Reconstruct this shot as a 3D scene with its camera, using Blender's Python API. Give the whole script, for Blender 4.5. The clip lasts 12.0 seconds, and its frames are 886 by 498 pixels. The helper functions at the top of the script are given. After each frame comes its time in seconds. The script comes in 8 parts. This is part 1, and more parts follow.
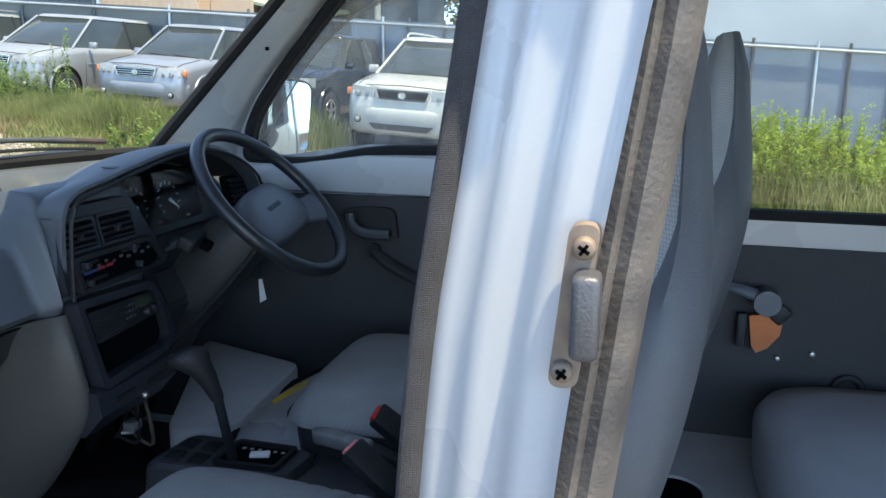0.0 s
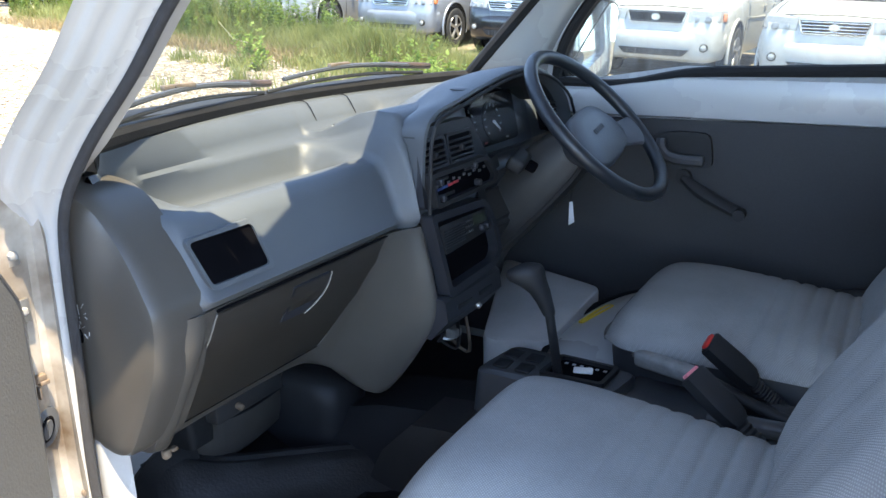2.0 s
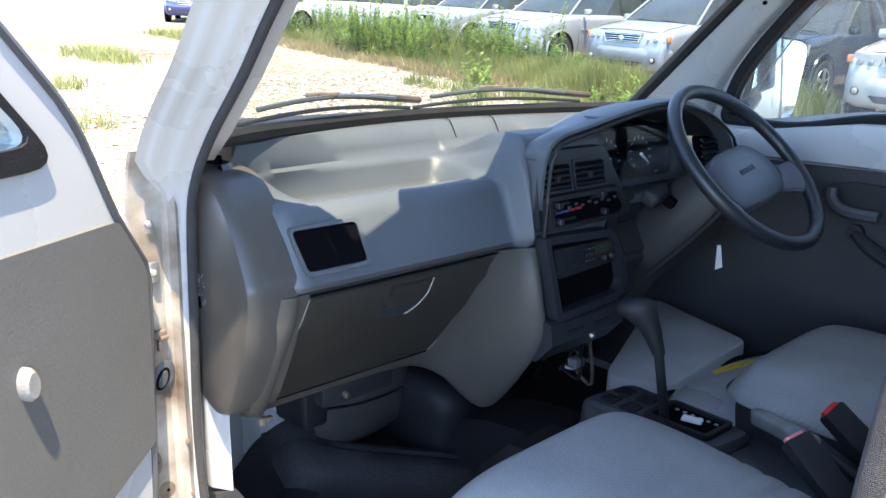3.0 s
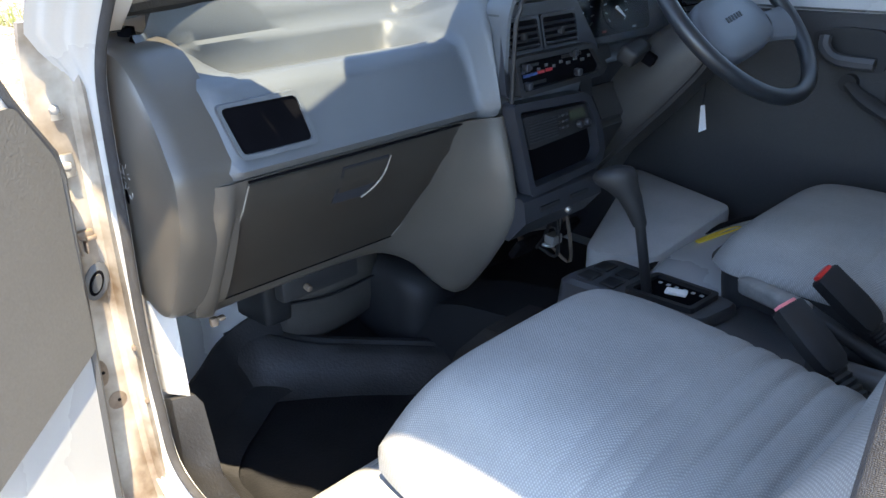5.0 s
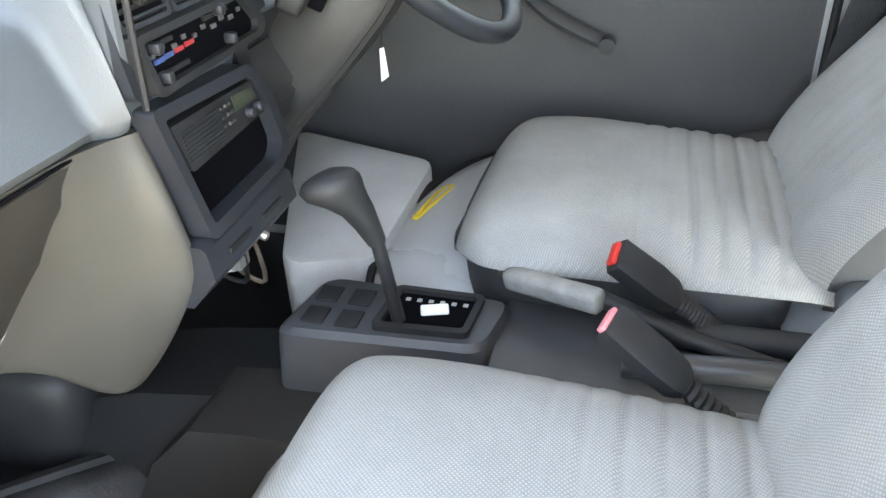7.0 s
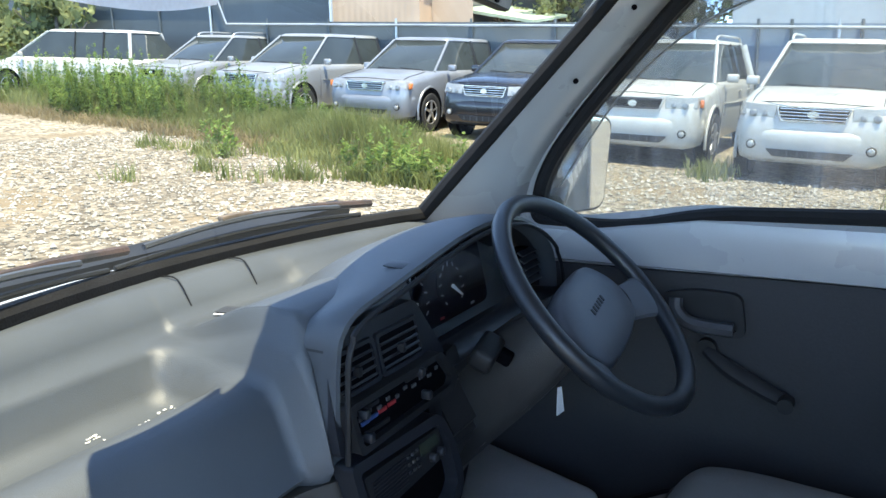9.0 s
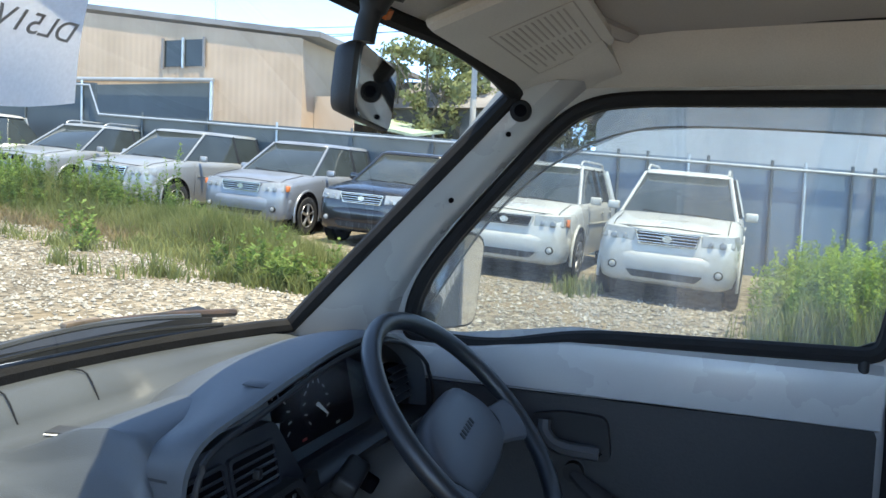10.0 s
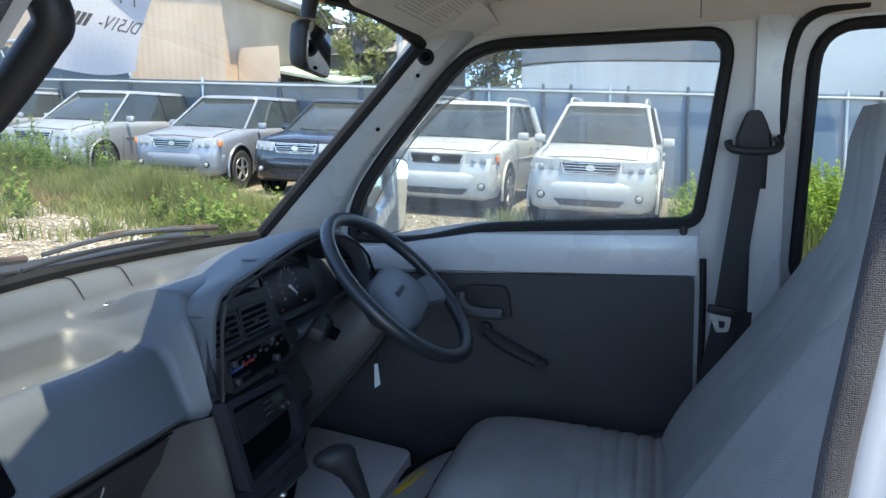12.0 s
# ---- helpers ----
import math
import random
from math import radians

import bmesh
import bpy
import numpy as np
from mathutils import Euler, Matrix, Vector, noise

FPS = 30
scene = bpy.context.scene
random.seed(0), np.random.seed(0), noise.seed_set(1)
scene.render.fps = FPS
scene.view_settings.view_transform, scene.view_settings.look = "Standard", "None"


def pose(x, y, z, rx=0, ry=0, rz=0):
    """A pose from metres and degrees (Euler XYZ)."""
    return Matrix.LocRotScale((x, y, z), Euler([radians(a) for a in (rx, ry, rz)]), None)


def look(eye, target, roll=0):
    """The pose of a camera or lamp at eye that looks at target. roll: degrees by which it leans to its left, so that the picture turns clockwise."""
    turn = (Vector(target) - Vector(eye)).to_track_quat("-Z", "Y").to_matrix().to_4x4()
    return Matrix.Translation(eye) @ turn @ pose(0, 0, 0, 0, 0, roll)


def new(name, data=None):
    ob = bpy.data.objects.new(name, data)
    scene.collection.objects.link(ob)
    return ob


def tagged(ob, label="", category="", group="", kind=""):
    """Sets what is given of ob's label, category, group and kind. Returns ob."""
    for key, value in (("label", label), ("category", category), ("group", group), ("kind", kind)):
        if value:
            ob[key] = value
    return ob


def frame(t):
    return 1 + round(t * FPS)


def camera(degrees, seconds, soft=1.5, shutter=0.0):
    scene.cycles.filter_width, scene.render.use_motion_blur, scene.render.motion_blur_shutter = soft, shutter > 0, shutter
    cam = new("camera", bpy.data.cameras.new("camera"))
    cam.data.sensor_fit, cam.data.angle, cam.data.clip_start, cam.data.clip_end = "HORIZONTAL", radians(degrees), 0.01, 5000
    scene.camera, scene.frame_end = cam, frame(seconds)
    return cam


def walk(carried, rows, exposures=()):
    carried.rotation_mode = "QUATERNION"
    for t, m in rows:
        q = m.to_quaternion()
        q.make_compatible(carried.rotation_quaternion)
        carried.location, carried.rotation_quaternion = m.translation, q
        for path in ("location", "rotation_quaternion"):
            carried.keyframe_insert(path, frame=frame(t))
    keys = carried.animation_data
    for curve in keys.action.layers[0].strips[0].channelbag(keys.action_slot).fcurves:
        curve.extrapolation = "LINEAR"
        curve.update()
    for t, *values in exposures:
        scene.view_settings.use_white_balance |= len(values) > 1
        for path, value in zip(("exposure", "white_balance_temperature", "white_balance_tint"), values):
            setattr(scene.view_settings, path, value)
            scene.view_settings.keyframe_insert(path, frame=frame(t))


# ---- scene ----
cam = camera(60.0, 12.0)
PATH = [
    (0, (1.305, 0.569, 1.601), (0.841, 2.469, 1.181), 0.6),
    (0.5, (1.212, 0.502, 1.608), (0.492, 2.299, 1.106), 0.5),
    (1, (1.125, 0.446, 1.603), (0.318, 2.162, 0.969), 0.9),
    (1.5, (1.103, 0.432, 1.61), (0.258, 2.122, 0.955), 0.2),
    (2, (1.142, 0.488, 1.596), (0.154, 2.121, 0.998), -1.3),
    (2.5, (1.242, 0.557, 1.589), (-0.053, 1.996, 1.086), 0.1),
    (2.7, (1.281, 0.561, 1.584), (-0.119, 1.907, 1.107), 0.3),
    (4.3, (1.313, 0.618, 1.56), (-0.097, 1.853, 0.861), 1.3),
    (4.5, (1.308, 0.624, 1.551), (-0.078, 1.869, 0.823), 0.8),
    (5, (1.242, 0.659, 1.533), (-0.081, 1.929, 0.735), -1.6),
    (5.5, (1.161, 0.747, 1.541), (-0.043, 2.121, 0.727), -2.8),
    (6, (1.137, 0.809, 1.493), (0.103, 2.275, 0.609), -1.5),
    (6.5, (1.066, 0.853, 1.468), (0.273, 2.378, 0.444), -2.5),
    (7, (0.934, 0.957, 1.509), (0.448, 2.609, 0.491), -2.8),
    (7.2, (0.924, 1.002, 1.534), (0.507, 2.719, 0.597), -2.1),
    (8.8, (0.946, 0.944, 1.652), (0.044, 2.67, 1.196), -1.6),
    (9, (0.951, 0.929, 1.666), (-0.012, 2.634, 1.258), -1.3),
    (9.5, (0.954, 0.915, 1.665), (0.026, 2.663, 1.374), -0.1),
    (10, (0.941, 0.955, 1.677), (0.258, 2.83, 1.545), 2.3),
    (10.5, (0.936, 0.978, 1.667), (0.488, 2.927, 1.708), 3.1),
    (11, (1.008, 0.896, 1.708), (0.558, 2.84, 1.846), 0.5),
    (11.5, (1.055, 0.775, 1.674), (0.527, 2.703, 1.722), -0.3),
    (12, (1.092, 0.571, 1.64), (0.565, 2.481, 1.368), -1.3),
]
EXPOSURE = [(0.0, 3.36, 8700, 5), (0.5, 3.42, 8600, 6), (1.5, 4.1, 9200, 8), (2.7, 4.05, 8300, 8), (4.3, 3.98, 8500, 8), (5.0, 4.35, 9100, 8), (5.6, 5.1, 10500, 8), (6.0, 5.75, 14300, 8), (6.5, 5.8, 16300, 9), (7.2, 6.25, 19500, 10), (8.8, 3.8, 8350, 5), (9.5, 3.33, 8150, 6), (10.0, 3.28, 8100, 5), (11.0, 3.43, 8050, 5), (12.0, 3.5, 8050, 6)]
walk(cam, [(t, look(eye, target, roll)) for t, eye, target, roll in PATH], EXPOSURE)

# ---- sky and sun ----
SUN_DIR = Vector((0.300, -0.198, 1.0)).normalized()     # from the ground towards the sun
world = bpy.data.worlds.new("sky")
scene.world = world
world.use_nodes = True
wn = world.node_tree.nodes
sky = wn.new("ShaderNodeTexSky")
sky.sky_type = "NISHITA"
sky.sun_disc = False
sky.sun_elevation = math.asin(SUN_DIR.z)
sky.sun_rotation = math.atan2(SUN_DIR.x, SUN_DIR.y)
sky.altitude = 7000
sky.air_density, sky.dust_density, sky.ozone_density = 0.7, 0.0, 3.0
wn["Background"].inputs["Strength"].default_value = 0.19
world.node_tree.links.new(sky.outputs[0], wn["Background"].inputs["Color"])
sun = new("sun", bpy.data.lights.new("sun", "SUN"))
sun.data.energy, sun.data.angle, sun.data.color = 1.45, radians(0.6), (1.0, 0.95, 0.88)
sun.matrix_world = look(SUN_DIR * 60, (0, 0, 0))


# ---- materials ----
def material(name, color, rough=0.6, metal=0.0, vary=0.12, scale=6.0, grain=0.0, grain_scale=300.0, fine=0.06,
             tint=None, spec=0.5, coat=0.0, obj_random=0.0, rough_vary=0.1):
    m = bpy.data.materials.new(name)
    m.use_nodes = True
    nt = m.node_tree
    b = nt.nodes["Principled BSDF"]
    co = nt.nodes.new("ShaderNodeTexCoord")
    n1 = nt.nodes.new("ShaderNodeTexNoise")
    n1.inputs["Scale"].default_value, n1.inputs["Detail"].default_value = scale, 5
    n2 = nt.nodes.new("ShaderNodeTexNoise")
    n2.inputs["Scale"].default_value, n2.inputs["Detail"].default_value = grain_scale, 3
    for n in (n1, n2):
        nt.links.new(co.outputs["Object"], n.inputs["Vector"])
    ramp = nt.nodes.new("ShaderNodeValToRGB")
    c = Vector(color)
    t2 = Vector(tint) if tint else c * (1 + vary)
    ramp.color_ramp.elements[0].position, ramp.color_ramp.elements[1].position = 0.32, 0.68
    ramp.color_ramp.elements[0].color = (*(c * (1 - vary)), 1)
    ramp.color_ramp.elements[1].color = (*t2, 1)
    nt.links.new(n1.outputs[0], ramp.inputs[0])
    mix = nt.nodes.new("ShaderNodeMix")
    mix.data_type, mix.blend_type = "RGBA", "MULTIPLY"
    mix.inputs[0].default_value = 1.0
    mr = nt.nodes.new("ShaderNodeMapRange")
    mr.inputs["To Min"].default_value, mr.inputs["To Max"].default_value = 1 - fine * 2, 1 + fine * 2
    nt.links.new(n2.outputs[0], mr.inputs[0])
    nt.links.new(ramp.outputs[0], mix.inputs[6])
    nt.links.new(mr.outputs[0], mix.inputs[7])
    out = mix.outputs[2]
    if obj_random:
        info = nt.nodes.new("ShaderNodeObjectInfo")
        mr2 = nt.nodes.new("ShaderNodeMapRange")
        mr2.inputs["To Min"].default_value, mr2.inputs["To Max"].default_value = 1 - obj_random, 1 + obj_random
        nt.links.new(info.outputs["Random"], mr2.inputs[0])
        mix2 = nt.nodes.new("ShaderNodeMix")
        mix2.data_type, mix2.blend_type = "RGBA", "MULTIPLY"
        mix2.inputs[0].default_value = 1.0
        nt.links.new(out, mix2.inputs[6])
        nt.links.new(mr2.outputs[0], mix2.inputs[7])
        out = mix2.outputs[2]
    nt.links.new(out, b.inputs["Base Color"])
    rr = nt.nodes.new("ShaderNodeMapRange")
    rr.inputs["To Min"].default_value, rr.inputs["To Max"].default_value = max(0.02, rough - rough_vary), min(1, rough + rough_vary)
    nt.links.new(n1.outputs[0], rr.inputs[0])
    nt.links.new(rr.outputs[0], b.inputs["Roughness"])
    b.inputs["Metallic"].default_value = metal
    b.inputs["Specular IOR Level"].default_value = spec
    b.inputs["Coat Weight"].default_value = coat
    b.inputs["Coat Roughness"].default_value = 0.08
    if grain:
        bump = nt.nodes.new("ShaderNodeBump")
        bump.inputs["Strength"].default_value, bump.inputs["Distance"].default_value = grain, 0.002
        nt.links.new(n2.outputs[0], bump.inputs["Height"])
        nt.links.new(bump.outputs[0], b.inputs["Normal"])
    return m


def glass(name, tint=(0.92, 0.97, 0.95), gloss=0.045, rough=0.0, dust=0.0):
    """A thin pane: mostly clear, with a mirror's share that grows towards grazing; dust: share of a streaky dirt film."""
    m = bpy.data.materials.new(name)
    m.use_nodes = True
    nt = m.node_tree
    nt.nodes.remove(nt.nodes["Principled BSDF"])
    tr = nt.nodes.new("ShaderNodeBsdfTransparent")
    tr.inputs[0].default_value = (*tint, 1)
    gl = nt.nodes.new("ShaderNodeBsdfGlossy")
    gl.inputs["Roughness"].default_value = rough
    lw = nt.nodes.new("ShaderNodeLayerWeight")
    lw.inputs["Blend"].default_value = 0.5
    pw = nt.nodes.new("ShaderNodeMath")
    pw.operation = "POWER"
    pw.inputs[1].default_value = 4.5
    nt.links.new(lw.outputs["Facing"], pw.inputs[0])
    fr = nt.nodes.new("ShaderNodeMapRange")
    fr.inputs["To Min"].default_value, fr.inputs["To Max"].default_value = gloss, 0.85
    nt.links.new(pw.outputs[0], fr.inputs[0])
    mx = nt.nodes.new("ShaderNodeMixShader")
    nt.links.new(fr.outputs[0], mx.inputs[0])
    nt.links.new(tr.outputs[0], mx.inputs[1])
    nt.links.new(gl.outputs[0], mx.inputs[2])
    nt.links.new(mx.outputs[0], nt.nodes["Material Output"].inputs[0])
    if dust:
        co = nt.nodes.new("ShaderNodeTexCoord")
        sc = nt.nodes.new("ShaderNodeMapping")
        sc.inputs["Scale"].default_value = (22, 22, 2.5)
        nz = nt.nodes.new("ShaderNodeTexNoise")
        nz.inputs["Scale"].default_value, nz.inputs["Detail"].default_value = 1.0, 5
        amount = nt.nodes.new("ShaderNodeMapRange")
        amount.inputs["From Min"].default_value, amount.inputs["From Max"].default_value = 0.35, 0.75
        amount.inputs["To Min"].default_value, amount.inputs["To Max"].default_value = dust * 0.5, dust * 1.8
        film_ = nt.nodes.new("ShaderNodeBsdfTranslucent")
        film_.inputs[0].default_value = (0.75, 0.73, 0.68, 1)
        top_ = nt.nodes.new("ShaderNodeMixShader")
        nt.links.new(co.outputs["Object"], sc.inputs[0])
        nt.links.new(sc.outputs[0], nz.inputs["Vector"])
        nt.links.new(nz.outputs[0], amount.inputs[0])
        nt.links.new(amount.outputs[0], top_.inputs[0])
        nt.links.new(mx.outputs[0], top_.inputs[1])
        nt.links.new(film_.outputs[0], top_.inputs[2])
        nt.links.new(top_.outputs[0], nt.nodes["Material Output"].inputs[0])
    return m


def fabric(name, color, thread=900.0, strength=0.5):
    """Woven seat cloth: two crossed thread waves."""
    m = material(name, color, rough=0.95, vary=0.10, scale=9, grain=0, fine=0.10, grain_scale=500, spec=0.15)
    nt = m.node_tree
    b = nt.nodes["Principled BSDF"]
    co = nt.nodes.new("ShaderNodeTexCoord")
    h = None
    for rot in (0.6, -0.95):
        mp = nt.nodes.new("ShaderNodeMapping")
        mp.inputs["Rotation"].default_value = (0.5 * rot, 0.2, rot)
        w = nt.nodes.new("ShaderNodeTexWave")
        w.inputs["Scale"].default_value = thread / 6.0
        w.inputs["Distortion"].default_value = 0.4
        nt.links.new(co.outputs["Object"], mp.inputs[0])
        nt.links.new(mp.outputs[0], w.inputs[0])
        if h is None:
            h = w
        else:
            mul = nt.nodes.new("ShaderNodeMath")
            mul.operation = "MULTIPLY"
            nt.links.new(h.outputs["Fac"], mul.inputs[0])
            nt.links.new(w.outputs["Fac"], mul.inputs[1])
            h = mul
    old = b.inputs["Base Color"].links[0].from_socket
    mr = nt.nodes.new("ShaderNodeMapRange")
    mr.inputs["To Min"].default_value, mr.inputs["To Max"].default_value = 1 - strength * 0.5, 1 + strength * 0.45
    nt.links.new(h.outputs[0], mr.inputs[0])
    mix = nt.nodes.new("ShaderNodeMix")
    mix.data_type, mix.blend_type = "RGBA", "MULTIPLY"
    mix.inputs[0].default_value = 1.0
    nt.links.new(old, mix.inputs[6])
    nt.links.new(mr.outputs[0], mix.inputs[7])
    nt.links.new(mix.outputs[2], b.inputs["Base Color"])
    bump = nt.nodes.new("ShaderNodeBump")
    bump.inputs["Strength"].default_value, bump.inputs["Distance"].default_value = strength, 0.001
    nt.links.new(h.outputs[0], bump.inputs["Height"])
    nt.links.new(bump.outputs[0], b.inputs["Normal"])
    return m


def knit(m, scale, depth):
    """Woven cells pressed into a material."""
    nt = m.node_tree
    b = nt.nodes["Principled BSDF"]
    co = nt.nodes.new("ShaderNodeTexCoord")
    vo = nt.nodes.new("ShaderNodeTexVoronoi")
    vo.inputs["Scale"].default_value, vo.inputs["Randomness"].default_value = scale, 0.35
    nt.links.new(co.outputs["Object"], vo.inputs["Vector"])
    bump = nt.nodes.new("ShaderNodeBump")
    bump.invert = True
    bump.inputs["Strength"].default_value, bump.inputs["Distance"].default_value = 1.0, depth
    nt.links.new(vo.outputs["Distance"], bump.inputs["Height"])
    nt.links.new(bump.outputs[0], b.inputs["Normal"])
    return m


def leafy_light(m, share=0.45):
    """Lets light through thin leaves."""
    nt = m.node_tree
    b = nt.nodes["Principled BSDF"]
    tr = nt.nodes.new("ShaderNodeBsdfTranslucent")
    nt.links.new(b.inputs["Base Color"].links[0].from_socket, tr.inputs["Color"])
    mx = nt.nodes.new("ShaderNodeMixShader")
    mx.inputs[0].default_value = share
    nt.links.new(b.outputs[0], mx.inputs[1])
    nt.links.new(tr.outputs[0], mx.inputs[2])
    nt.links.new(mx.outputs[0], nt.nodes["Material Output"].inputs[0])
    return m


PAINT = material("white_paint", (0.36, 0.365, 0.365), rough=0.28, vary=0.02, scale=5, grain=0, coat=0.2, tint=(0.38, 0.38, 0.375), fine=0.015)
PAINT_OLD = material("aged_white_paint", (0.13, 0.085, 0.052), rough=0.5, vary=0.30, scale=14, grain=0.1, grain_scale=90, tint=(0.36, 0.325, 0.28), fine=0.05)
DASH = material("dash_plastic", (0.067, 0.076, 0.085), rough=0.48, vary=0.12, scale=5, grain=0.2, grain_scale=800, fine=0.04, spec=0.45)
# brown in this grey stands in for gravel reflected through the open door
DASH_LOW = material("lower_dash_plastic", (0.060, 0.055, 0.049), rough=0.32, vary=0.10, scale=6, grain=0.12, grain_scale=700, fine=0.04, spec=0.45)
BLACK = material("black_plastic", (0.015, 0.0155, 0.017), rough=0.55, vary=0.2, scale=9, grain=0.15, grain_scale=600, spec=0.3)
# near-black for dark parts, and for shade painted into holes and slots
DARK = material("dark_recess", (0.004, 0.004, 0.005), rough=0.9, vary=0.2, scale=9, spec=0.0)
GREYBLACK = material("charcoal_plastic", (0.045, 0.048, 0.053), rough=0.42, vary=0.15, scale=8, grain=0.2, grain_scale=600)
COLUMN = material("column_plastic", (0.026, 0.0245, 0.024), rough=0.5, vary=0.15, scale=12, grain=0.25, grain_scale=500)
RUBBER = material("seal_rubber", (0.009, 0.009, 0.010), spec=0.25, rough=0.7, vary=0.25, scale=20, grain=0.5, grain_scale=350)
SEALCLOTH = material("seal_cloth", (0.035, 0.035, 0.038), rough=0.9, vary=0.2, scale=60, grain=0.8, grain_scale=900)
knit(SEALCLOTH, 850, 0.0018)
HEATER = material("heater_plastic", (0.052, 0.047, 0.042), rough=0.6, vary=0.2, scale=10, grain=0.25, grain_scale=300)
STACKM = material("stack_plastic", (0.017, 0.019, 0.024), rough=0.42, vary=0.15, scale=8, grain=0.2, grain_scale=600)
PALE_EDGE = material("pale_plastic_edge", (0.14, 0.136, 0.125), rough=0.5, vary=0.2, scale=40)
WHEEL = material("wheel_plastic", (0.015, 0.018, 0.022), rough=0.38, vary=0.15, scale=8, grain=0.15, grain_scale=800)
HUB = material("hub_plastic", (0.068, 0.076, 0.088), rough=0.45, vary=0.08, scale=8, grain=0.2, grain_scale=800)
# door card twice: darker copy for the shaded side, lighter for the daylit door
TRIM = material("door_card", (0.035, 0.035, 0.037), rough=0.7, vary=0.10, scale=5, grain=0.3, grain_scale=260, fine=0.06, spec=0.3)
TRIM_LIT = material("lit_door_card", (0.092, 0.090, 0.086), rough=0.75, vary=0.08, scale=4, grain=0.3, grain_scale=260, spec=0.3)
LINER = material("roof_lining", (0.40, 0.375, 0.345), rough=0.95, vary=0.06, scale=3, grain=0.3, grain_scale=420, spec=0.1)
CREAM = material("cream_vinyl", (0.58, 0.56, 0.51), rough=0.7, vary=0.05, scale=7, grain=0.2, grain_scale=400)
WORN = material("worn_rubber", (0.050, 0.047, 0.047), rough=0.7, vary=0.35, scale=22, grain=0.4, grain_scale=260, tint=(0.095, 0.083, 0.072))
MAT = material("rubber_mat", (0.021, 0.021, 0.022), rough=0.5, vary=0.4, scale=13, grain=0.4, grain_scale=200)
COVER = material("grey_cover", (0.42, 0.42, 0.41), rough=0.6, vary=0.12, scale=7, grain=0.3, grain_scale=350)
PAPER = material("thin_paper", (0.74, 0.74, 0.76), rough=0.9, vary=0.03, spec=0.1)
CLOTH = fabric("seat_cloth", (0.285, 0.283, 0.276), 700, 0.42)
CLOTH_SIDE = material("seat_vinyl", (0.055, 0.059, 0.064), rough=0.6, vary=0.08, scale=8, grain=0.3, grain_scale=500)
SKIRT = material("seat_skirt_vinyl", (0.030, 0.031, 0.034), rough=0.6, vary=0.15, scale=8, grain=0.3, grain_scale=500)
BENCH = material("bench_vinyl", (0.30, 0.31, 0.32), rough=0.6, vary=0.08, scale=5, grain=0.3, grain_scale=500)
BELT = material("belt_webbing", (0.012, 0.013, 0.015), rough=0.75, vary=0.15, scale=30, grain=0.6, grain_scale=500)
RED = material("red_button", (0.62, 0.035, 0.03), rough=0.4, vary=0.06)
REDFADE = material("faded_red_button", (0.75, 0.20, 0.22), rough=0.45, vary=0.06)
STEEL = material("bare_steel", (0.42, 0.41, 0.39), rough=0.35, metal=0.9, vary=0.15, scale=30)
RUST = material("rusty_steel", (0.16, 0.12, 0.09), rough=0.65, metal=0.35, vary=0.35, scale=40)
GRIP = material("worn_grip", (0.20, 0.195, 0.185), rough=0.6, vary=0.25, scale=25, grain=0.5, grain_scale=250)
WHITE = material("white_card", (0.80, 0.80, 0.78), rough=0.8, vary=0.03)
FAINT = material("faint_print", (0.40, 0.375, 0.335), rough=0.8, vary=0.05)
MARK = material("print_grey", (0.28, 0.28, 0.29), rough=0.8, vary=0.05)
INK = material("print_black", (0.03, 0.03, 0.03), rough=0.8, vary=0.05)
DIM = material("dim_print", (0.05, 0.052, 0.055), rough=0.6, vary=0.05)
LETTER = material("pale_print", (0.30, 0.31, 0.315), rough=0.6, vary=0.05)
BLUE = material("blue_print", (0.02, 0.05, 0.15), rough=0.5, vary=0.05)
REDMARK = material("red_print", (0.28, 0.02, 0.025), rough=0.5, vary=0.05)
YELLOW = material("yellow_crayon", (0.70, 0.46, 0.05), rough=0.7, vary=0.1)
ORANGE = material("orange_vinyl", (0.46, 0.12, 0.03), rough=0.6, vary=0.15, scale=20)
MIRROR = material("mirror_glass", (0.85, 0.87, 0.88), rough=0.03, metal=1.0, vary=0.01, rough_vary=0.01)
LCD = material("display_green", (0.035, 0.043, 0.03), rough=0.2, vary=0.05)
leafy_light(PAPER, 0.35)
LENS = glass("cluster_lens", (0.93, 0.95, 0.95), 0.006)
PANE = glass("clear_glass", (0.72, 0.765, 0.755))
PANE_DUSTY = glass("dusty_glass", (0.72, 0.765, 0.755), dust=0.07)
SMOKE = glass("visor_film", (0.66, 0.68, 0.70))


# ---- mesh helpers ----
def part(name, bm, mat, parent=None, label="", angle=38, kind="", category="", group=""):
    bmesh.ops.recalc_face_normals(bm, faces=bm.faces)
    me = bpy.data.meshes.new(name)
    bm.to_mesh(me)
    bm.free()
    me.materials.append(mat)
    for p in me.polygons:
        p.use_smooth = True
    me.set_sharp_from_angle(angle=radians(angle))
    ob = new(name, me)
    if parent:
        ob.parent = parent
        if parent.type == "EMPTY":
            ob.matrix_parent_inverse = Matrix.Translation(parent.location).inverted()
    return tagged(ob, label, category, group, kind)


def thing(name, label, category, group="", at=(0, 0, 0), kind=""):
    ob = new(name)
    ob.empty_display_size = 0.05
    ob.location = at
    return tagged(ob, label, category, group, kind)


def B():
    return bmesh.new()


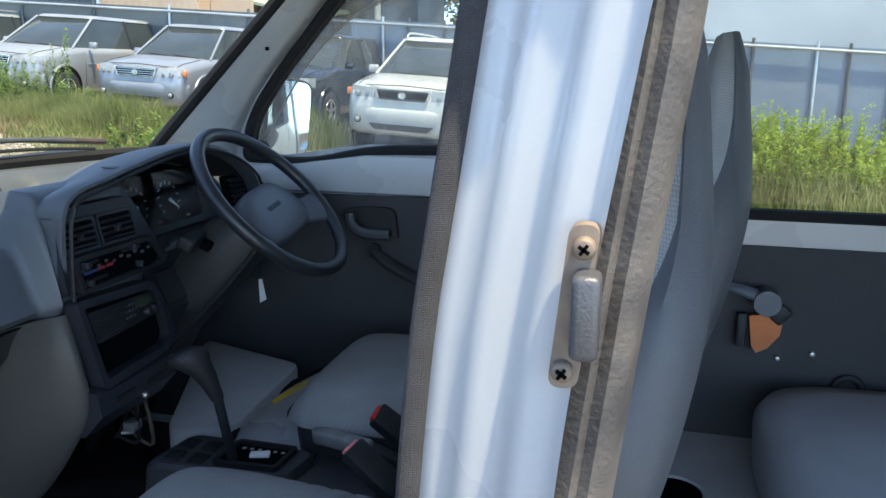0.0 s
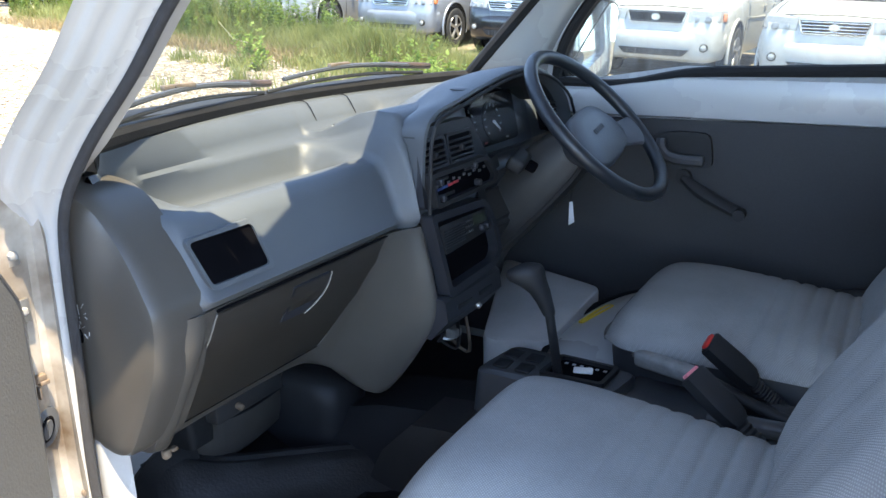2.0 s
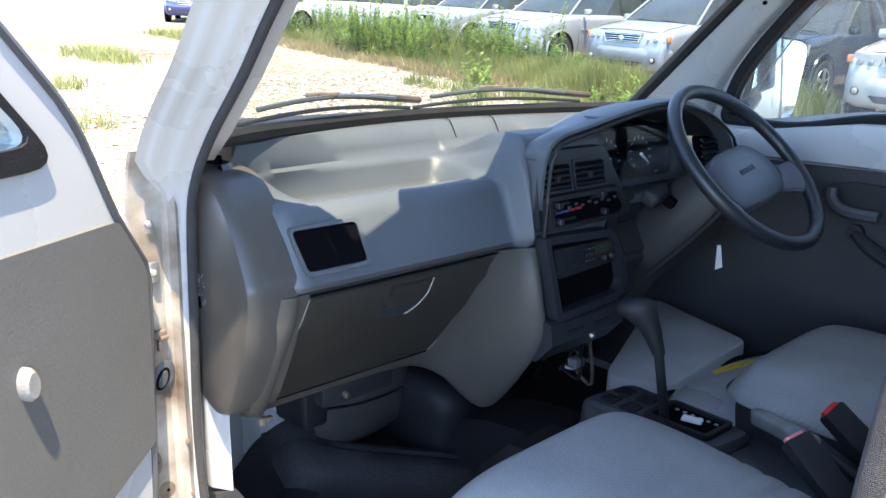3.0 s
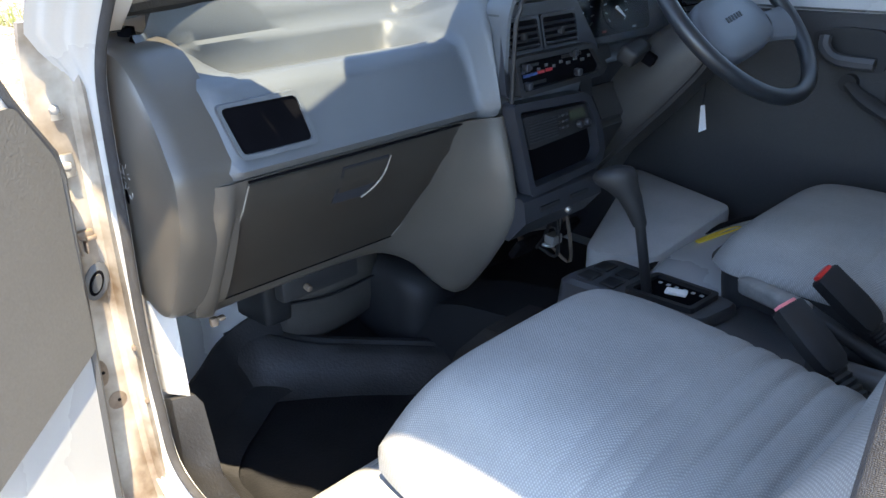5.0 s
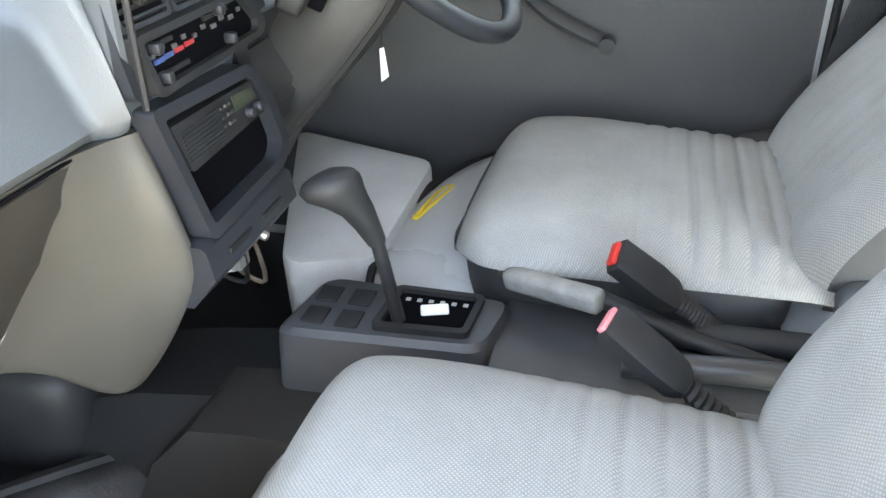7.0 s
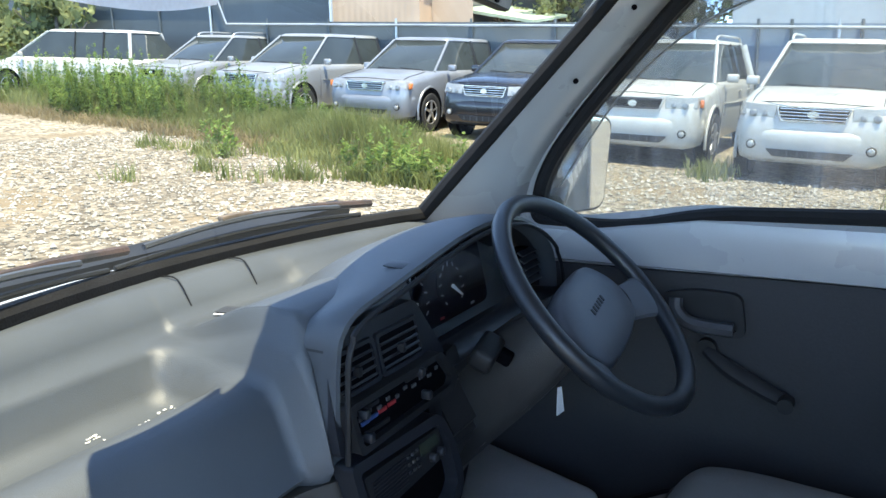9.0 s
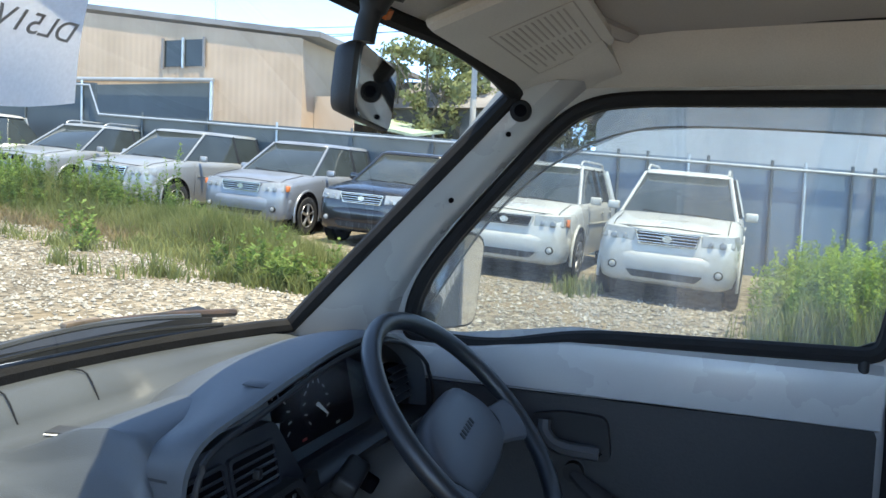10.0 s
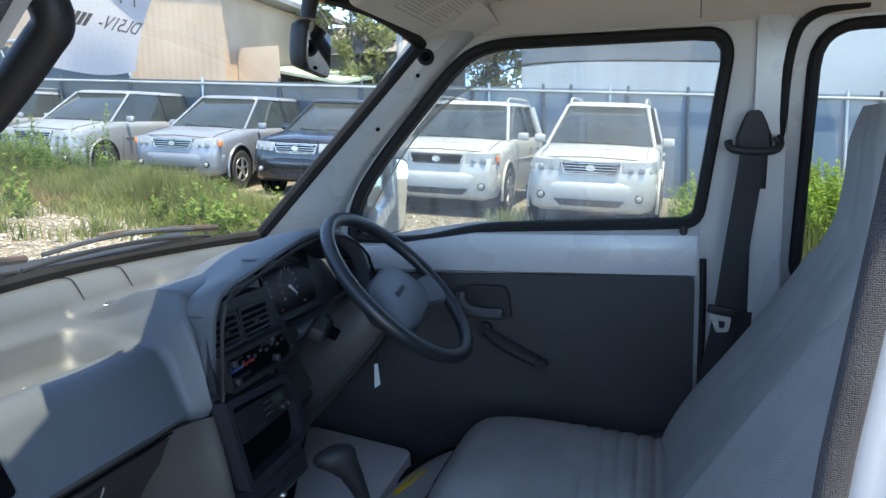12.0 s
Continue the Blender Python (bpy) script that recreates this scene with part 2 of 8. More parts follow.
def box(bm, c, s, rot=None, bev=0.0, seg=2, top=1.0):
    """A box of size s at c; rot: a 3x3/4x4 matrix; top: how far the upper face is narrowed."""
    r = bmesh.ops.create_cube(bm, size=1.0)
    vs = r["verts"]
    for v in vs:
        k = top if v.co.z > 0 else 1.0
        v.co = Vector((v.co.x * s[0] * k, v.co.y * s[1] * k, v.co.z * s[2]))
    if bev:
        es = list({e for v in vs for e in v.link_edges})
        res = bmesh.ops.bevel(bm, geom=es, offset=bev, segments=seg, profile=0.5, affect="EDGES")
        vs = list({v for f in res["faces"] for v in f.verts} | {v for v in vs if v.is_valid})
    m = (rot.to_4x4() if rot is not None else Matrix())
    m = Matrix.Translation(c) @ m
    for v in vs:
        v.co = m @ v.co
    return vs


def loft(bm, rings, closed=True, cap=True, loop=False):
    rows = [[bm.verts.new(p) for p in r] for r in rings]
    n = len(rows[0])
    pairs = list(zip(rows[:-1], rows[1:]))
    if loop:
        pairs.append((rows[-1], rows[0]))
    for a, b in pairs:
        for i in range(n if closed else n - 1):
            j = (i + 1) % n
            bm.faces.new((a[i], a[j], b[j], b[i]))
    if cap and closed and not loop:
        bm.faces.new(list(reversed(rows[0])))
        bm.faces.new(rows[-1])
    return rows


def smooth_path(pts, n=6, closed=False):
    """Catmull-Rom through the points."""
    P = [Vector(p) for p in pts]
    out = []
    m = len(P)
    for i in range(m if closed else m - 1):
        if closed:
            a, b, c, d = P[i - 1], P[i], P[(i + 1) % m], P[(i + 2) % m]
        else:
            a, b, c, d = P[max(i - 1, 0)], P[i], P[i + 1], P[min(i + 2, m - 1)]
        for k in range(n):
            t = k / n
            out.append(0.5 * ((2 * b) + (c - a) * t + (2 * a - 5 * b + 4 * c - d) * t * t + (3 * b - a - 3 * c + d) * t ** 3))
    if not closed:
        out.append(P[-1])
    return out


def tube(bm, pts, r, n=8, closed=False, flat=1.0, up=None):
    """A tube along points; r a number or one for each; flat: its other half-width over r."""
    P = [Vector(p) for p in pts]
    R = r if isinstance(r, (list, tuple)) else [r] * len(P)
    rings = []
    side = None
    m = len(P)
    for i in range(m):
        d = (P[(i + 1) % m] - P[i - 1]) if closed else (P[min(i + 1, m - 1)] - P[max(i - 1, 0)])
        d.normalize()
        if up is not None:
            side = d.cross(Vector(up)).normalized()
        elif side is None:
            side = d.orthogonal().normalized()
        else:
            side = (side - d * side.dot(d)).normalized()
        u = d.cross(side).normalized()
        rings.append([P[i] + R[i] * (side * math.cos(2 * math.pi * k / n) + u * flat * math.sin(2 * math.pi * k / n)) for k in range(n)])
    loft(bm, rings, True, not closed, closed)


def prism(bm, poly, place, depth0, depth1):
    """A flat polygon of (u, v) pairs carried by place(u, v, d) from depth0 to depth1."""
    loft(bm, [[place(u, v, depth0) for u, v in poly], [place(u, v, depth1) for u, v in poly]])


def disc(bm, c, axis, r, h, n=20, r2=None, bev=0.0):
    a = Vector(axis).normalized()
    s = a.orthogonal().normalized()
    t = a.cross(s)
    prof = [(r, -h / 2), (r if r2 is None else r2, h / 2)]
    if bev:
        rr = r if r2 is None else r2
        prof = [(r, -h / 2), (r, h / 2 - bev), (rr - bev * 0.4, h / 2 - bev * 0.3), (rr - bev, h / 2)]
    loft(bm, [[Vector(c) + a * z + q * (s * math.cos(2 * math.pi * k / n) + t * math.sin(2 * math.pi * k / n)) for k in range(n)] for q, z in prof])


def ray_loop(poly, c, angles):
    """Where rays from c at those angles leave a polygon of (u, v)."""
    out = []
    for a in angles:
        du, dv = math.cos(a), math.sin(a)
        best = None
        for i in range(len(poly)):
            (x1, y1), (x2, y2) = poly[i - 1], poly[i]
            ex, ey = x2 - x1, y2 - y1
            den = du * ey - dv * ex
            if abs(den) < 1e-12:
                continue
            t = ((x1 - c[0]) * ey - (y1 - c[1]) * ex) / den
            s = ((x1 - c[0]) * dv - (y1 - c[1]) * du) / den
            if t > 0 and -1e-6 <= s <= 1 + 1e-6 and (best is None or t < best):
                best = t
        out.append((c[0] + du * best, c[1] + dv * best))
    return out


def rounded(poly, r, seg=5):
    """A polygon with its corners rounded; r a number or one for each corner."""
    out = []
    n = len(poly)
    for i in range(n):
        a, b, c = Vector(poly[i - 1]), Vector(poly[i]), Vector(poly[(i + 1) % n])
        q = r[i] if isinstance(r, (list, tuple)) else r
        d1, d2 = (a - b), (c - b)
        q1, q2 = min(q, d1.length * 0.49), min(q, d2.length * 0.49)
        p1, p2 = b + d1.normalized() * q1, b + d2.normalized() * q2
        for k in range(seg + 1):
            t = k / seg
            p = p1 * (1 - t) ** 2 + b * 2 * t * (1 - t) + p2 * t * t
            out.append((p.x, p.y))
    return out


def holed(bm, outer, inner, place, d0, d1):
    """A plate with an opening: both loops of (u, v), thickness from d0 to d1."""
    c = (sum(p[0] for p in inner) / len(inner), sum(p[1] for p in inner) / len(inner))
    ang = sorted({round(math.atan2(p[1] - c[1], p[0] - c[0]), 5) for p in list(outer) + list(inner)} | {round(-math.pi + k * math.pi / 24, 5) for k in range(48)})
    O, I = ray_loop(outer, c, ang), ray_loop(inner, c, ang)
    loft(bm, [[place(u, v, d0) for u, v in O], [place(u, v, d1) for u, v in O], [place(u, v, d1) for u, v in I], [place(u, v, d0) for u, v in I]], True, False, True)


def lerp(a, b, t):
    return a + (b - a) * t


def smooth01(t):
    t = min(1.0, max(0.0, t))
    return t * t * (3 - 2 * t)


# ---- the van: body ----
MID = 1.65                                   # its middle line, y


def window_edge(z):
    """Front edge of the driver's window opening, less its seal."""
    pts = ((1.40, 0.355), (1.513, 0.392), (1.61, 0.462), (1.738, 0.582), (1.815, 0.655), (1.875, 0.725))
    for (z1, x1), (z2, x2) in zip(pts[:-1], pts[1:]):
        if z <= z2:
            return lerp(x1, x2, (z - z1) / (z2 - z1))
    return pts[-1][1]


def side_y(z):
    """Inner face of the right side: upright below the window sill, leaning in above it."""
    return 2.285 if z < 1.40 else 2.285 - 0.10 * (z - 1.40)


def right_side(u, v, d):
    return Vector((u, side_y(v) + d, v))


def screen(y, z, d=0.0):
    """The curved windscreen; d: outwards."""
    k = y - MID
    return Vector((0.140 + 0.86 * (z - 1.44) + 0.40 * k * k - 0.76 * d, y, z + 0.65 * d))


def top_z(y):
    """Height of the windscreen's upper edge."""
    return 1.899 - 0.55 * max(0.0, abs(y - MID) - 0.25) ** 2


# floor
bm = B()
box(bm, (1.62, MID, 0.66), (3.36, 1.36, 0.06), bev=0.01)
tagged(part("floor", bm, MAT), "black-painted steel cab floor of the van", "floor", kind="structure")

# rubber mat, its moulded edge climbing the toe board and the side
bm = B()
rings = []
for k in range(29):
    y = lerp(1.052, 1.60, k / 28)
    side = max(0.0, 1 - (y - 1.052) / 0.055)
    rise = 0.02 * side
    ring_ = []
    for m_ in range(31):
        s_ = m_ / 30
        x = lerp(0.62, -0.02, s_)
        up_ = max(0.0, (s_ - 0.80) / 0.20)
        z = 0.700 + rise + 0.06 * up_ ** 1.6
        z += 0.005 * noise.noise(Vector((x * 9, y * 9, 0))) + 0.004 * math.exp(-((y - 1.50) / 0.012) ** 2)
        ring_.append(Vector((x - 0.02 * up_ + 0.015 * math.sin(y * 9), y, z)))
    rings.append(ring_)
loft(bm, rings, False, False)
bmesh.ops.solidify(bm, geom=bm.faces[:], thickness=0.008)
mat_thing = part("floor_mat", bm, MAT)
tagged(mat_thing, "black moulded rubber footwell mat on the van floor", "floor mat")

# toe board and front bulkhead
bm = B()
loft(bm, [[Vector((x, y, z)) for x, z in ((0.02, 0.69), (-0.10, 0.84), (-0.13, 1.02), (-0.05, 1.42), (-0.09, 1.43), (-0.20, 1.02), (-0.20, 0.66), (0.0, 0.66))] for y in (1.20, 2.29)])
tagged(part("wall_front", bm, BLACK), "black lower bulkhead behind the dashboard", "wall", kind="structure")
# front nose skin below the windscreen
bm = B()
rings = []
for k in range(11):
    y = 1.03 + 0.132 * k
    foot = screen(y, 1.435)
    flat = Vector((screen(MID, 1.435).x + 0.03 + 0.10 * (y - MID) ** 2, y, 1.435))
    rings.append([foot + Vector((0.01, 0, 0)), foot + Vector((-0.06, 0, 0.005)), flat + Vector((-0.14, 0, -0.05)), flat + Vector((-0.21, 0, -0.35)), flat + Vector((-0.24, 0, -0.85)), flat + Vector((-0.21, 0, -0.85)), flat + Vector((-0.18, 0, -0.35)), flat + Vector((-0.10, 0, -0.05))])
loft(bm, rings)
tagged(part("wall_nose", bm, PAINT), "white painted front panel below the windscreen", "body panel", kind="structure")

# roof lining and roof skin
bm = B()
rings = []
for x, z0 in ((0.66, 1.925), (0.72, 1.945), (0.85, 1.955), (1.4, 1.965), (2.2, 1.965), (3.3, 1.94)):
    rings.append([Vector((x, MID + 0.60 * math.sin(a), z0 - 0.022 * (abs(math.sin(a)) ** 3.5))) for a in [math.pi * (k / 20 - 0.5) for k in range(21)]])
loft(bm, rings, False, False)
tagged(part("ceiling", bm, LINER), "grey-beige cloth roof lining", "ceiling", kind="structure")
bm = B()
rings = []
for x, z0 in ((0.525, 1.915), (0.57, 1.955), (0.66, 1.985), (0.85, 2.0), (1.6, 2.01), (3.4, 1.99)):
    rings.append([Vector((x + 0.40 * (0.685 * math.sin(a)) ** 2 * max(0.0, 1 - (x - 0.525) / 0.8), MID + 0.685 * math.sin(a), z0 - 0.10 * (abs(math.sin(a)) ** 4))) for a in [math.pi * (k / 20 - 0.5) for k in range(21)]])
loft(bm, rings, False, False)
tagged(part("roof", bm, PAINT), "white painted steel van roof", "roof", kind="structure")

# header panel over the windscreen
bm = B()
rings = []
for k in range(15):
    y = 1.05 + 1.20 * k / 14
    w = screen(y, top_z(y))
    rings.append([w, w + Vector((0.03, 0, 0.012)), w + Vector((0.075, 0, 0.026)), w + Vector((0.12, 0, 0.036)), w + Vector((0.16, 0, 0.042)), w + Vector((0.15, 0, 0.07)), w + Vector((0.0, 0, 0.045)), w + Vector((-0.03, 0, 0.02))])
loft(bm, rings)
tagged(part("trim_header", bm, CREAM), "cream painted header panel above the windscreen", "trim", kind="structure")
bm = B()
rings = []
for k in range(15):
    y = 1.10 + 1.06 * k / 14
    w = Vector((screen(y, 1.899).x + 0.130, y, 1.928))
    rings.append([w, w + Vector((0.02, 0, -0.005)), w + Vector((0.035, 0, 0.005)), w + Vector((0.03, 0, 0.02)), w + Vector((0.0, 0, 0.02))])
loft(bm, rings)
tagged(part("trim_lining_edge", bm, LINER), "edge strip of the roof lining", "trim", kind="structure")

# windscreen and its black rubber
bm = B()
ys = [1.12 + 1.06 * k / 16 for k in range(17)]


def screen_edge(k, z):
    """The pane narrows a little towards its foot."""
    half = lerp(0.475, 0.535, (z - 1.44) / 0.43)
    return lerp(1.052, MID + half, k / 16)


loft(bm, [[screen(screen_edge(k, 1.44 + 0.435 * f), lerp(1.44, top_z(screen_edge(k, 1.875)), f)) for k in range(17)] for f in (0, 0.25, 0.5, 0.75, 1)], False, False)
pane = part("window_front", bm, PANE)
tagged(pane, "curved laminated windscreen with faint dust streaks", "windscreen", kind="structure")
edge = [screen(screen_edge(k, 1.443), 1.443) for k in range(17)] + [screen(screen_edge(16, z), z) for z in (1.5, 1.58, 1.66, 1.74, 1.81, 1.85)] + [screen(screen_edge(k, 1.872), top_z(screen_edge(k, 1.872)) - 0.003) for k in range(16, -1, -1)] + [screen(screen_edge(0, z), z) for z in (1.85, 1.81, 1.74, 1.66, 1.58, 1.5)]
bm = B()
tube(bm, edge, 0.014, 8, True)
part("window_seal", bm, RUBBER, pane, "black windscreen rubber")

# right A pillar: from the foot of the windscreen to the roof
bm = B()
rings = []
for t in [k / 10 for k in range(11)]:
    z = lerp(1.40, 1.875, t)
    ye = MID + lerp(0.475, 0.535, (z - 1.44) / 0.43)
    a = screen(ye, z) + Vector((0.005, 0.0, 0))
    zc = lerp(1.40, 1.875, t)
    c = Vector((window_edge(zc), side_y(z) + 0.002, zc))
    m1 = a.lerp(c, 0.33) + Vector((0.016, -0.014, 0.0))
    m2 = a.lerp(c, 0.70) + Vector((0.014, -0.016, 0.0))
    rings.append([a, m1, m2, c, c + Vector((0, 0.06, 0)), m1 + Vector((-0.05, 0.08, 0)), a + Vector((-0.03, 0.03, 0))])
loft(bm, rings)
a_pillar = part("pillar_front", bm, PAINT)
tagged(a_pillar, "white painted windscreen pillar with two small screw holes", "pillar", kind="structure")
for p in ((0.507, 2.177, 1.674), (0.600, 2.183, 1.786)):
    bm = B()
    disc(bm, p, (0.2, -0.97, -0.1), 0.0045, 0.006, 12)
    part("hole", bm, DARK, a_pillar)
bm = B()
disc(bm, (0.619, 2.183, 1.824), (0.2, -0.97, -0.1), 0.018, 0.012, 24, bev=0.003)
part("grommet", bm, RUBBER, a_pillar, "black rubber grommet")
bm = B()
disc(bm, (0.620, 2.178, 1.824), (0.2, -0.97, -0.1), 0.010, 0.012, 20)
part("grommet_plug", bm, DARK, a_pillar)

# right side of the body: driver's door and sliding door, each with its window
WIN1 = rounded([(0.393, 1.420), (0.56, 1.412), (0.72, 1.448), (1.182, 1.462), (1.234, 1.815), (1.215, 1.848), (0.79, 1.850), (0.725, 1.842), (0.672, 1.812), (0.603, 1.738), (0.485, 1.610), (0.413, 1.512)], [0.02, 0.06, 0.06, 0.03, 0.03, 0.03, 0.05, 0.04, 0.06, 0.1, 0.1, 0.06])
bm = B()
holed(bm, [(0.20, 1.30), (1.285, 1.30), (1.285, 1.93), (0.62, 1.93), (0.20, 1.45)], WIN1, right_side, 0.0, 0.05)
door = part("door_1", bm, PAINT)
tagged(door, "closed white driver's door with a dark grey door card", "door", kind="structure")
bm = B()
prism(bm, [(-0.10, 0.66), (1.285, 0.66), (1.285, 1.30), (-0.10, 1.30)], right_side, 0.0, 0.05)
part("door_skin", bm, PAINT, door)
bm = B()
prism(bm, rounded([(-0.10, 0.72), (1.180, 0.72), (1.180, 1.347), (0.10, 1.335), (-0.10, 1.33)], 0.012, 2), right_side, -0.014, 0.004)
part("door_card", bm, TRIM, door, "embossed door card, shade put into its dark grey")
# painted ledge that swells below the window
bm = B()
rings = []
for k in range(25):
    x = lerp(0.36, 1.183, k / 24)
    zt = 1.425 + (0.0 if x < 0.5 else 0.030 * min(1, (x - 0.5) / 0.2)) - 0.006
    rings.append([Vector((x, side_y(zt) + 0.012, zt + 0.012)), Vector((x, 2.282, zt)), Vector((x, 2.262, zt - 0.014)), Vector((x, 2.255, lerp(zt, 1.34, 0.5))), Vector((x, 2.262, 1.350)), Vector((x, 2.28, 1.344)), Vector((x, 2.30, 1.36))])
loft(bm, rings)
part("door_ledge", bm, PAINT, door)
bm = B()
tube(bm, [right_side(u, v, -0.004) for u, v in WIN1], 0.013, 8, True, up=None)
part("window_seal", bm, RUBBER, door, "black window rubber")
bm = B()
tube(bm, [right_side(u, v, 0.022) for u, v in ray_loop(WIN1, (0.85, 1.65), [2 * math.pi * k / 90 for k in range(90)])], 0.011, 6, True)
part("window_channel", bm, RUBBER, door)
bm = B()
prism(bm, WIN1, right_side, 0.018, 0.021)
w = part("pane", bm, PANE_DUSTY, door, "wound-up door glass")
w.visible_shadow = False
# rain visor of smoked film along the top of the door window
bm = B()
vis = [(0.405, 1.46), (0.53, 1.64), (0.645, 1.745), (0.78, 1.805), (0.95, 1.812), (1.245, 1.797), (1.262, 1.865), (0.74, 1.868), (0.585, 1.76), (0.375, 1.50)]
loft(bm, [[right_side(u, v, 0.062 + 0.012 * (v < 1.81)) for u, v in vis], [right_side(u, v, 0.064 + 0.012 * (v < 1.81)) for u, v in vis]])
rv = part("rain_visor", bm, SMOKE, door, "smoked clear rain visor")
rv.visible_shadow = False
bm = B()
tube(bm, smooth_path([right_side(u, v, 0.075) for u, v in vis[:6]], 6), 0.0022, 6)
part("rain_visor_edge", bm, STEEL, door)
# lock pin
bm = B()
disc(bm, (1.155, 2.272, 1.452), (0, 0.1, 1), 0.008, 0.035, 14, bev=0.003)
part("lock_pin", bm, BLACK, door)
# inner handle: recessed cup with a pull lever
bm = B()
cup = rounded([(0.640, 1.306), (0.700, 1.318), (0.775, 1.316), (0.785, 1.245), (0.770, 1.238), (0.690, 1.240), (0.655, 1.262)], 0.018)
holed(bm, cup, [(lerp(0.716, u, 0.82), lerp(1.279, v, 0.78)) for u, v in cup], right_side, -0.030, -0.012)
hd = part("handle_cup", bm, BLACK, door, "black recessed door handle")
bm = B()
prism(bm, [(lerp(0.716, u, 0.83), lerp(1.279, v, 0.79)) for u, v in cup], right_side, -0.020, -0.015)
part("cup_back", bm, BLACK, hd)
bm = B()
tube(bm, smooth_path([right_side(0.668, 1.300, -0.030), right_side(0.672, 1.278, -0.036), right_side(0.70, 1.258, -0.038), right_side(0.765, 1.254, -0.034)], 5), [0.012] * 10 + [0.013] * 6, 8)
part("handle_lever", bm, GREYBLACK, hd)
# window winder
bm = B()
tube(bm, smooth_path([right_side(0.722, 1.214, -0.030), right_side(0.76, 1.190, -0.040), right_side(0.82, 1.160, -0.042), right_side(0.862, 1.142, -0.040)], 5), [0.010 + 0.001 * k for k in range(6)] + [0.016 - 0.0003 * k for k in range(10)], 8, flat=0.65)
wd = part("window_winder", bm, BLACK, door, "black window winder")
bm = B()
disc(bm, right_side(0.722, 1.214, -0.022), (0, 1, 0), 0.017, 0.02, 20, bev=0.003)
part("winder_boss", bm, BLACK, wd)
bm = B()
disc(bm, right_side(0.856, 1.146, -0.052), (0, 1, 0), 0.013, 0.03, 16, bev=0.004)
part("winder_knob", bm, BLACK, wd)
# door-edge weatherstrip
bm = B()
tube(bm, smooth_path([(1.196, 2.272, 1.385), (1.197, 2.270, 1.30), (1.195, 2.270, 1.10), (1.195, 2.270, 0.8)], 6), 0.007, 8)
part("weatherstrip", bm, RUBBER, door)

# B pillar and side behind the driver's door
bm = B()
prism(bm, [(1.285, 0.66), (1.345, 0.66), (1.345, 1.93), (1.285, 1.93)], right_side, -0.006, 0.05)
tagged(part("pillar_middle", bm, PAINT), "white painted centre pillar with the belt guide", "pillar", kind="structure")
WIN2 = rounded([(1.376, 1.340), (3.0, 1.340), (3.0, 1.85), (1.394, 1.85)], [0.04, 0.06, 0.08, 0.08])
bm = B()
holed(bm, [(1.345, 1.272), (3.3, 1.272), (3.3, 1.93), (1.345, 1.93)], WIN2, right_side, 0.0, 0.05)
sd = part("door_2", bm, PAINT)
tagged(sd, "closed white rear side door with a black lower card", "door", kind="structure")
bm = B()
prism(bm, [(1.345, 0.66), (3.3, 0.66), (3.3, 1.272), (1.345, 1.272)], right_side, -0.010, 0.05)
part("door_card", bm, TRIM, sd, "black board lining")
bm = B()
tube(bm, [right_side(u, v, -0.004) for u, v in WIN2], 0.013, 8, True)
part("window_seal", bm, RUBBER, sd)
bm = B()
tube(bm, smooth_path([(1.48, side_y(1.885) - 0.012, 1.885), (1.385, side_y(1.87) - 0.014, 1.87), (1.346, side_y(1.80) - 0.016, 1.80), (1.336, side_y(1.6) - 0.016, 1.6), (1.322, side_y(1.3) - 0.016, 1.3), (1.318, side_y(0.8) - 0.016, 0.8)], 6), 0.009, 8)
part("weatherstrip", bm, RUBBER, sd)
bm = B()
prism(bm, WIN2, right_side, 0.018, 0.021)
w = part("pane", bm, PANE, sd)
w.visible_shadow = False
# roof side rail above the doors
bm = B()
loft(bm, [[Vector((x, side_y(1.87) + 0.005, 1.865)), Vector((x, 2.228, 1.875)), Vector((x, 2.205, 1.892)), Vector((x, 2.18, 1.918)), Vector((x, 2.17, 1.95)), Vector((x, 2.29, 1.93)), Vector((x, 2.30, 1.87))] for x in (0.60, 0.75, 1.0, 1.6, 3.3)])
# CREAM on a white rail: warm bounced sunlight put into its colour
tagged(part("trim_rail_right", bm, CREAM), "white roof rail above the doors, warm light put into its cream", "trim", kind="structure")

# black strip standing in for the shadow line between lining and rail
bm = B()
tube(bm, [(x, 2.168 - 0.004, 1.949) for x in (0.74, 1.0, 1.6, 3.2)], 0.004, 6)
tagged(part("trim_lining_shade", bm, RUBBER), "dark strip for the shadow line along the roof lining", "trim", kind="structure")
bm = B()
tube(bm, [(1.175, 2.1685, 1.945), (1.176, 2.180, 1.917), (1.177, 2.205, 1.891), (1.178, 2.226, 1.876)], 0.0010, 5)
tagged(part("trim_rail_seam", bm, RUBBER), "thin seam across the roof rail", "trim", kind="structure")

# left side: the ring of the door opening, from the seal outwards
OPEN_L = smooth_path([(x, 0, z) for x, z in ((0.298, 0.80), (0.283, 0.89), (0.275, 0.987), (0.279, 1.077), (0.288, 1.18), (0.298, 1.31), (0.317, 1.386), (0.377, 1.459), (0.465, 1.536), (0.522, 1.593), (0.575, 1.643), (0.650, 1.720), (0.710, 1.785), (0.775, 1.828),
                                             (0.86, 1.845), (1.0, 1.855), (1.13, 1.85), (1.214, 1.805), (1.228, 1.72), (1.217, 1.635), (1.200, 1.52), (1.190, 1.45), (1.181, 1.345), (1.174, 1.20), (1.162, 1.06), (1.10, 0.955), (0.90, 0.905), (0.70, 0.89), (0.57, 0.86), (0.47, 0.80), (0.38, 0.77))], 4, True)
ring_c = Vector((0.78, 0, 1.32))


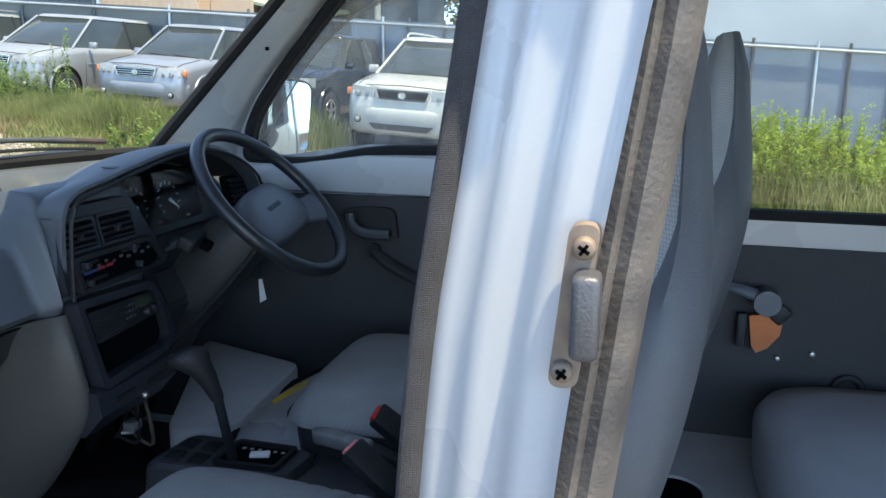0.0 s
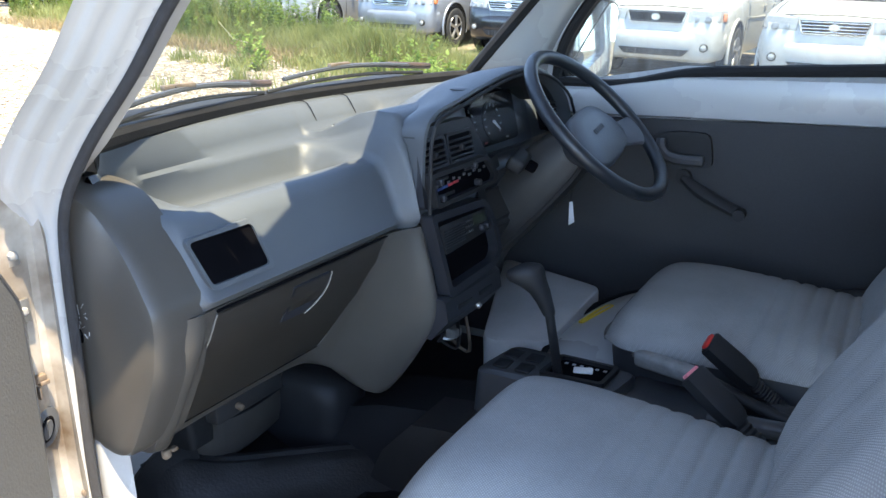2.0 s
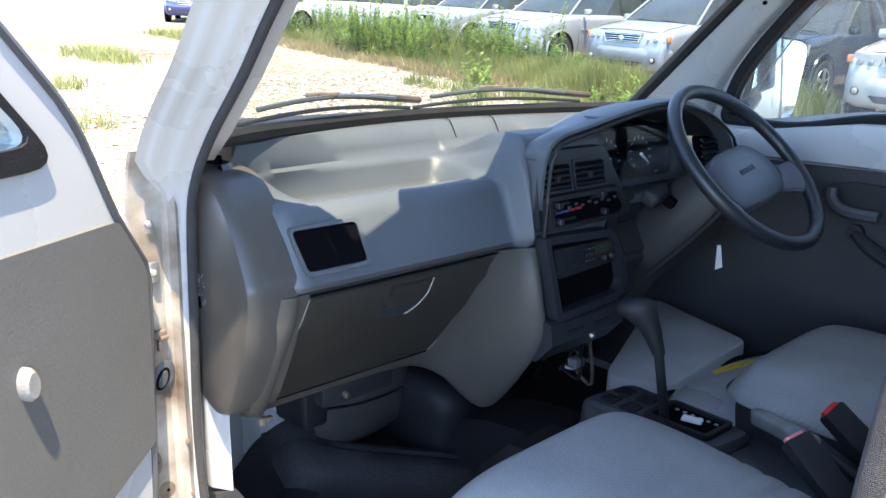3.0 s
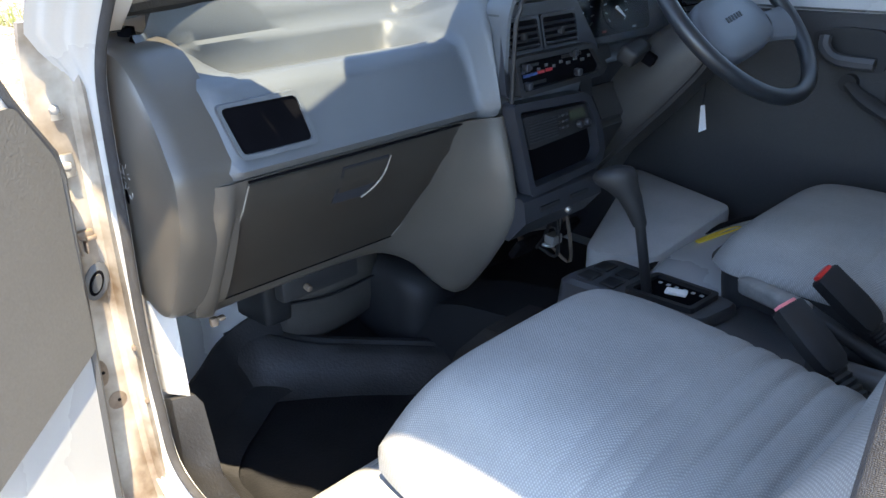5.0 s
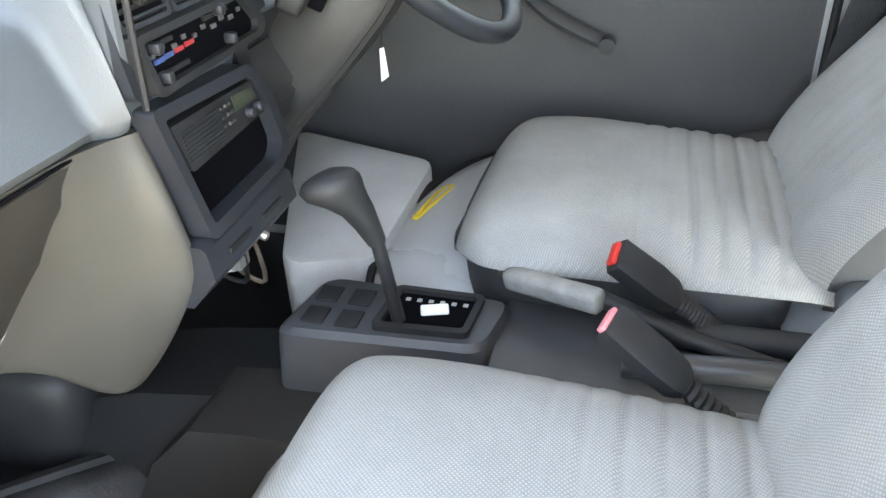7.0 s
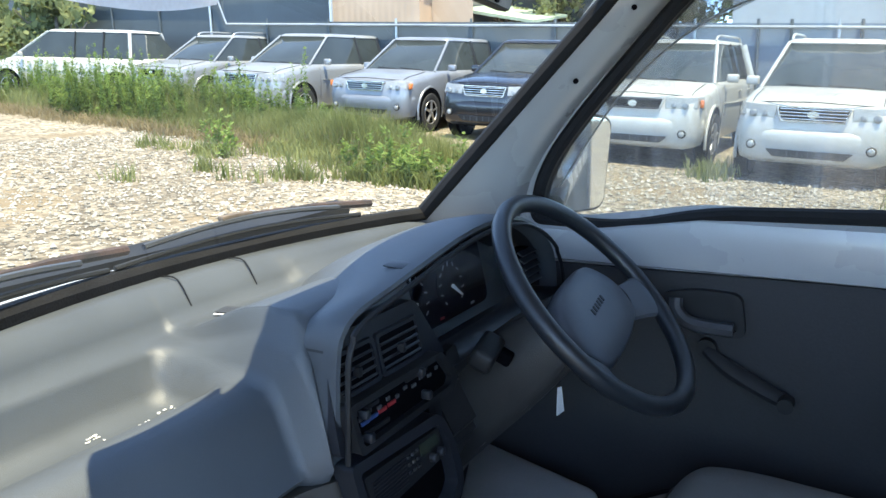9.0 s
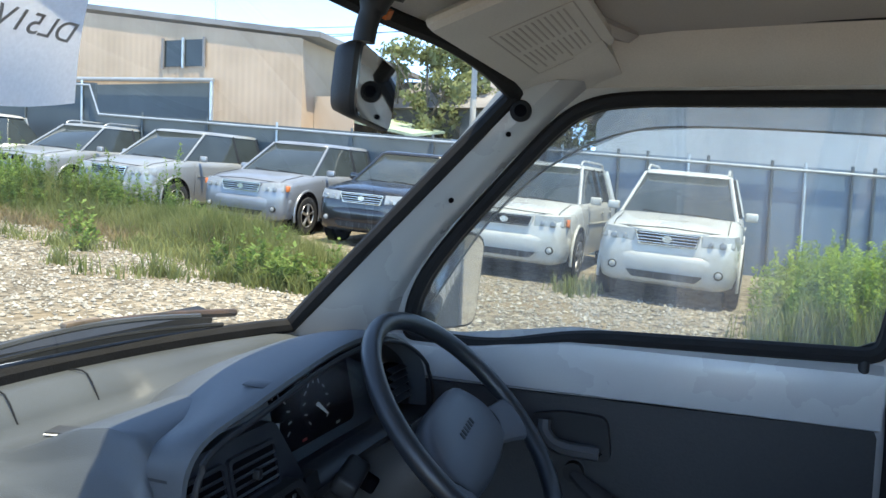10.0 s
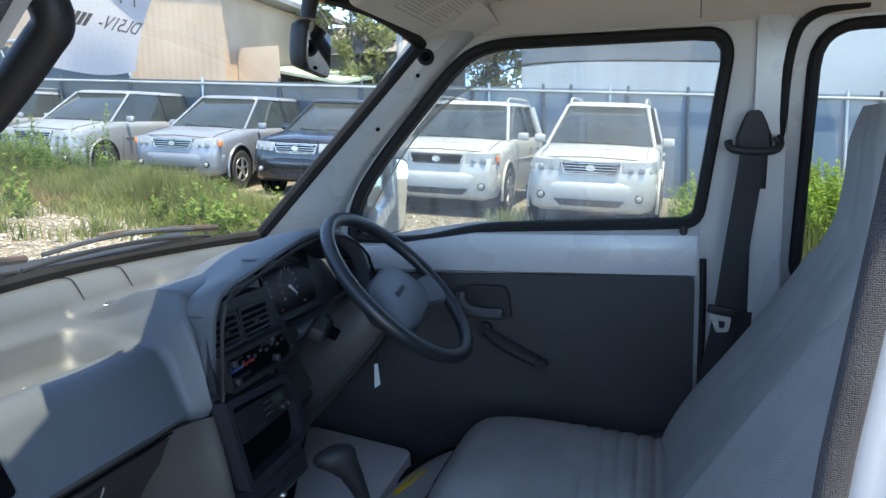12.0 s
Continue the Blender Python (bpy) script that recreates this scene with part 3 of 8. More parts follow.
def width_at(p):
    """The frame is slim along the windscreen pillar and slimmer before the hinge post."""
    if p.x > 0.86:
        return lerp(1.0, 0.76, min(1, (p.x - 0.86) / 0.30)) if p.z > 1.0 else 1.0
    if p.z < 1.44:
        return 0.30 if p.x < 0.40 else lerp(0.30, 1.0, (p.x - 0.40) / 0.46)
    return lerp(0.30, 0.26, min(1, (p.z - 1.44) / 0.08)) if p.z < 1.78 else lerp(0.26, 1.0, smooth01((p.x - 0.70) / 0.16))


def depth_at(p):
    """How far the frame comes out beside the seal."""
    if p.x < 0.86 and p.z > 1.35:
        return lerp(0.30, 0.85, smooth01((p.z - 1.35) / 0.06))
    return width_at(p)


def opening(off, y):
    """The opening's loop moved outwards by off, at depth y."""
    out = []
    m = len(OPEN_L)
    for i, p in enumerate(OPEN_L):
        d = OPEN_L[(i + 1) % m] - OPEN_L[i - 1]
        nrm = Vector((d.z, 0, -d.x)).normalized()
        if nrm.dot(p - ring_c) < 0:
            nrm = -nrm
        q = p + nrm * off * width_at(p)
        out.append(Vector((q.x, 1.004 + (y - 1.004) * (depth_at(p) if y < 1.004 else 1.0), q.z)))
    return out


bm = B()
JAMB = ((0.002, 1.012), (0.006, 1.000), (0.018, 0.996), (0.030, 0.990), (0.037, 0.981), (0.043, 0.974), (0.052, 0.970), (0.066, 0.967), (0.074, 0.963), (0.080, 0.953), (0.086, 0.944), (0.094, 0.940), (0.106, 0.938), (0.114, 0.934), (0.120, 0.922))
loft(bm, [opening(o, y) for o, y in JAMB], True, False)
ring = part("wall_left", bm, PAINT, angle=80)
tagged(ring, "white painted steel frame round the open passenger doorway", "door frame", kind="structure")
bm = B()
loop_l = opening(-0.004, 1.004)
tube(bm, loop_l, [lerp(0.0065, 0.0088, min(1, max(0, (p.x - 0.80) / 0.35))) for p in loop_l], 10, True)
part("door_seal", bm, SEALCLOTH, ring, "grey cloth-covered door seal")

# weathered front post behind the hinges
bm = B()
loft(bm, [[Vector((0.22 + (x - 0.22) * lerp(1.0, 0.50, smooth01((z - 1.32) / 0.10)) + o, y, z)) for x, y in ((0.276, 0.988), (0.262, 0.982), (0.259, 0.974), (0.262, 0.966), (0.262, 0.940), (0.256, 0.932), (0.246, 0.930), (0.236, 0.934), (0.220, 0.945), (0.220, 1.0), (0.25, 1.02))] for z, o in ((0.62, 0.05), (0.72, 0.03), (0.80, 0.008), (0.92, 0.0), (1.05, 0.0), (1.20, 0.006), (1.30, 0.012), (1.35, 0.020), (1.385, 0.030), (1.415, 0.046), (1.437, 0.058))])
post = part("pillar_hinge", bm, PAINT_OLD)
tagged(post, "stained aged-white hinge post with bolts and a rubber plug", "pillar", kind="structure")


def oval(name, y, z, ry, rz, h, mat, parent, x=0.262, label="", skew=0.0):
    """An oval button standing on the post's rear face."""
    bm = B()
    loft(bm, [[Vector((x + d, y + s * (ry * math.cos(a) + skew * rz * math.sin(a)), z + s * rz * math.sin(a))) for a in [2 * math.pi * k / 24 for k in range(24)]] for d, s in ((-0.003, 1.0), (h * 0.7, 1.0), (h, 0.92))])
    return part(name, bm, mat, parent, label)


g1 = oval("rubber_plug", 0.963, 1.102, 0.017, 0.026, 0.004, GREYBLACK, post, label="oval grey rubber plug", skew=0.2)
oval("plug_ring", 0.962, 1.100, 0.010, 0.017, 0.0055, DARK, g1, skew=0.3)
oval("plug_core", 0.962, 1.100, 0.0065, 0.013, 0.007, GREYBLACK, g1, skew=0.3)
for z in (1.334, 1.264):
    oval("cavity", 0.950, z - 0.004, 0.013, 0.026, 0.002, DARK, post, 0.264, "dark rusted hollow")
    bm = B()
    box(bm, (0.270, 0.957, z), (0.012, 0.018, 0.030), bev=0.003)
    h = part("hinge_plate", bm, STEEL, post, "rust-stained hinge plate")
    bm = B()
    disc(bm, (0.276, 0.955, z), (1, 0, 0), 0.0062, 0.012, 6, bev=0.002)
    part("bolt", bm, GRIP, h)
bm = B()
box(bm, (0.268, 0.955, 1.172), (0.014, 0.030, 0.010), bev=0.002)
ck = part("check_bracket", bm, RUST, post, "rusty door check bracket")
for y, z, sy, sz in ((0.966, 1.166, 0.012, 0.006), (0.951, 1.156, 0.0035, 0.022), (0.958, 1.154, 0.003, 0.016)):
    bm = B()
    box(bm, (0.271, y, z), (0.010, sy, sz), bev=0.001)
    part("tab", bm, RUST, ck)
oval("slot", 0.975, 1.292, 0.004, 0.009, 0.002, DARK, post, 0.266)
for y, z, ry, rz in ((0.956, 0.918, 0.013, 0.014), (0.943, 0.968, 0.009, 0.020), (0.946, 0.850, 0.010, 0.020)):
    st_ = oval("dent", y, z, ry, rz, 0.0012, RUST, post, label="rust-brown stain round a hole")
    oval("hole", y + 0.002, z, 0.0025, 0.0025, 0.0022, DARK, st_)
for y, z in ((0.992, 0.994), (0.994, 0.906)):
    oval("spot_weld", y - 0.004, z, 0.003, 0.005, 0.001, RUST, post, 0.277)

# latch striker on the left B pillar
st = thing("door_striker", "steel door striker with two cross-head screws", "door latch", at=(1.272, 0.95, 1.48))
bm = B()
prism(bm, rounded([(1.270, 1.452), (1.285, 1.452), (1.293, 1.536), (1.278, 1.536)], 0.007), lambda u, v, d: Vector((u, d, v)), 0.936, 0.948)
part("plate", bm, RUST, st)
bm = B()
box(bm, (1.288, 0.927, 1.494), (0.014, 0.022, 0.042), bev=0.004, seg=3)
part("catch", bm, GREYBLACK, st)
for x, z in ((1.2775, 1.513), (1.2695, 1.450)):
    bm = B()
    disc(bm, (x + 0.008, 0.933, z + 0.012), (0, -1, 0), 0.0056, 0.006, 16, bev=0.002)
    s1 = part("screw", bm, RUST, st)
    for rot in (0.6, 2.2):
        bm = B()
        box(bm, (x + 0.008, 0.9285, z + 0.012), (0.006, 0.002, 0.0015), rot=Euler((0, rot, 0)).to_matrix())
        part("slot", bm, DARK, s1)
# lower latch loop
bm = B()
tube(bm, smooth_path([(1.205, 0.962, 1.262), (1.205, 0.940, 1.262), (1.225, 0.930, 1.264), (1.25, 0.940, 1.262), (1.25, 0.962, 1.262)], 4), 0.005, 8)
lp = part("latch_loop", bm, STEEL)
tagged(lp, "bent steel latch loop on the door frame", "door latch")

# rubber at the front edge of the open rear doorway, and the rear left corner of the body
bm = B()
rings = []
for x, z in ((1.325, 1.86), (1.318, 1.72), (1.308, 1.62), (1.293, 1.50), (1.278, 1.36), (1.266, 1.20), (1.258, 1.06), (1.255, 0.72)):
    rings.append([Vector((x + dx, y, z)) for dx, y in ((-0.012, 0.975), (-0.006, 0.955), (0.002, 0.950), (0.006, 0.957), (0.012, 0.953), (0.020, 0.958), (0.026, 0.972), (0.024, 0.99), (0.0, 1.0))])
loft(bm, rings)
tagged(part("trim_rear_seal", bm, WORN), "worn dark rubber of the open rear doorway", "door seal", kind="structure")
bm = B()
loft(bm, [[Vector((x, y, z)) for x, y in ((1.235 + o, 0.985), (1.275 + o, 0.985), (1.275 + o, 1.03), (1.24 + o, 1.04), (1.20 + o, 1.035))] for z, o in ((0.70, -0.02), (1.2, -0.01), (1.5, 0.012), (1.88, 0.04))])
tagged(part("pillar_left", bm, PAINT), "white painted left centre pillar", "pillar", kind="structure")
bm = B()
box(bm, (2.85, 0.97, 1.30), (1.0, 0.05, 1.28))
box(bm, (3.32, MID, 1.30), (0.05, 1.4, 1.28))
tagged(part("wall_rear", bm, PAINT), "white rear corner of the van body", "wall", kind="structure")
bm = B()
loft(bm, [[Vector((x, 0.955, 1.865)), Vector((x, 1.03, 1.87)), Vector((x, 1.08, 1.90)), Vector((x, 1.12, 1.95)), Vector((x, 0.985, 1.94))] for x in (0.70, 1.2, 2.4, 3.3)])
tagged(part("trim_rail_left", bm, PAINT), "white painted roof rail above the doorway", "trim", kind="structure")
# left A pillar inside: the slim web between the seal and the windscreen
bm = B()
rings = []
for xs_, z in ((0.325, 1.42), (0.377, 1.459), (0.465, 1.536), (0.522, 1.593), (0.575, 1.643), (0.650, 1.720), (0.715, 1.79), (0.80, 1.85)):
    w = screen(1.052, z)
    rings.append([Vector((xs_ - 0.006, 1.012, z)), Vector((xs_ - 0.008, 1.036, z)), Vector((w.x + 0.012, 1.052, z)), Vector((w.x - 0.012, 1.040, z)), Vector((w.x - 0.005, 1.0, z)), Vector((xs_ - 0.05, 0.985, z))])
loft(bm, rings)
tagged(part("pillar_front_left", bm, PAINT), "white painted windscreen pillar beside the doorway", "pillar", kind="structure")
# kick panel under the dash end, curving round to the bulkhead; the mat climbs its foot
KICK = [(0.31, 1.040), (0.25, 1.044), (0.19, 1.052), (0.14, 1.092), (0.095, 1.155), (0.055, 1.212), (0.045, 1.27), (0.045, 1.330)]


kick_line = smooth_path([(x, y, 0) for x, y in KICK], 4)
bm = B()
rings = []
for k, p in enumerate(kick_line):
    f = k / (len(kick_line) - 1)
    zb = lerp(lerp(0.905, 0.800, smooth01(f / 0.32)), 0.836, smooth01((f - 0.5) / 0.4)) + 0.004 * math.sin(f * 14)
    press = 0.006 * math.exp(-((f - 0.45) / 0.12) ** 2)
    rings.append([Vector((p.x, p.y, zb)), Vector((p.x + press, p.y + press, lerp(zb, 1.09, 0.35))), Vector((p.x + press, p.y + press, lerp(zb, 1.09, 0.55))), Vector((p.x, p.y, 1.09)), Vector((p.x - 0.03, p.y - 0.02, 1.09)), Vector((p.x - 0.03, p.y - 0.02, zb))])
loft(bm, rings)
tagged(part("wall_kick", bm, PAINT), "white painted kick panel with scuffs under the dashboard", "body panel", kind="structure")
bm = B()
rings = []
for k, p in enumerate(kick_line):
    f = k / (len(kick_line) - 1)
    zb = lerp(lerp(0.908, 0.803, smooth01(f / 0.32)), 0.839, smooth01((f - 0.5) / 0.4)) + 0.004 * math.sin(f * 14)
    rings.append([Vector((p.x + 0.006, p.y + 0.004, zb)), Vector((p.x + 0.016, p.y + 0.010, zb - 0.012)), Vector((p.x + 0.026, p.y + 0.016, 0.77)), Vector((p.x + 0.050, p.y + 0.030, 0.725)), Vector((p.x + 0.10, p.y + 0.05, 0.708)), Vector((p.x - 0.02, p.y - 0.02, 0.69)), Vector((p.x - 0.02, p.y - 0.02, zb - 0.01))])
loft(bm, rings)
part("mat_upturn", bm, MAT, mat_thing, "moulded edge climbing the kick panel")
bm = B()
roll = smooth_path([(0.045, 1.23, 0.09), (0.06, 1.29, 0.06), (0.11, 1.365, 0.02), (0.19, 1.46, 0.004), (0.27, 1.535, 0.0), (0.33, 1.60, -0.012)], 6)
rings = []
for k, p in enumerate(roll):
    d = (roll[min(k + 1, len(roll) - 1)] - roll[max(k - 1, 0)]).normalized()
    n_ = Vector((d.y, -d.x, 0)).normalized()
    o = Vector((p.x, p.y, 0))
    rings.append([o + n_ * a + Vector((0, 0, b + p.z * c)) for a, b, c in ((0.085, 0.700, 0), (0.060, 0.708, 0.1), (0.035, 0.722, 0.5), (0.012, 0.740, 0.9), (-0.006, 0.749, 1.0), (-0.018, 0.747, 1.0), (-0.026, 0.752, 1.0), (-0.040, 0.750, 1.0), (-0.05, 0.690, 0.5))])
loft(bm, rings)
part("mat_roll", bm, MAT, mat_thing, "rolled rubber edge")
bm = B()
box(bm, (0.225, 1.052, 0.935), (0.014, 0.012, 0.022), bev=0.003)
tagged(part("trim_clip", bm, BLACK), "small black wiring clip on the door frame", "clip")
# sill and white wheel-arch below the passenger seat
bm = B()
loft(bm, [[Vector((x, y, z)) for x, z in ((0.50, 0.68), (0.52, 0.80), (0.56, 0.855), (0.62, 0.885), (0.75, 0.90), (1.30, 0.90), (1.30, 0.66))] for y in (0.985, 1.05, 1.20, 1.56)])
bmesh.ops.bevel(bm, geom=bm.edges[:], offset=0.01, segments=2, affect="EDGES")
tagged(part("trim_arch_left", bm, PAINT), "white painted wheel arch below the passenger seat", "wheel arch", kind="structure")

# opened passenger door, hung on the front post
DA = radians(-58)
dd = Vector((math.cos(DA), math.sin(DA), 0))
dn = Vector((-dd.y, dd.x, 0))                 # towards the cab
hinge_at = Vector((0.259, 0.910, 0))


def leaf(u, v, d):
    return hinge_at + dd * u + dn * d + Vector((0, 0, v))


bm = B()
outline = rounded([(0.030, 0.62), (0.86, 0.62), (0.90, 1.40), (0.86, 1.86), (0.46, 1.88), (0.10, 1.49), (0.043, 1.358), (-0.011, 1.278), (0.024, 0.80)], [0.05, 0.06, 0.03, 0.06, 0.1, 0.05, 0.03, 0.02, 0.02])
holed(bm, outline, rounded([(0.15, 1.46), (0.84, 1.44), (0.81, 1.82), (0.50, 1.83)], 0.04), leaf, 0.0, 0.045)
od = part("door_3", bm, PAINT)
tagged(od, "wide-open white passenger door with a beige-grey inner card", "door", kind="structure")
bm = B()
tube(bm, [leaf(u, v, 0.045) for u, v in ray_loop(outline, (0.45, 1.2), [2 * math.pi * k / 100 for k in range(100)])], 0.006, 6, True)
part("door_edge_trim", bm, GREYBLACK, od)
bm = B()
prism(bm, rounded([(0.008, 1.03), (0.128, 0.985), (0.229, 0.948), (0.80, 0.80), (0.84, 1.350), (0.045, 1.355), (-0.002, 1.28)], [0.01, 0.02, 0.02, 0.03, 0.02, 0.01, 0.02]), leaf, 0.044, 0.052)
part("door_card", bm, TRIM_LIT, od, "plain beige-grey door card, daylight put into its lighter colour")
bm = B()
prism(bm, rounded([(0.15, 1.46), (0.84, 1.44), (0.81, 1.82), (0.50, 1.83)], 0.04), leaf, 0.02, 0.023)
w = part("pane", bm, PANE, od)
w.visible_shadow = False
bm = B()
holed(bm, rounded([(0.128, 1.438), (0.862, 1.418), (0.830, 1.842), (0.492, 1.852)], 0.05), rounded([(0.156, 1.464), (0.836, 1.444), (0.806, 1.816), (0.502, 1.826)], 0.04), leaf, 0.043, 0.051)
part("window_rubber", bm, RUBBER, od, "black rubber round the door window")
bm = B()
loft(bm, [[leaf(0.22 + s_ * 0.011 * math.cos(a), 1.21 + s_ * 0.020 * math.sin(a), d) for a in [2 * math.pi * k / 16 for k in range(16)]] for d, s_ in ((0.050, 1.0), (0.060, 1.0), (0.066, 0.75))])
part("door_knob", bm, GRIP, od, "small grey pull knob")


# ---- dashboard ----
dash = thing("dashboard", "blue-grey moulded plastic dashboard with an open tray", "dashboard", at=(0.30, MID, 1.2))


def front_x(y, z):
    """Depth of the windscreen's foot."""
    return 0.40 * (y - MID) ** 2


# profiles (x, z) from the windscreen over the tray and down the front; the same count in each
P_END = [(.16, 1.39), (.17, 1.405), (.185, 1.408), (.20, 1.408), (.212, 1.402), (.225, 1.398), (.24, 1.396), (.255, 1.394), (.27, 1.390), (.285, 1.385), (.30, 1.380), (.32, 1.374), (.345, 1.362), (.365, 1.348), (.378, 1.330), (.405, 1.265), (.414, 1.253), (.420, 1.243)]
P_FLAT = [(.125, 1.40), (.135, 1.425), (.155, 1.436), (.185, 1.433), (.205, 1.402), (.213, 1.386), (.228, 1.381), (.243, 1.379), (.262, 1.377), (.29, 1.372), (.31, 1.367), (.335, 1.362), (.375, 1.358), (.394, 1.347), (.404, 1.328), (.427, 1.268), (.437, 1.254), (.428, 1.243)]
P_TRAY = [(.125, 1.40), (.135, 1.425), (.155, 1.436), (.185, 1.433), (.205, 1.402), (.213, 1.386), (.232, 1.381), (.241, 1.371), (.248, 1.338), (.264, 1.320), (.310, 1.320), (.332, 1.344), (.350, 1.354), (.385, 1.354), (.402, 1.332), (.427, 1.268), (.437, 1.254), (.428, 1.243)]
P_RISE = [(.125, 1.40), (.135, 1.425), (.155, 1.436), (.185, 1.433), (.205, 1.402), (.213, 1.386), (.228, 1.381), (.25, 1.380), (.28, 1.382), (.31, 1.388), (.335, 1.395), (.365, 1.402), (.40, 1.405), (.425, 1.398), (.440, 1.375), (.458, 1.285), (.463, 1.260), (.455, 1.245)]
P_STACK = [(.125, 1.40), (.135, 1.425), (.155, 1.436), (.185, 1.433), (.205, 1.405), (.213, 1.392), (.228, 1.389), (.25, 1.392), (.28, 1.404), (.31, 1.418), (.34, 1.428), (.375, 1.434), (.41, 1.430), (.425, 1.415), (.430, 1.395), (.448, 1.285), (.455, 1.262), (.450, 1.245)]
P_GAUGE = [(.125, 1.40), (.135, 1.425), (.155, 1.436), (.185, 1.434), (.205, 1.420), (.22, 1.402), (.24, 1.400), (.27, 1.408), (.30, 1.420), (.33, 1.430), (.35, 1.432), (.36, 1.425), (.362, 1.41), (.366, 1.39), (.372, 1.37), (.390, 1.315), (.425, 1.300), (.430, 1.255)]
P_RIGHT = [(.16, 1.38), (.17, 1.405), (.185, 1.416), (.20, 1.414), (.22, 1.408), (.24, 1.404), (.26, 1.402), (.28, 1.402), (.30, 1.402), (.32, 1.400), (.34, 1.396), (.36, 1.385), (.37, 1.37), (.375, 1.36), (.38, 1.345), (.39, 1.315), (.425, 1.298), (.428, 1.25)]
STATIONS = [(1.058, P_END), (1.075, P_END), (1.105, P_FLAT), (1.135, P_FLAT), (1.165, P_TRAY), (1.25, P_TRAY), (1.35, P_TRAY), (1.42, P_TRAY), (1.488, P_TRAY), (1.520, P_FLAT), (1.540, P_RISE), (1.552, P_STACK), (1.60, P_STACK), (1.70, P_STACK), (1.762, P_STACK), (1.80, P_GAUGE), (1.95, P_GAUGE), (2.08, P_GAUGE), (2.17, P_RIGHT), (2.262, P_RIGHT)]
bm = B()
rings = []
for i, (y, pr) in enumerate(STATIONS):
    ring = []
    for j, (x, z) in enumerate(pr):
        k = max(0.0, 1 - j / 8)
        ring.append(Vector((x + k * front_x(y, z), y, z)))
    rings.append(ring)
    if i + 1 < len(STATIONS):
        y2, pr2 = STATIONS[i + 1]
        for f in (0.33, 0.67):
            q = f * f * (3 - 2 * f)
            yy = lerp(y, y2, f)
            rings.append([Vector((lerp(a[0], b[0], q) + max(0.0, 1 - j / 8) * front_x(yy, 0), yy, lerp(a[1], b[1], q))) for j, (a, b) in enumerate(zip(pr, pr2))])
for r in rings:
    r += [Vector((r[-1].x - 0.04, r[-1].y, 1.225)), Vector((r[0].x + 0.02, r[0].y, 1.30))]
loft(bm, rings)
top = part("dash_top", bm, DASH, dash, angle=60)

# rounded end cap beside the door opening
bm = B()
cap = rounded([(0.175, 1.403), (0.30, 1.400), (0.345, 1.385), (0.392, 1.33), (0.425, 1.262), (0.425, 1.235), (0.415, 1.18), (0.375, 1.10), (0.345, 1.05), (0.315, 1.035), (0.20, 1.06), (0.16, 1.10)], [0.01, 0.02, 0.04, 0.03, 0.01, 0.01, 0.03, 0.04, 0.02, 0.02, 0.03, 0.03], 4)
loft(bm, [[Vector((lerp(0.28, u, s), y, lerp(1.22, v, s))) for u, v in cap] for y, s in ((1.018, 0.90), (1.022, 0.965), (1.030, 0.99), (1.045, 1.0), (1.10, 1.0))])
part("end_cap", bm, DASH_LOW, dash, "smooth grey end cap with scuffs")
bm = B()
box(bm, (0.205, 1.062, 1.412), (0.075, 0.022, 0.008), bev=0.003)
part("end_lip", bm, BLACK, dash)
bm = B()
loft(bm, [[Vector((0.235 + 0.016 * math.cos(a), 1.075 + 0.010 * math.sin(a), z)) for a in [2 * math.pi * k / 14 for k in range(14)]] for z in (1.400, 1.4125)])
part("end_hole", bm, DARK, dash)

# open vent hole with its raised frame
def dash_face(u, v, d):
    """Upper front face of the dash: u along y, v is height, d is outwards."""
    return Vector((0.402 + (1.334 - v) * 0.395 + d, u, v))


bm = B()
hole_o = rounded([(1.092, 1.332), (1.209, 1.334), (1.220, 1.266), (1.106, 1.266)], 0.010)
hole_i = rounded([(1.097, 1.328), (1.205, 1.328), (1.212, 1.272), (1.110, 1.272)], 0.008)
holed(bm, hole_o, hole_i, dash_face, -0.002, 0.005)
part("vent_frame", bm, DASH, dash, "frame of an empty vent opening")
# nothing is cut: a black plate carries the shade inside the vent
bm = B()
prism(bm, [(lerp(1.155, u, 1.03), lerp(1.3, v, 1.05)) for u, v in hole_i], dash_face, 0.0005, 0.0015)
part("vent_hole", bm, DARK, dash, "empty vent opening, its inner shade as a black plate")
# small label on the flat
bm = B()
box(bm, (0.249, 1.617, 1.3935), (0.034, 0.028, 0.002), rot=Euler((0, 0, 0.25)).to_matrix(), bev=0.001)
lb = part("label", bm, WHITE, dash, "small black label with a white edge")
bm = B()
box(bm, (0.247, 1.617, 1.3955), (0.027, 0.026, 0.002), rot=Euler((0, 0, 0.25)).to_matrix())
part("label_face", bm, GREYBLACK, lb)
# pale dust flecks lying in the tray, and scuffs on the end cap
rng = random.Random(31)
flecks = B()
for k in range(46):
    q = rng.random()
    c = Vector((0.300 - 0.022 * q + rng.gauss(0, 0.006), 1.43 + 0.055 * q + rng.gauss(0, 0.010), 1.3212)) if k < 30 else Vector((0.272 + rng.gauss(0, 0.005), 1.388 + rng.gauss(0, 0.008), 1.3212))
    box(flecks, c, (0.0012 + 0.0025 * rng.random() ** 2, 0.0012 + 0.003 * rng.random() ** 2, 0.0008))
part("dust_flecks", flecks, WHITE, dash, "white dust flecks", kind="stuff")
scuffs = B()
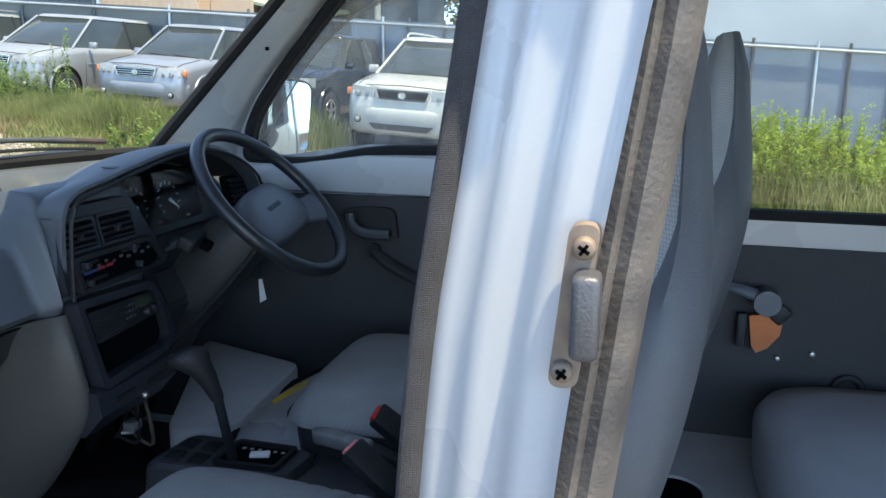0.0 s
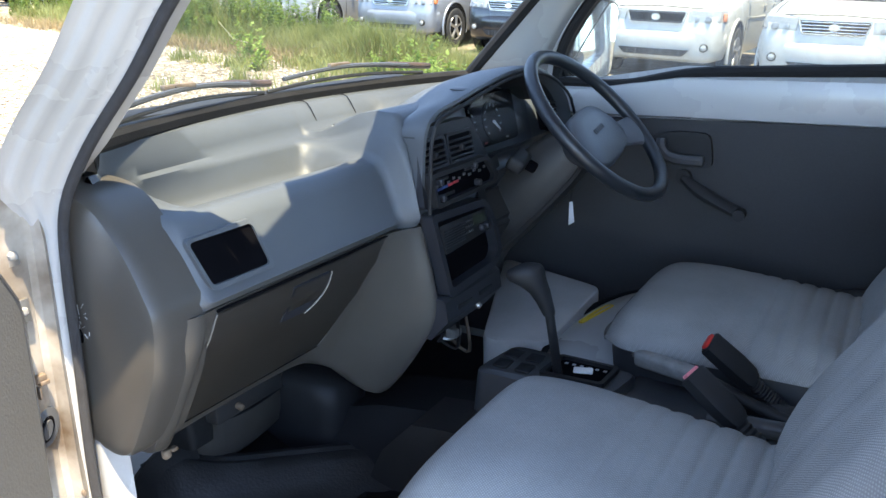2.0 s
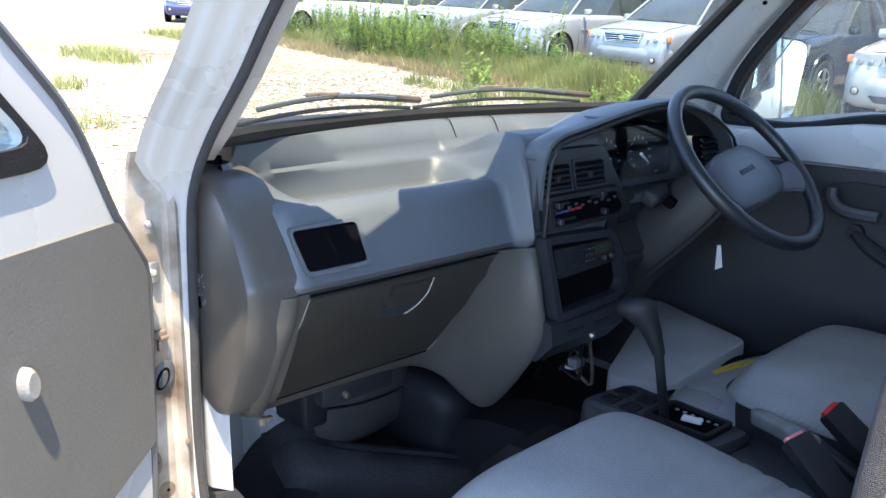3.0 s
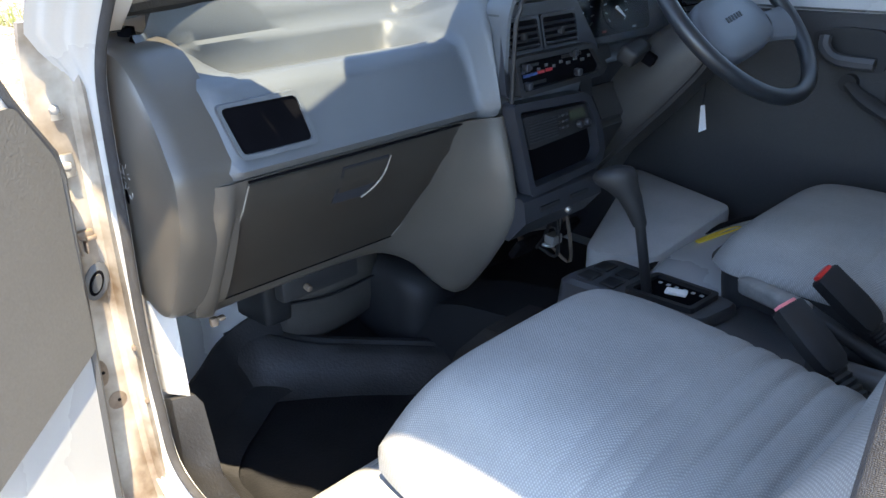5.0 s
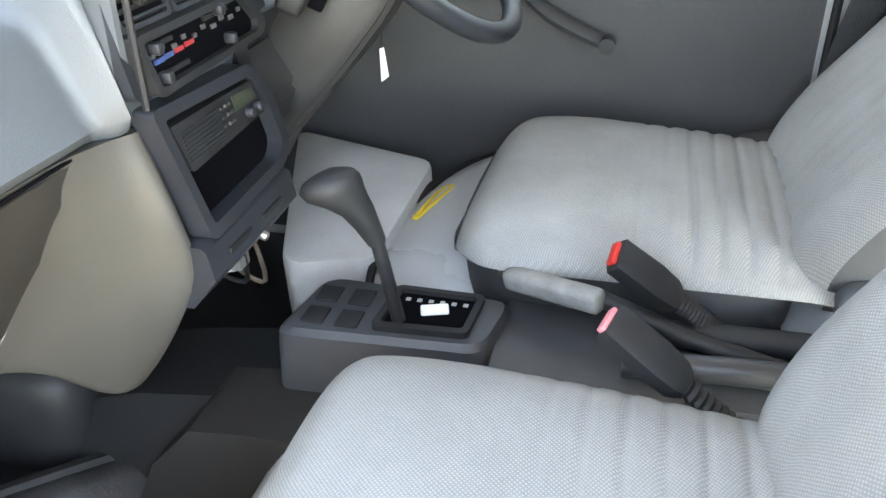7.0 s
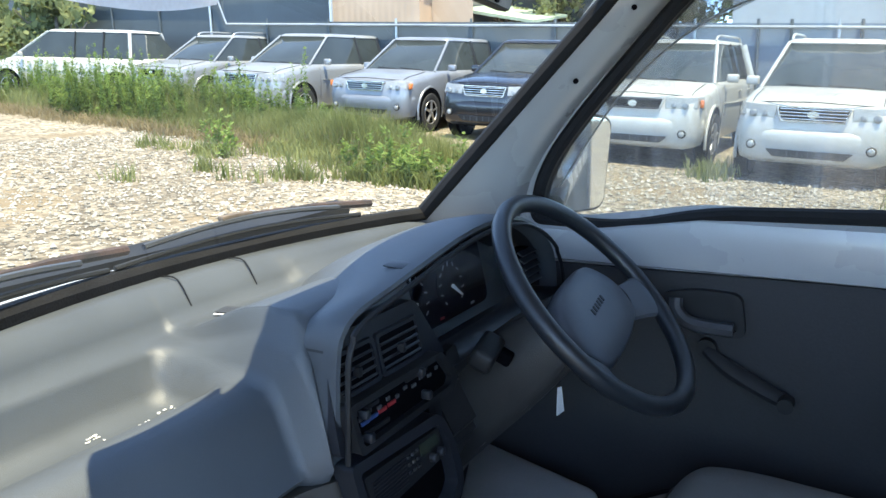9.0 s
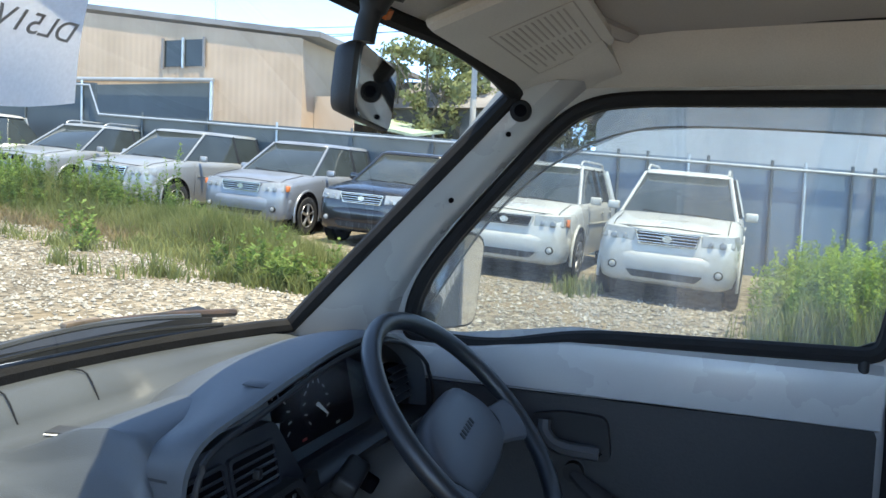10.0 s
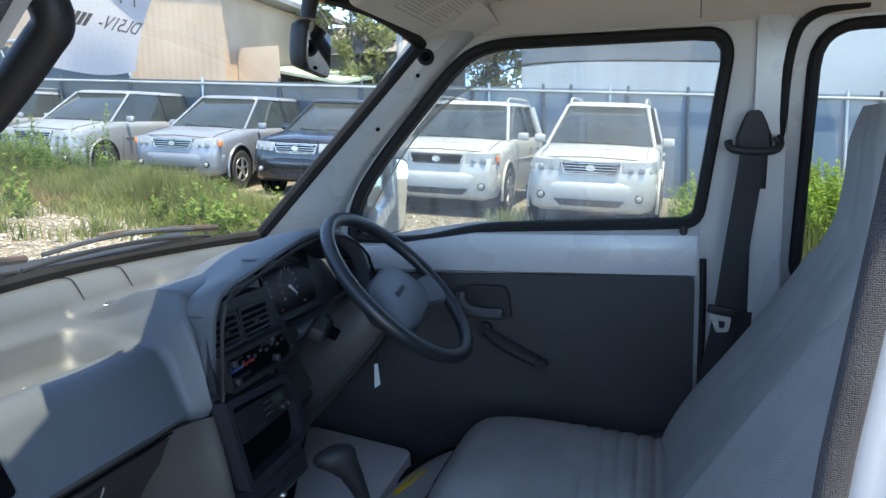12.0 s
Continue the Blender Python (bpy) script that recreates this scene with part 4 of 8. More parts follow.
for k in range(22):
    u, v = 0.283 + rng.gauss(0, 0.012), 1.232 + rng.gauss(0, 0.012)
    tube(scuffs, [(u, 1.0176, v), (u + rng.gauss(0, 0.004), 1.0176, v + rng.gauss(0, 0.006))], 0.0005, 4)
part("scuffs", scuffs, LETTER, dash, "pale scuff marks", kind="stuff")
bm = B()
loft(bm, [[Vector((0.283 + s_ * 0.0045 * math.cos(a), y, 1.210 + s_ * 0.010 * math.sin(a))) for a in [2 * math.pi * k / 14 for k in range(14)]] for y, s_ in ((1.020, 1.0), (1.0172, 1.0), (1.0168, 0.8))])
part("screw_recess", bm, DARK, dash)
# seams of the padded ridge under the windscreen
for y in (1.592, 1.712):
    bm = B()
    tube(bm, smooth_path([Vector((x + front_x(y, 0) * 0.6, y, z)) for x, z in ((.145, 1.432), (.16, 1.4375), (.186, 1.4345), (.206, 1.403))], 3), 0.0012, 5)
    part("ridge_seam", bm, BLACK, dash)

# lower dash: glovebox zone and the flared centre
LOW = [(1.056, [(.420, 1.241), (.415, 1.20), (.395, 1.15), (.365, 1.09), (.345, 1.05), (.335, 1.035), (.30, 1.03), (.26, 1.035)]),
       (1.085, [(.430, 1.241), (.425, 1.20), (.402, 1.15), (.370, 1.09), (.340, 1.04), (.320, 1.020), (.29, 1.015), (.25, 1.03)]),
       (1.115, [(.428, 1.241), (.416, 1.20), (.382, 1.15), (.345, 1.09), (.305, 1.035), (.285, 1.008), (.262, 1.004), (.23, 1.02)]),
       (1.25, [(.426, 1.241), (.412, 1.20), (.376, 1.14), (.335, 1.085), (.295, 1.032), (.275, 1.004), (.255, 0.998), (.22, 1.01)]),
       (1.40, [(.426, 1.241), (.412, 1.20), (.376, 1.14), (.335, 1.085), (.292, 1.030), (.270, 0.998), (.25, 0.990), (.22, 1.00)]),
       (1.46, [(.428, 1.241), (.416, 1.20), (.384, 1.14), (.345, 1.08), (.302, 1.02), (.275, 0.985), (.255, 0.978), (.22, 0.99)]),
       (1.495, [(.434, 1.241), (.430, 1.20), (.410, 1.14), (.378, 1.075), (.335, 1.01), (.312, 0.965), (.295, 0.955), (.25, 0.97)]),
       (1.525, [(.444, 1.241), (.448, 1.20), (.444, 1.14), (.424, 1.07), (.388, 0.99), (.360, 0.925), (.338, 0.910), (.28, 0.93)]),
       (1.548, [(.456, 1.241), (.466, 1.20), (.474, 1.14), (.468, 1.07), (.430, 0.99), (.385, 0.925), (.360, 0.912), (.30, 0.93)]),
       (1.56, [(.452, 1.241), (.462, 1.20), (.475, 1.14), (.480, 1.08), (.450, 1.02), (.41, 0.97), (.385, 0.95), (.32, 0.95)])]
bm = B()
rings = []
for i, (y, pr) in enumerate(LOW):
    rings.append(smooth_path([(x, y, z) for x, z in pr], 3))
columns = [smooth_path([r[j] for r in rings], 5) for j in range(len(rings[0]))]
rings = [[c[k] for c in columns] for k in range(len(columns[0]))]
for r in rings:
    r.append(Vector((0.30, r[0].y, 1.225)))
loft(bm, rings)
low = part("dash_lower", bm, DASH_LOW, dash, "grey lower dash with a flared centre", angle=60)


def glove(u, v, d):
    """Glovebox lid surface: u along y, v height, bowed as the dash is."""
    pts = [(1.241, .427), (1.20, .413), (1.14, .377), (1.085, .336), (1.03, .294)]
    for (z1, x1), (z2, x2) in zip(pts[:-1], pts[1:]):
        if v >= z2 or z2 == 1.03:
            return Vector((lerp(x1, x2, (z1 - v) / (z1 - z2)) + d * 0.8, u, v - d * 0.5))


bm = B()
vs = [1.236, 1.22, 1.20, 1.17, 1.14, 1.11, 1.085, 1.055, 1.034]


def lid_edge(v, right):
    t = (1.24 - v) / 0.21
    return (1.486 - 0.008 * t - 0.06 * max(0, t - 0.35)) if right else (1.112 - 0.012 * math.sin(t * 2.4) - 0.012 * t)


g1 = [[glove(lerp(lid_edge(v, 0), lid_edge(v, 1), k / 14), v, 0.006) for k in range(15)] for v in vs]
loft(bm, g1, False, False)
bmesh.ops.solidify(bm, geom=bm.faces[:], thickness=0.006)
lid = part("glovebox_lid", bm, DASH_LOW, dash, "closed grey glovebox lid")
# side edges coloured paler than the lid
for side in (0, 1):
    bm = B()
    tube(bm, [glove(lid_edge(v, side), v, 0.0055) for v in vs], 0.0014, 6)
    part("lid_edge", bm, PALE_EDGE, lid, "pale lid edge")
for v, h in ((1.034, 1.031), (1.236, 1.240)):
    bm = B()
    tube(bm, [glove(lerp(lid_edge(v, 0), lid_edge(v, 1), k / 8), h, 0.0045) for k in range(9)], 0.002, 6)
    part("lid_gap", bm, DARK, lid)
# dark plate below the flap: the pull's recess shade as colour
bm = B()
loft(bm, [[glove(u, v, d) for u, v in ((1.258, 1.225), (1.340, 1.225), (1.327, 1.185), (1.305, 1.166), (1.252, 1.168))] for d in (0.0045, 0.0085)])
pull = part("lid_handle", bm, STACKM, lid, "glovebox pull, recess shade put into its dark colour")
bm = B()
tube(bm, smooth_path([glove(1.341, 1.226, 0.010), glove(1.334, 1.200, 0.011), glove(1.322, 1.178, 0.011), glove(1.305, 1.165, 0.010)], 4), 0.0016, 6)
part("handle_lip", bm, PALE_EDGE, pull)
bm = B()
loft(bm, [[glove(lerp(lerp(1.256, 1.2605, f), lerp(1.322, 1.336, f ** 0.7), k / 8), lerp(1.185, 1.2225, f), 0.0092) for k in range(9)] for f in (0.0, 0.15, 0.3, 0.41, 0.6, 0.8, 1.0)], False, False)
bmesh.ops.solidify(bm, geom=bm.faces[:], thickness=0.003)
part("handle_flap", bm, DASH_LOW, pull)

# under-dash hardware
bm = B()
box(bm, (0.22, 1.335, 0.965), (0.03, 0.16, 0.045), bev=0.006)
ub = part("under_bracket", bm, BLACK, dash)
bm = B()
disc(bm, (0.243, 1.30, 0.962), (1, 0, -0.2), 0.006, 0.012, 12, bev=0.002)
part("bolt", bm, RUST, ub)
bm = B()
box(bm, (0.318, 1.090, 1.010), (0.010, 0.012, 0.014), bev=0.003)
box(bm, (0.322, 1.100, 1.014), (0.010, 0.010, 0.006), bev=0.002)
part("fixing_clip", bm, RUST, dash)
# heater box and carpeted tunnel below the dash
bm = B()
hb = thing("heater_box", "brown-black heater box with a duct and blower under the dashboard", "heater", at=(0.0, 1.46, 0.70))
rings = []
for z, o in ((1.02, 0.0), (0.90, 0.0), (0.80, 0.004), (0.765, 0.012), (0.745, 0.03), (0.735, 0.06)):
    rings.append([Vector((x, y, z)) for x, y in rounded([(-0.12, 1.335), (0.085 - o, 1.335 + o), (0.105 - o, 1.44), (0.085 - o, 1.60 - o), (-0.12, 1.60 - o)], [0.01, 0.05, 0.05, 0.05, 0.01], 4)])
loft(bm, rings)
case = part("case", bm, HEATER, hb, "dull brown-grey heater case", angle=50)
bm = B()
tube(bm, smooth_path([(0.085, 1.345, 0.855), (0.108, 1.44, 0.850), (0.088, 1.59, 0.845)], 5), 0.003, 6)
part("case_seam", bm, BLACK, case)
bm = B()
loft(bm, [[Vector((x, y, z)) for x, y in rounded([(-0.05, 1.262), (0.145 - o, 1.268 + o), (0.145 - o, 1.335 - o), (-0.05, 1.335)], 0.012, 3)] for z, o in ((1.03, 0.0), (0.90, 0.004), (0.856, 0.006), (0.850, 0.014))])
part("duct", bm, BLACK, hb, "black upright duct", angle=50)
bm = B()
box(bm, (0.175, 1.375, 0.972), (0.016, 0.085, 0.050), rot=Euler((0.05, 0.2, 0)).to_matrix(), bev=0.004)
part("control_box", bm, BLACK, hb)
bm = B()
rings = []
for x, o in ((-0.05, 0.0), (0.16, 0.0), (0.205, 0.012), (0.225, 0.035)):
    rings.append([Vector((x, y, z)) for y, z in rounded([(1.555 + o, 0.70), (1.555 + o, 0.875 - o), (1.70 - o, 0.875 - o), (1.70 - o, 0.70)], [0.005, 0.045, 0.03, 0.005], 5)])
loft(bm, rings)
part("blower", bm, BLACK, hb, "rounded black blower cover", angle=50)
bm = B()
rings = []
for x, h in ((0.0, 0.80), (0.18, 0.79), (0.30, 0.83), (0.50, 0.86), (0.62, 0.86)):
    rings.append([Vector((x, y, z)) for y, z in ((1.545, 0.68), (1.575, h - 0.05), (1.61, h), (1.76, h), (1.80, h - 0.05), (1.83, 0.68))])
loft(bm, rings)
tunnel_bm = bm
bm = B()
loft(bm, [[Vector((x, y, z)) for x, z in ((0.31, 0.68), (0.36, 0.784), (0.43, 0.858), (0.50, 0.866), (0.64, 0.868), (0.64, 0.68))] for y in (1.535, 1.548, 1.60, 1.66)])
tagged(part("trim_tunnel_cover", bm, COLUMN), "grey plastic cover on the floor tunnel before the gear console", "cover", kind="structure")
bm = tunnel_bm
tagged(part("trim_tunnel", bm, BLACK), "black floor tunnel between the footwells", "tunnel", kind="structure")

# ---- centre stack ----
def stack(u, v, d):
    """Front of the centre stack, raked; u along y."""
    return Vector((0.452 + (1.40 - v) * 0.135 + d, u, v))


bm = B()
prism(bm, rounded([(1.545, 1.405), (1.735, 1.405), (1.79, 1.32), (1.79, 1.275), (1.545, 1.270)], 0.012), stack, -0.03, 0.0)
part("vent_panel", bm, STACKM, dash, "charcoal centre panel")
for y0, y1 in ((1.553, 1.626), (1.640, 1.724)):
    bm = B()
    prism(bm, rounded([(y0, 1.382), (y1, 1.382), (y1 + 0.005, 1.338), (y0 + 0.005, 1.338)], 0.006), stack, -0.002, 0.0015)
    vent = part("air_vent", bm, DARK, dash, "centre air vent with tilted louvres")
    bm = B()
    o = rounded([(y0 - 0.005, 1.387), (y1 + 0.005, 1.387), (y1 + 0.010, 1.333), (y0, 1.333)], 0.007)
    i = rounded([(y0, 1.382), (y1, 1.382), (y1 + 0.005, 1.338), (y0 + 0.005, 1.338)], 0.006)
    holed(bm, o, i, stack, 0.0, 0.005)
    part("vent_frame", bm, STACKM, vent)
    for k in range(4):
        bm = B()
        v = 1.374 - 0.0098 * k
        loft(bm, [[stack(y, v, 0.004), stack(y, v - 0.002, 0.006), stack(y, v - 0.0055, 0.0015), stack(y, v - 0.003, 0.001)] for y in (y0 + 0.002 + 0.001 * k, y1 + 0.001 * k)])
        part("louvre", bm, STACKM, vent)
    bm = B()
    box(bm, stack((y0 + y1) / 2, 1.358, 0.007), (0.010, 0.008, 0.012), bev=0.002)
    part("louvre_knob", bm, BLACK, vent)

bm = B()
o = rounded([(1.552, 1.332), (1.755, 1.332), (1.790, 1.290), (1.775, 1.276), (1.560, 1.272)], 0.008)
i = rounded([(1.560, 1.324), (1.748, 1.324), (1.772, 1.292), (1.764, 1.283), (1.568, 1.280)], 0.006)
holed(bm, o, i, stack, -0.002, 0.018)
heater = part("heater_panel", bm, BLACK, dash, "heater controls with sliding levers")
bm = B()
prism(bm, [(lerp(1.66, u, 1.02), lerp(1.302, v, 1.04)) for u, v in i], stack, 0.0, 0.009)
part("heater_face", bm, DARK, heater)
for y, z, w in ((1.592, 1.316, 0.045), (1.600, 1.288, 0.060), (1.70, 1.318, 0.05)):
    bm = B()
    box(bm, stack(y, z, 0.010), (0.003, w, 0.005))
    part("lever_slot", bm, BLACK, heater)
for y, z in ((1.700, 1.322), (1.708, 1.290), (1.578, 1.315), (1.580, 1.287)):
    bm = B()
    box(bm, stack(y, z, 0.016), (0.014, 0.010, 0.012), bev=0.003)
    part("lever_knob", bm, STACKM, heater)
for k, (y, m) in enumerate(((1.585, BLUE), (1.602, BLUE), (1.620, REDMARK), (1.640, REDMARK))):
    bm = B()
    box(bm, stack(y, 1.301 + 0.0008 * k, 0.0098), (0.002, 0.016, 0.0045))
    part("print_bar", bm, m, heater)
rng = random.Random(4)
for k in range(10):
    bm = B()
    box(bm, stack(1.577 + 0.019 * k, 1.308 + (0.003 if k % 2 else -0.001), 0.0098), (0.002, 0.006 + 0.004 * rng.random(), 0.0045))
    part("print_mark", bm, DIM, heater)
bm = B()
prism(bm, rounded([(1.785, 1.318), (1.815, 1.322), (1.822, 1.298), (1.79, 1.294)], 0.004), stack, -0.01, 0.004)
bk = part("switch_blank", bm, BLACK, dash)
# radio surround
bm = B()
o = rounded([(1.550, 1.262), (1.745, 1.252), (1.775, 1.20), (1.785, 1.14), (1.760, 1.118), (1.575, 1.108)], [0.012, 0.02, 0.02, 0.02, 0.02, 0.012])
i = rounded([(1.565, 1.248), (1.738, 1.238), (1.758, 1.20), (1.766, 1.146), (1.748, 1.130), (1.586, 1.124)], [0.006, 0.01, 0.01, 0.01, 0.01, 0.006])
holed(bm, o, i, stack, -0.02, 0.008)
ra = part("radio_surround", bm, STACKM, dash, "charcoal surround of the radio and pocket")
bm = B()
prism(bm, [(lerp(1.665, u, 1.03), lerp(1.185, v, 1.03)) for u, v in i], stack, -0.03, -0.012)
part("pocket_back", bm, DARK, ra)
bm = B()
prism(bm, rounded([(1.574, 1.237), (1.740, 1.232), (1.752, 1.190), (1.586, 1.184)], 0.004), stack, -0.02, 0.004)
radio = part("radio", bm, BLACK, dash, "car radio with buttons and a small display")
bm = B()
prism(bm, rounded([(1.690, 1.228), (1.732, 1.227), (1.736, 1.212), (1.692, 1.211)], 0.002), stack, 0.003, 0.005)
part("display", bm, LCD, radio)
for k in range(9):
    bm = B()
    box(bm, stack(1.664 + 0.010 * (k % 3), 1.224 - 0.010 * (k // 3), 0.005), (0.003, 0.006, 0.004), bev=0.001)
    part("button", bm, DIM if k % 3 == 1 else STACKM, radio)
for y in (1.715, 1.735):
    bm = B()
    disc(bm, stack(y, 1.202, 0.008), (1, 0, 0.1), 0.006, 0.010, 14, bev=0.002)
    part("knob", bm, STACKM, radio)
for k in range(8):
    bm = B()
    box(bm, stack(1.622, 1.226 - 0.0045 * k, 0.0045), (0.002, 0.07, 0.0014))
    part("grille_line", bm, STACKM, radio)
bm = B()
loft(bm, [[stack(y, v, d) for v, d in ((1.110, 0.0), (1.105, 0.006), (1.07, 0.006), (1.03, -0.035), (1.03, -0.07), (1.11, -0.05))] for y in (1.556, 1.60, 1.70, 1.765)])
ls = part("toe_panel", bm, STACKM, dash)
for y in (1.62, 1.70):
    bm = B()
    box(bm, stack(y, 1.085, 0.007), (0.004, 0.05, 0.008), bev=0.001)
    part("slot", bm, BLACK, ls)
bm = B()
disc(bm, stack(1.672, 1.062, 0.004), (1, 0, -0.4), 0.006, 0.008, 12, bev=0.002)
part("screw", bm, STEEL, ls)
# right flank of the stack
bm = B()
prism(bm, [(0.30, 1.27), (0.455, 1.27), (0.47, 1.14), (0.43, 1.04), (0.32, 1.04)], lambda u, v, d: Vector((u, d, v)), 1.755, 1.785)
part("flank_panel", bm, BLACK, dash)

# ---- instrument hood ----
hoodline = smooth_path([(0, 1.545, 1.278), (0, 1.545, 1.36), (0, 1.548, 1.410), (0, 1.575, 1.436), (0, 1.64, 1.450), (0, 1.73, 1.467), (0, 1.83, 1.481), (0, 1.93, 1.483), (0, 2.02, 1.470), (0, 2.10, 1.443), (0, 2.17, 1.405), (0, 2.212, 1.362), (0, 2.222, 1.31)], 4)
bm = B()
rings = []
hc = Vector((0, 1.88, 1.30))
lining = []
for i, p in enumerate(hoodline):
    inw = (hc - p)
    inw = Vector((0, inw.y * 0.35, inw.z)).normalized()
    t = i / (len(hoodline) - 1)
    lipx = 0.462 + 0.022 * math.sin(math.pi * min(1, t * 1.1))
    k = smooth01((p.z - 1.395) / 0.035)
    back, low, inner = lerp(0.40, lerp(0.37, 0.212, smooth01((p.y - 1.57) / 0.24)), k), lerp(p.z, 1.380, k), lerp(0.40, 0.358, k)
    ring = []
    for f in (0.0, 0.12, 0.25, 0.4, 0.55, 0.7, 0.85):
        ring.append(Vector((lerp(back, lipx - 0.012, f), p.y, lerp(low, p.z, math.sin(math.pi / 2 * f) ** 0.8))))
    ring += [Vector((lipx - 0.012, p.y, p.z)), Vector((lipx - 0.002, p.y, p.z - 0.001)) + inw * 0.002, Vector((lipx, p.y, p.z)) + inw * 0.008, Vector((lipx - 0.006, p.y, p.z)) + inw * 0.014, Vector((lipx - 0.03, p.y, p.z)) + inw * 0.016]
    rings.append(ring)
    lining.append([ring[-1] + inw * 0.0004, Vector((lerp(lipx - 0.03, inner, 0.5), p.y, p.z - 0.010 * k)) + inw * 0.019, Vector((inner, p.y, p.z - 0.022 * k)) + inw * 0.016])
loft(bm, rings, False, False)
hood = part("instrument_hood", bm, DASH, dash, "arched instrument hood", angle=50)
bm = B()
tube(bm, [Vector((0.474 + 0.016 * math.sin(math.pi * min(1, 1.1 * i / (len(hoodline) - 1))), p.y + (0.006 if i < 10 else -0.006 if i > 40 else 0), p.z - 0.014)) for i, p in enumerate(hoodline)], 0.0035, 6)
part("hood_lip", bm, BLACK, hood)
bm = B()
loft(bm, lining, False, False)
part("hood_lining", bm, BLACK, hood, "black inside of the hood", angle=60)
bm = B()
prism(bm, [(1.56, 1.39), (1.60, 1.408), (1.75, 1.425), (1.84, 1.438), (1.94, 1.44), (2.03, 1.425), (2.12, 1.395), (2.19, 1.35), (2.20, 1.29), (1.56, 1.30)], lambda u, v, d: Vector((d, u, v)), 0.355, 0.362)
part("binnacle_back", bm, DARK, dash)
# small dark rectangle near the hood's lip
bm = B()
box(bm, (0.457, 1.690, 1.4598), (0.028, 0.022, 0.002), rot=Euler((0.15, 0.05, 0)).to_matrix(), bev=0.001)
part("hood_patch", bm, STACKM, dash, "small dark patch on the hood")


def meter(u, v, d):
    return Vector((0.372 + (1.44 - v) * 0.22 + d, u, v))


bm = B()
prism(bm, rounded([(1.775, 1.415), (2.06, 1.425), (2.06, 1.318), (1.775, 1.318)], 0.02), meter, -0.01, 0.0)
cluster = part("instrument_cluster", bm, DARK, dash, "black instrument cluster with two dials")
bm = B()
prism(bm, rounded([(1.74, 1.424), (2.08, 1.43), (2.08, 1.305), (1.74, 1.305)], 0.02), meter, 0.020, 0.0215)
w = part("cluster_lens", bm, LENS, cluster)
w.visible_shadow = False
for cy, r in ((1.835, 0.042), (1.945, 0.042)):
    bm = B()
    disc(bm, meter(cy, 1.366, 0.001), (1, 0, 0.22), r, 0.002, 28)
    dial = part("dial", bm, DARK, cluster)
    for k in range(11):
        a = radians(220 - 26 * k)
        bm = B()
        box(bm, meter(cy + (r - 0.008) * math.cos(a) * -1, 1.366 + (r - 0.008) * math.sin(a), 0.003), (0.001, 0.0022, 0.008), rot=Euler((a + math.pi / 2, 0, 0)).to_matrix())
        part("tick", bm, LETTER, dial)
    a = radians(215 if cy < 1.9 else 150)
    bm = B()
    tube(bm, [meter(cy, 1.366, 0.005), meter(cy - 0.030 * math.cos(a + 1.2), 1.366 + 0.030 * math.sin(a + 1.2), 0.005)], [0.0034, 0.0014], 6)
    part("needle", bm, WHITE, dial)
for y, m in ((1.775, LETTER), (1.90, REDMARK), (2.0, LETTER)):
    bm = B()
    box(bm, meter(y, 1.326, 0.002), (0.001, 0.012, 0.004))
    part("print_bar", bm, m, cluster)
# right-hand side vent under the hood
bm = B()
prism(bm, rounded([(2.105, 1.395), (2.175, 1.39), (2.18, 1.33), (2.11, 1.325)], 0.01), meter, 0.03, 0.045)
sv = part("side_vent", bm, DARK, dash, "side air vent")
for k in range(5):
    bm = B()
    v = 1.385 - 0.012 * k
    box(bm, meter(2.142, v, 0.05), (0.012, 0.062, 0.003), rot=Euler((0, 0.5, 0)).to_matrix())
    part("louvre", bm, STACKM, sv)
# ledge under the cluster and knee panel
bm = B()
loft(bm, [[Vector((x, y, z)) for x, z in ((0.38, 1.310), (0.425, 1.305), (0.452, 1.297), (0.458, 1.285), (0.445, 1.262), (0.40, 1.20), (0.33, 1.14), (0.25, 1.12), (0.25, 1.25))] for y in (1.785, 1.9, 2.1, 2.262)])
part("knee_panel", bm, STACKM, dash, "dark panel below the instruments", angle=50)

# ---- steering column and wheel ----
WC = Vector((0.625, 1.944, 1.373))
tilt = radians(45.7)
wu = Vector((0, 1, 0))
wv = Vector((-math.cos(tilt), 0, math.sin(tilt)))
wnrm = wu.cross(wv)
if wnrm.x < 0:
    wnrm = -wnrm                                # towards the driver


def wheel(a, r, d=0.0):
    return WC + r * (math.cos(a) * wu + math.sin(a) * wv) + wnrm * d


col = thing("steering_column", "grey-brown steering column shroud with ignition lock", "steering column", at=(0.45, 1.944, 1.2))
bm = B()
rings = []
for t, hw, hh in ((-0.03, 0.045, 0.042), (-0.08, 0.060, 0.055), (-0.16, 0.064, 0.062), (-0.26, 0.066, 0.065), (-0.40, 0.060, 0.07)):
    c = WC + wnrm * (t - 0.02)
    rings.append([c + wu * hw * x + wv * hh * z for x, z in ((-0.7, 1), (0.7, 1), (1, 0.6), (1, -0.6), (0.7, -1), (-0.7, -1), (-1, -0.6), (-1, 0.6))])
loft(bm, rings)
bmesh.ops.bevel(bm, geom=bm.edges[:], offset=0.008, segments=2, affect="EDGES")
shroud = part("shroud", bm, COLUMN, col)
bm = B()
loft(bm, [[Vector((x, y, z)) for x, z in ((0.34, 1.24), (0.43, 1.25), (0.47, 1.18), (0.36, 1.00), (0.22, 0.94), (0.20, 1.1))] for y in (1.80, 1.83, 1.95, 2.03)])
bmesh.ops.bevel(bm, geom=bm.edges[:], offset=0.01, segments=2, affect="EDGES")
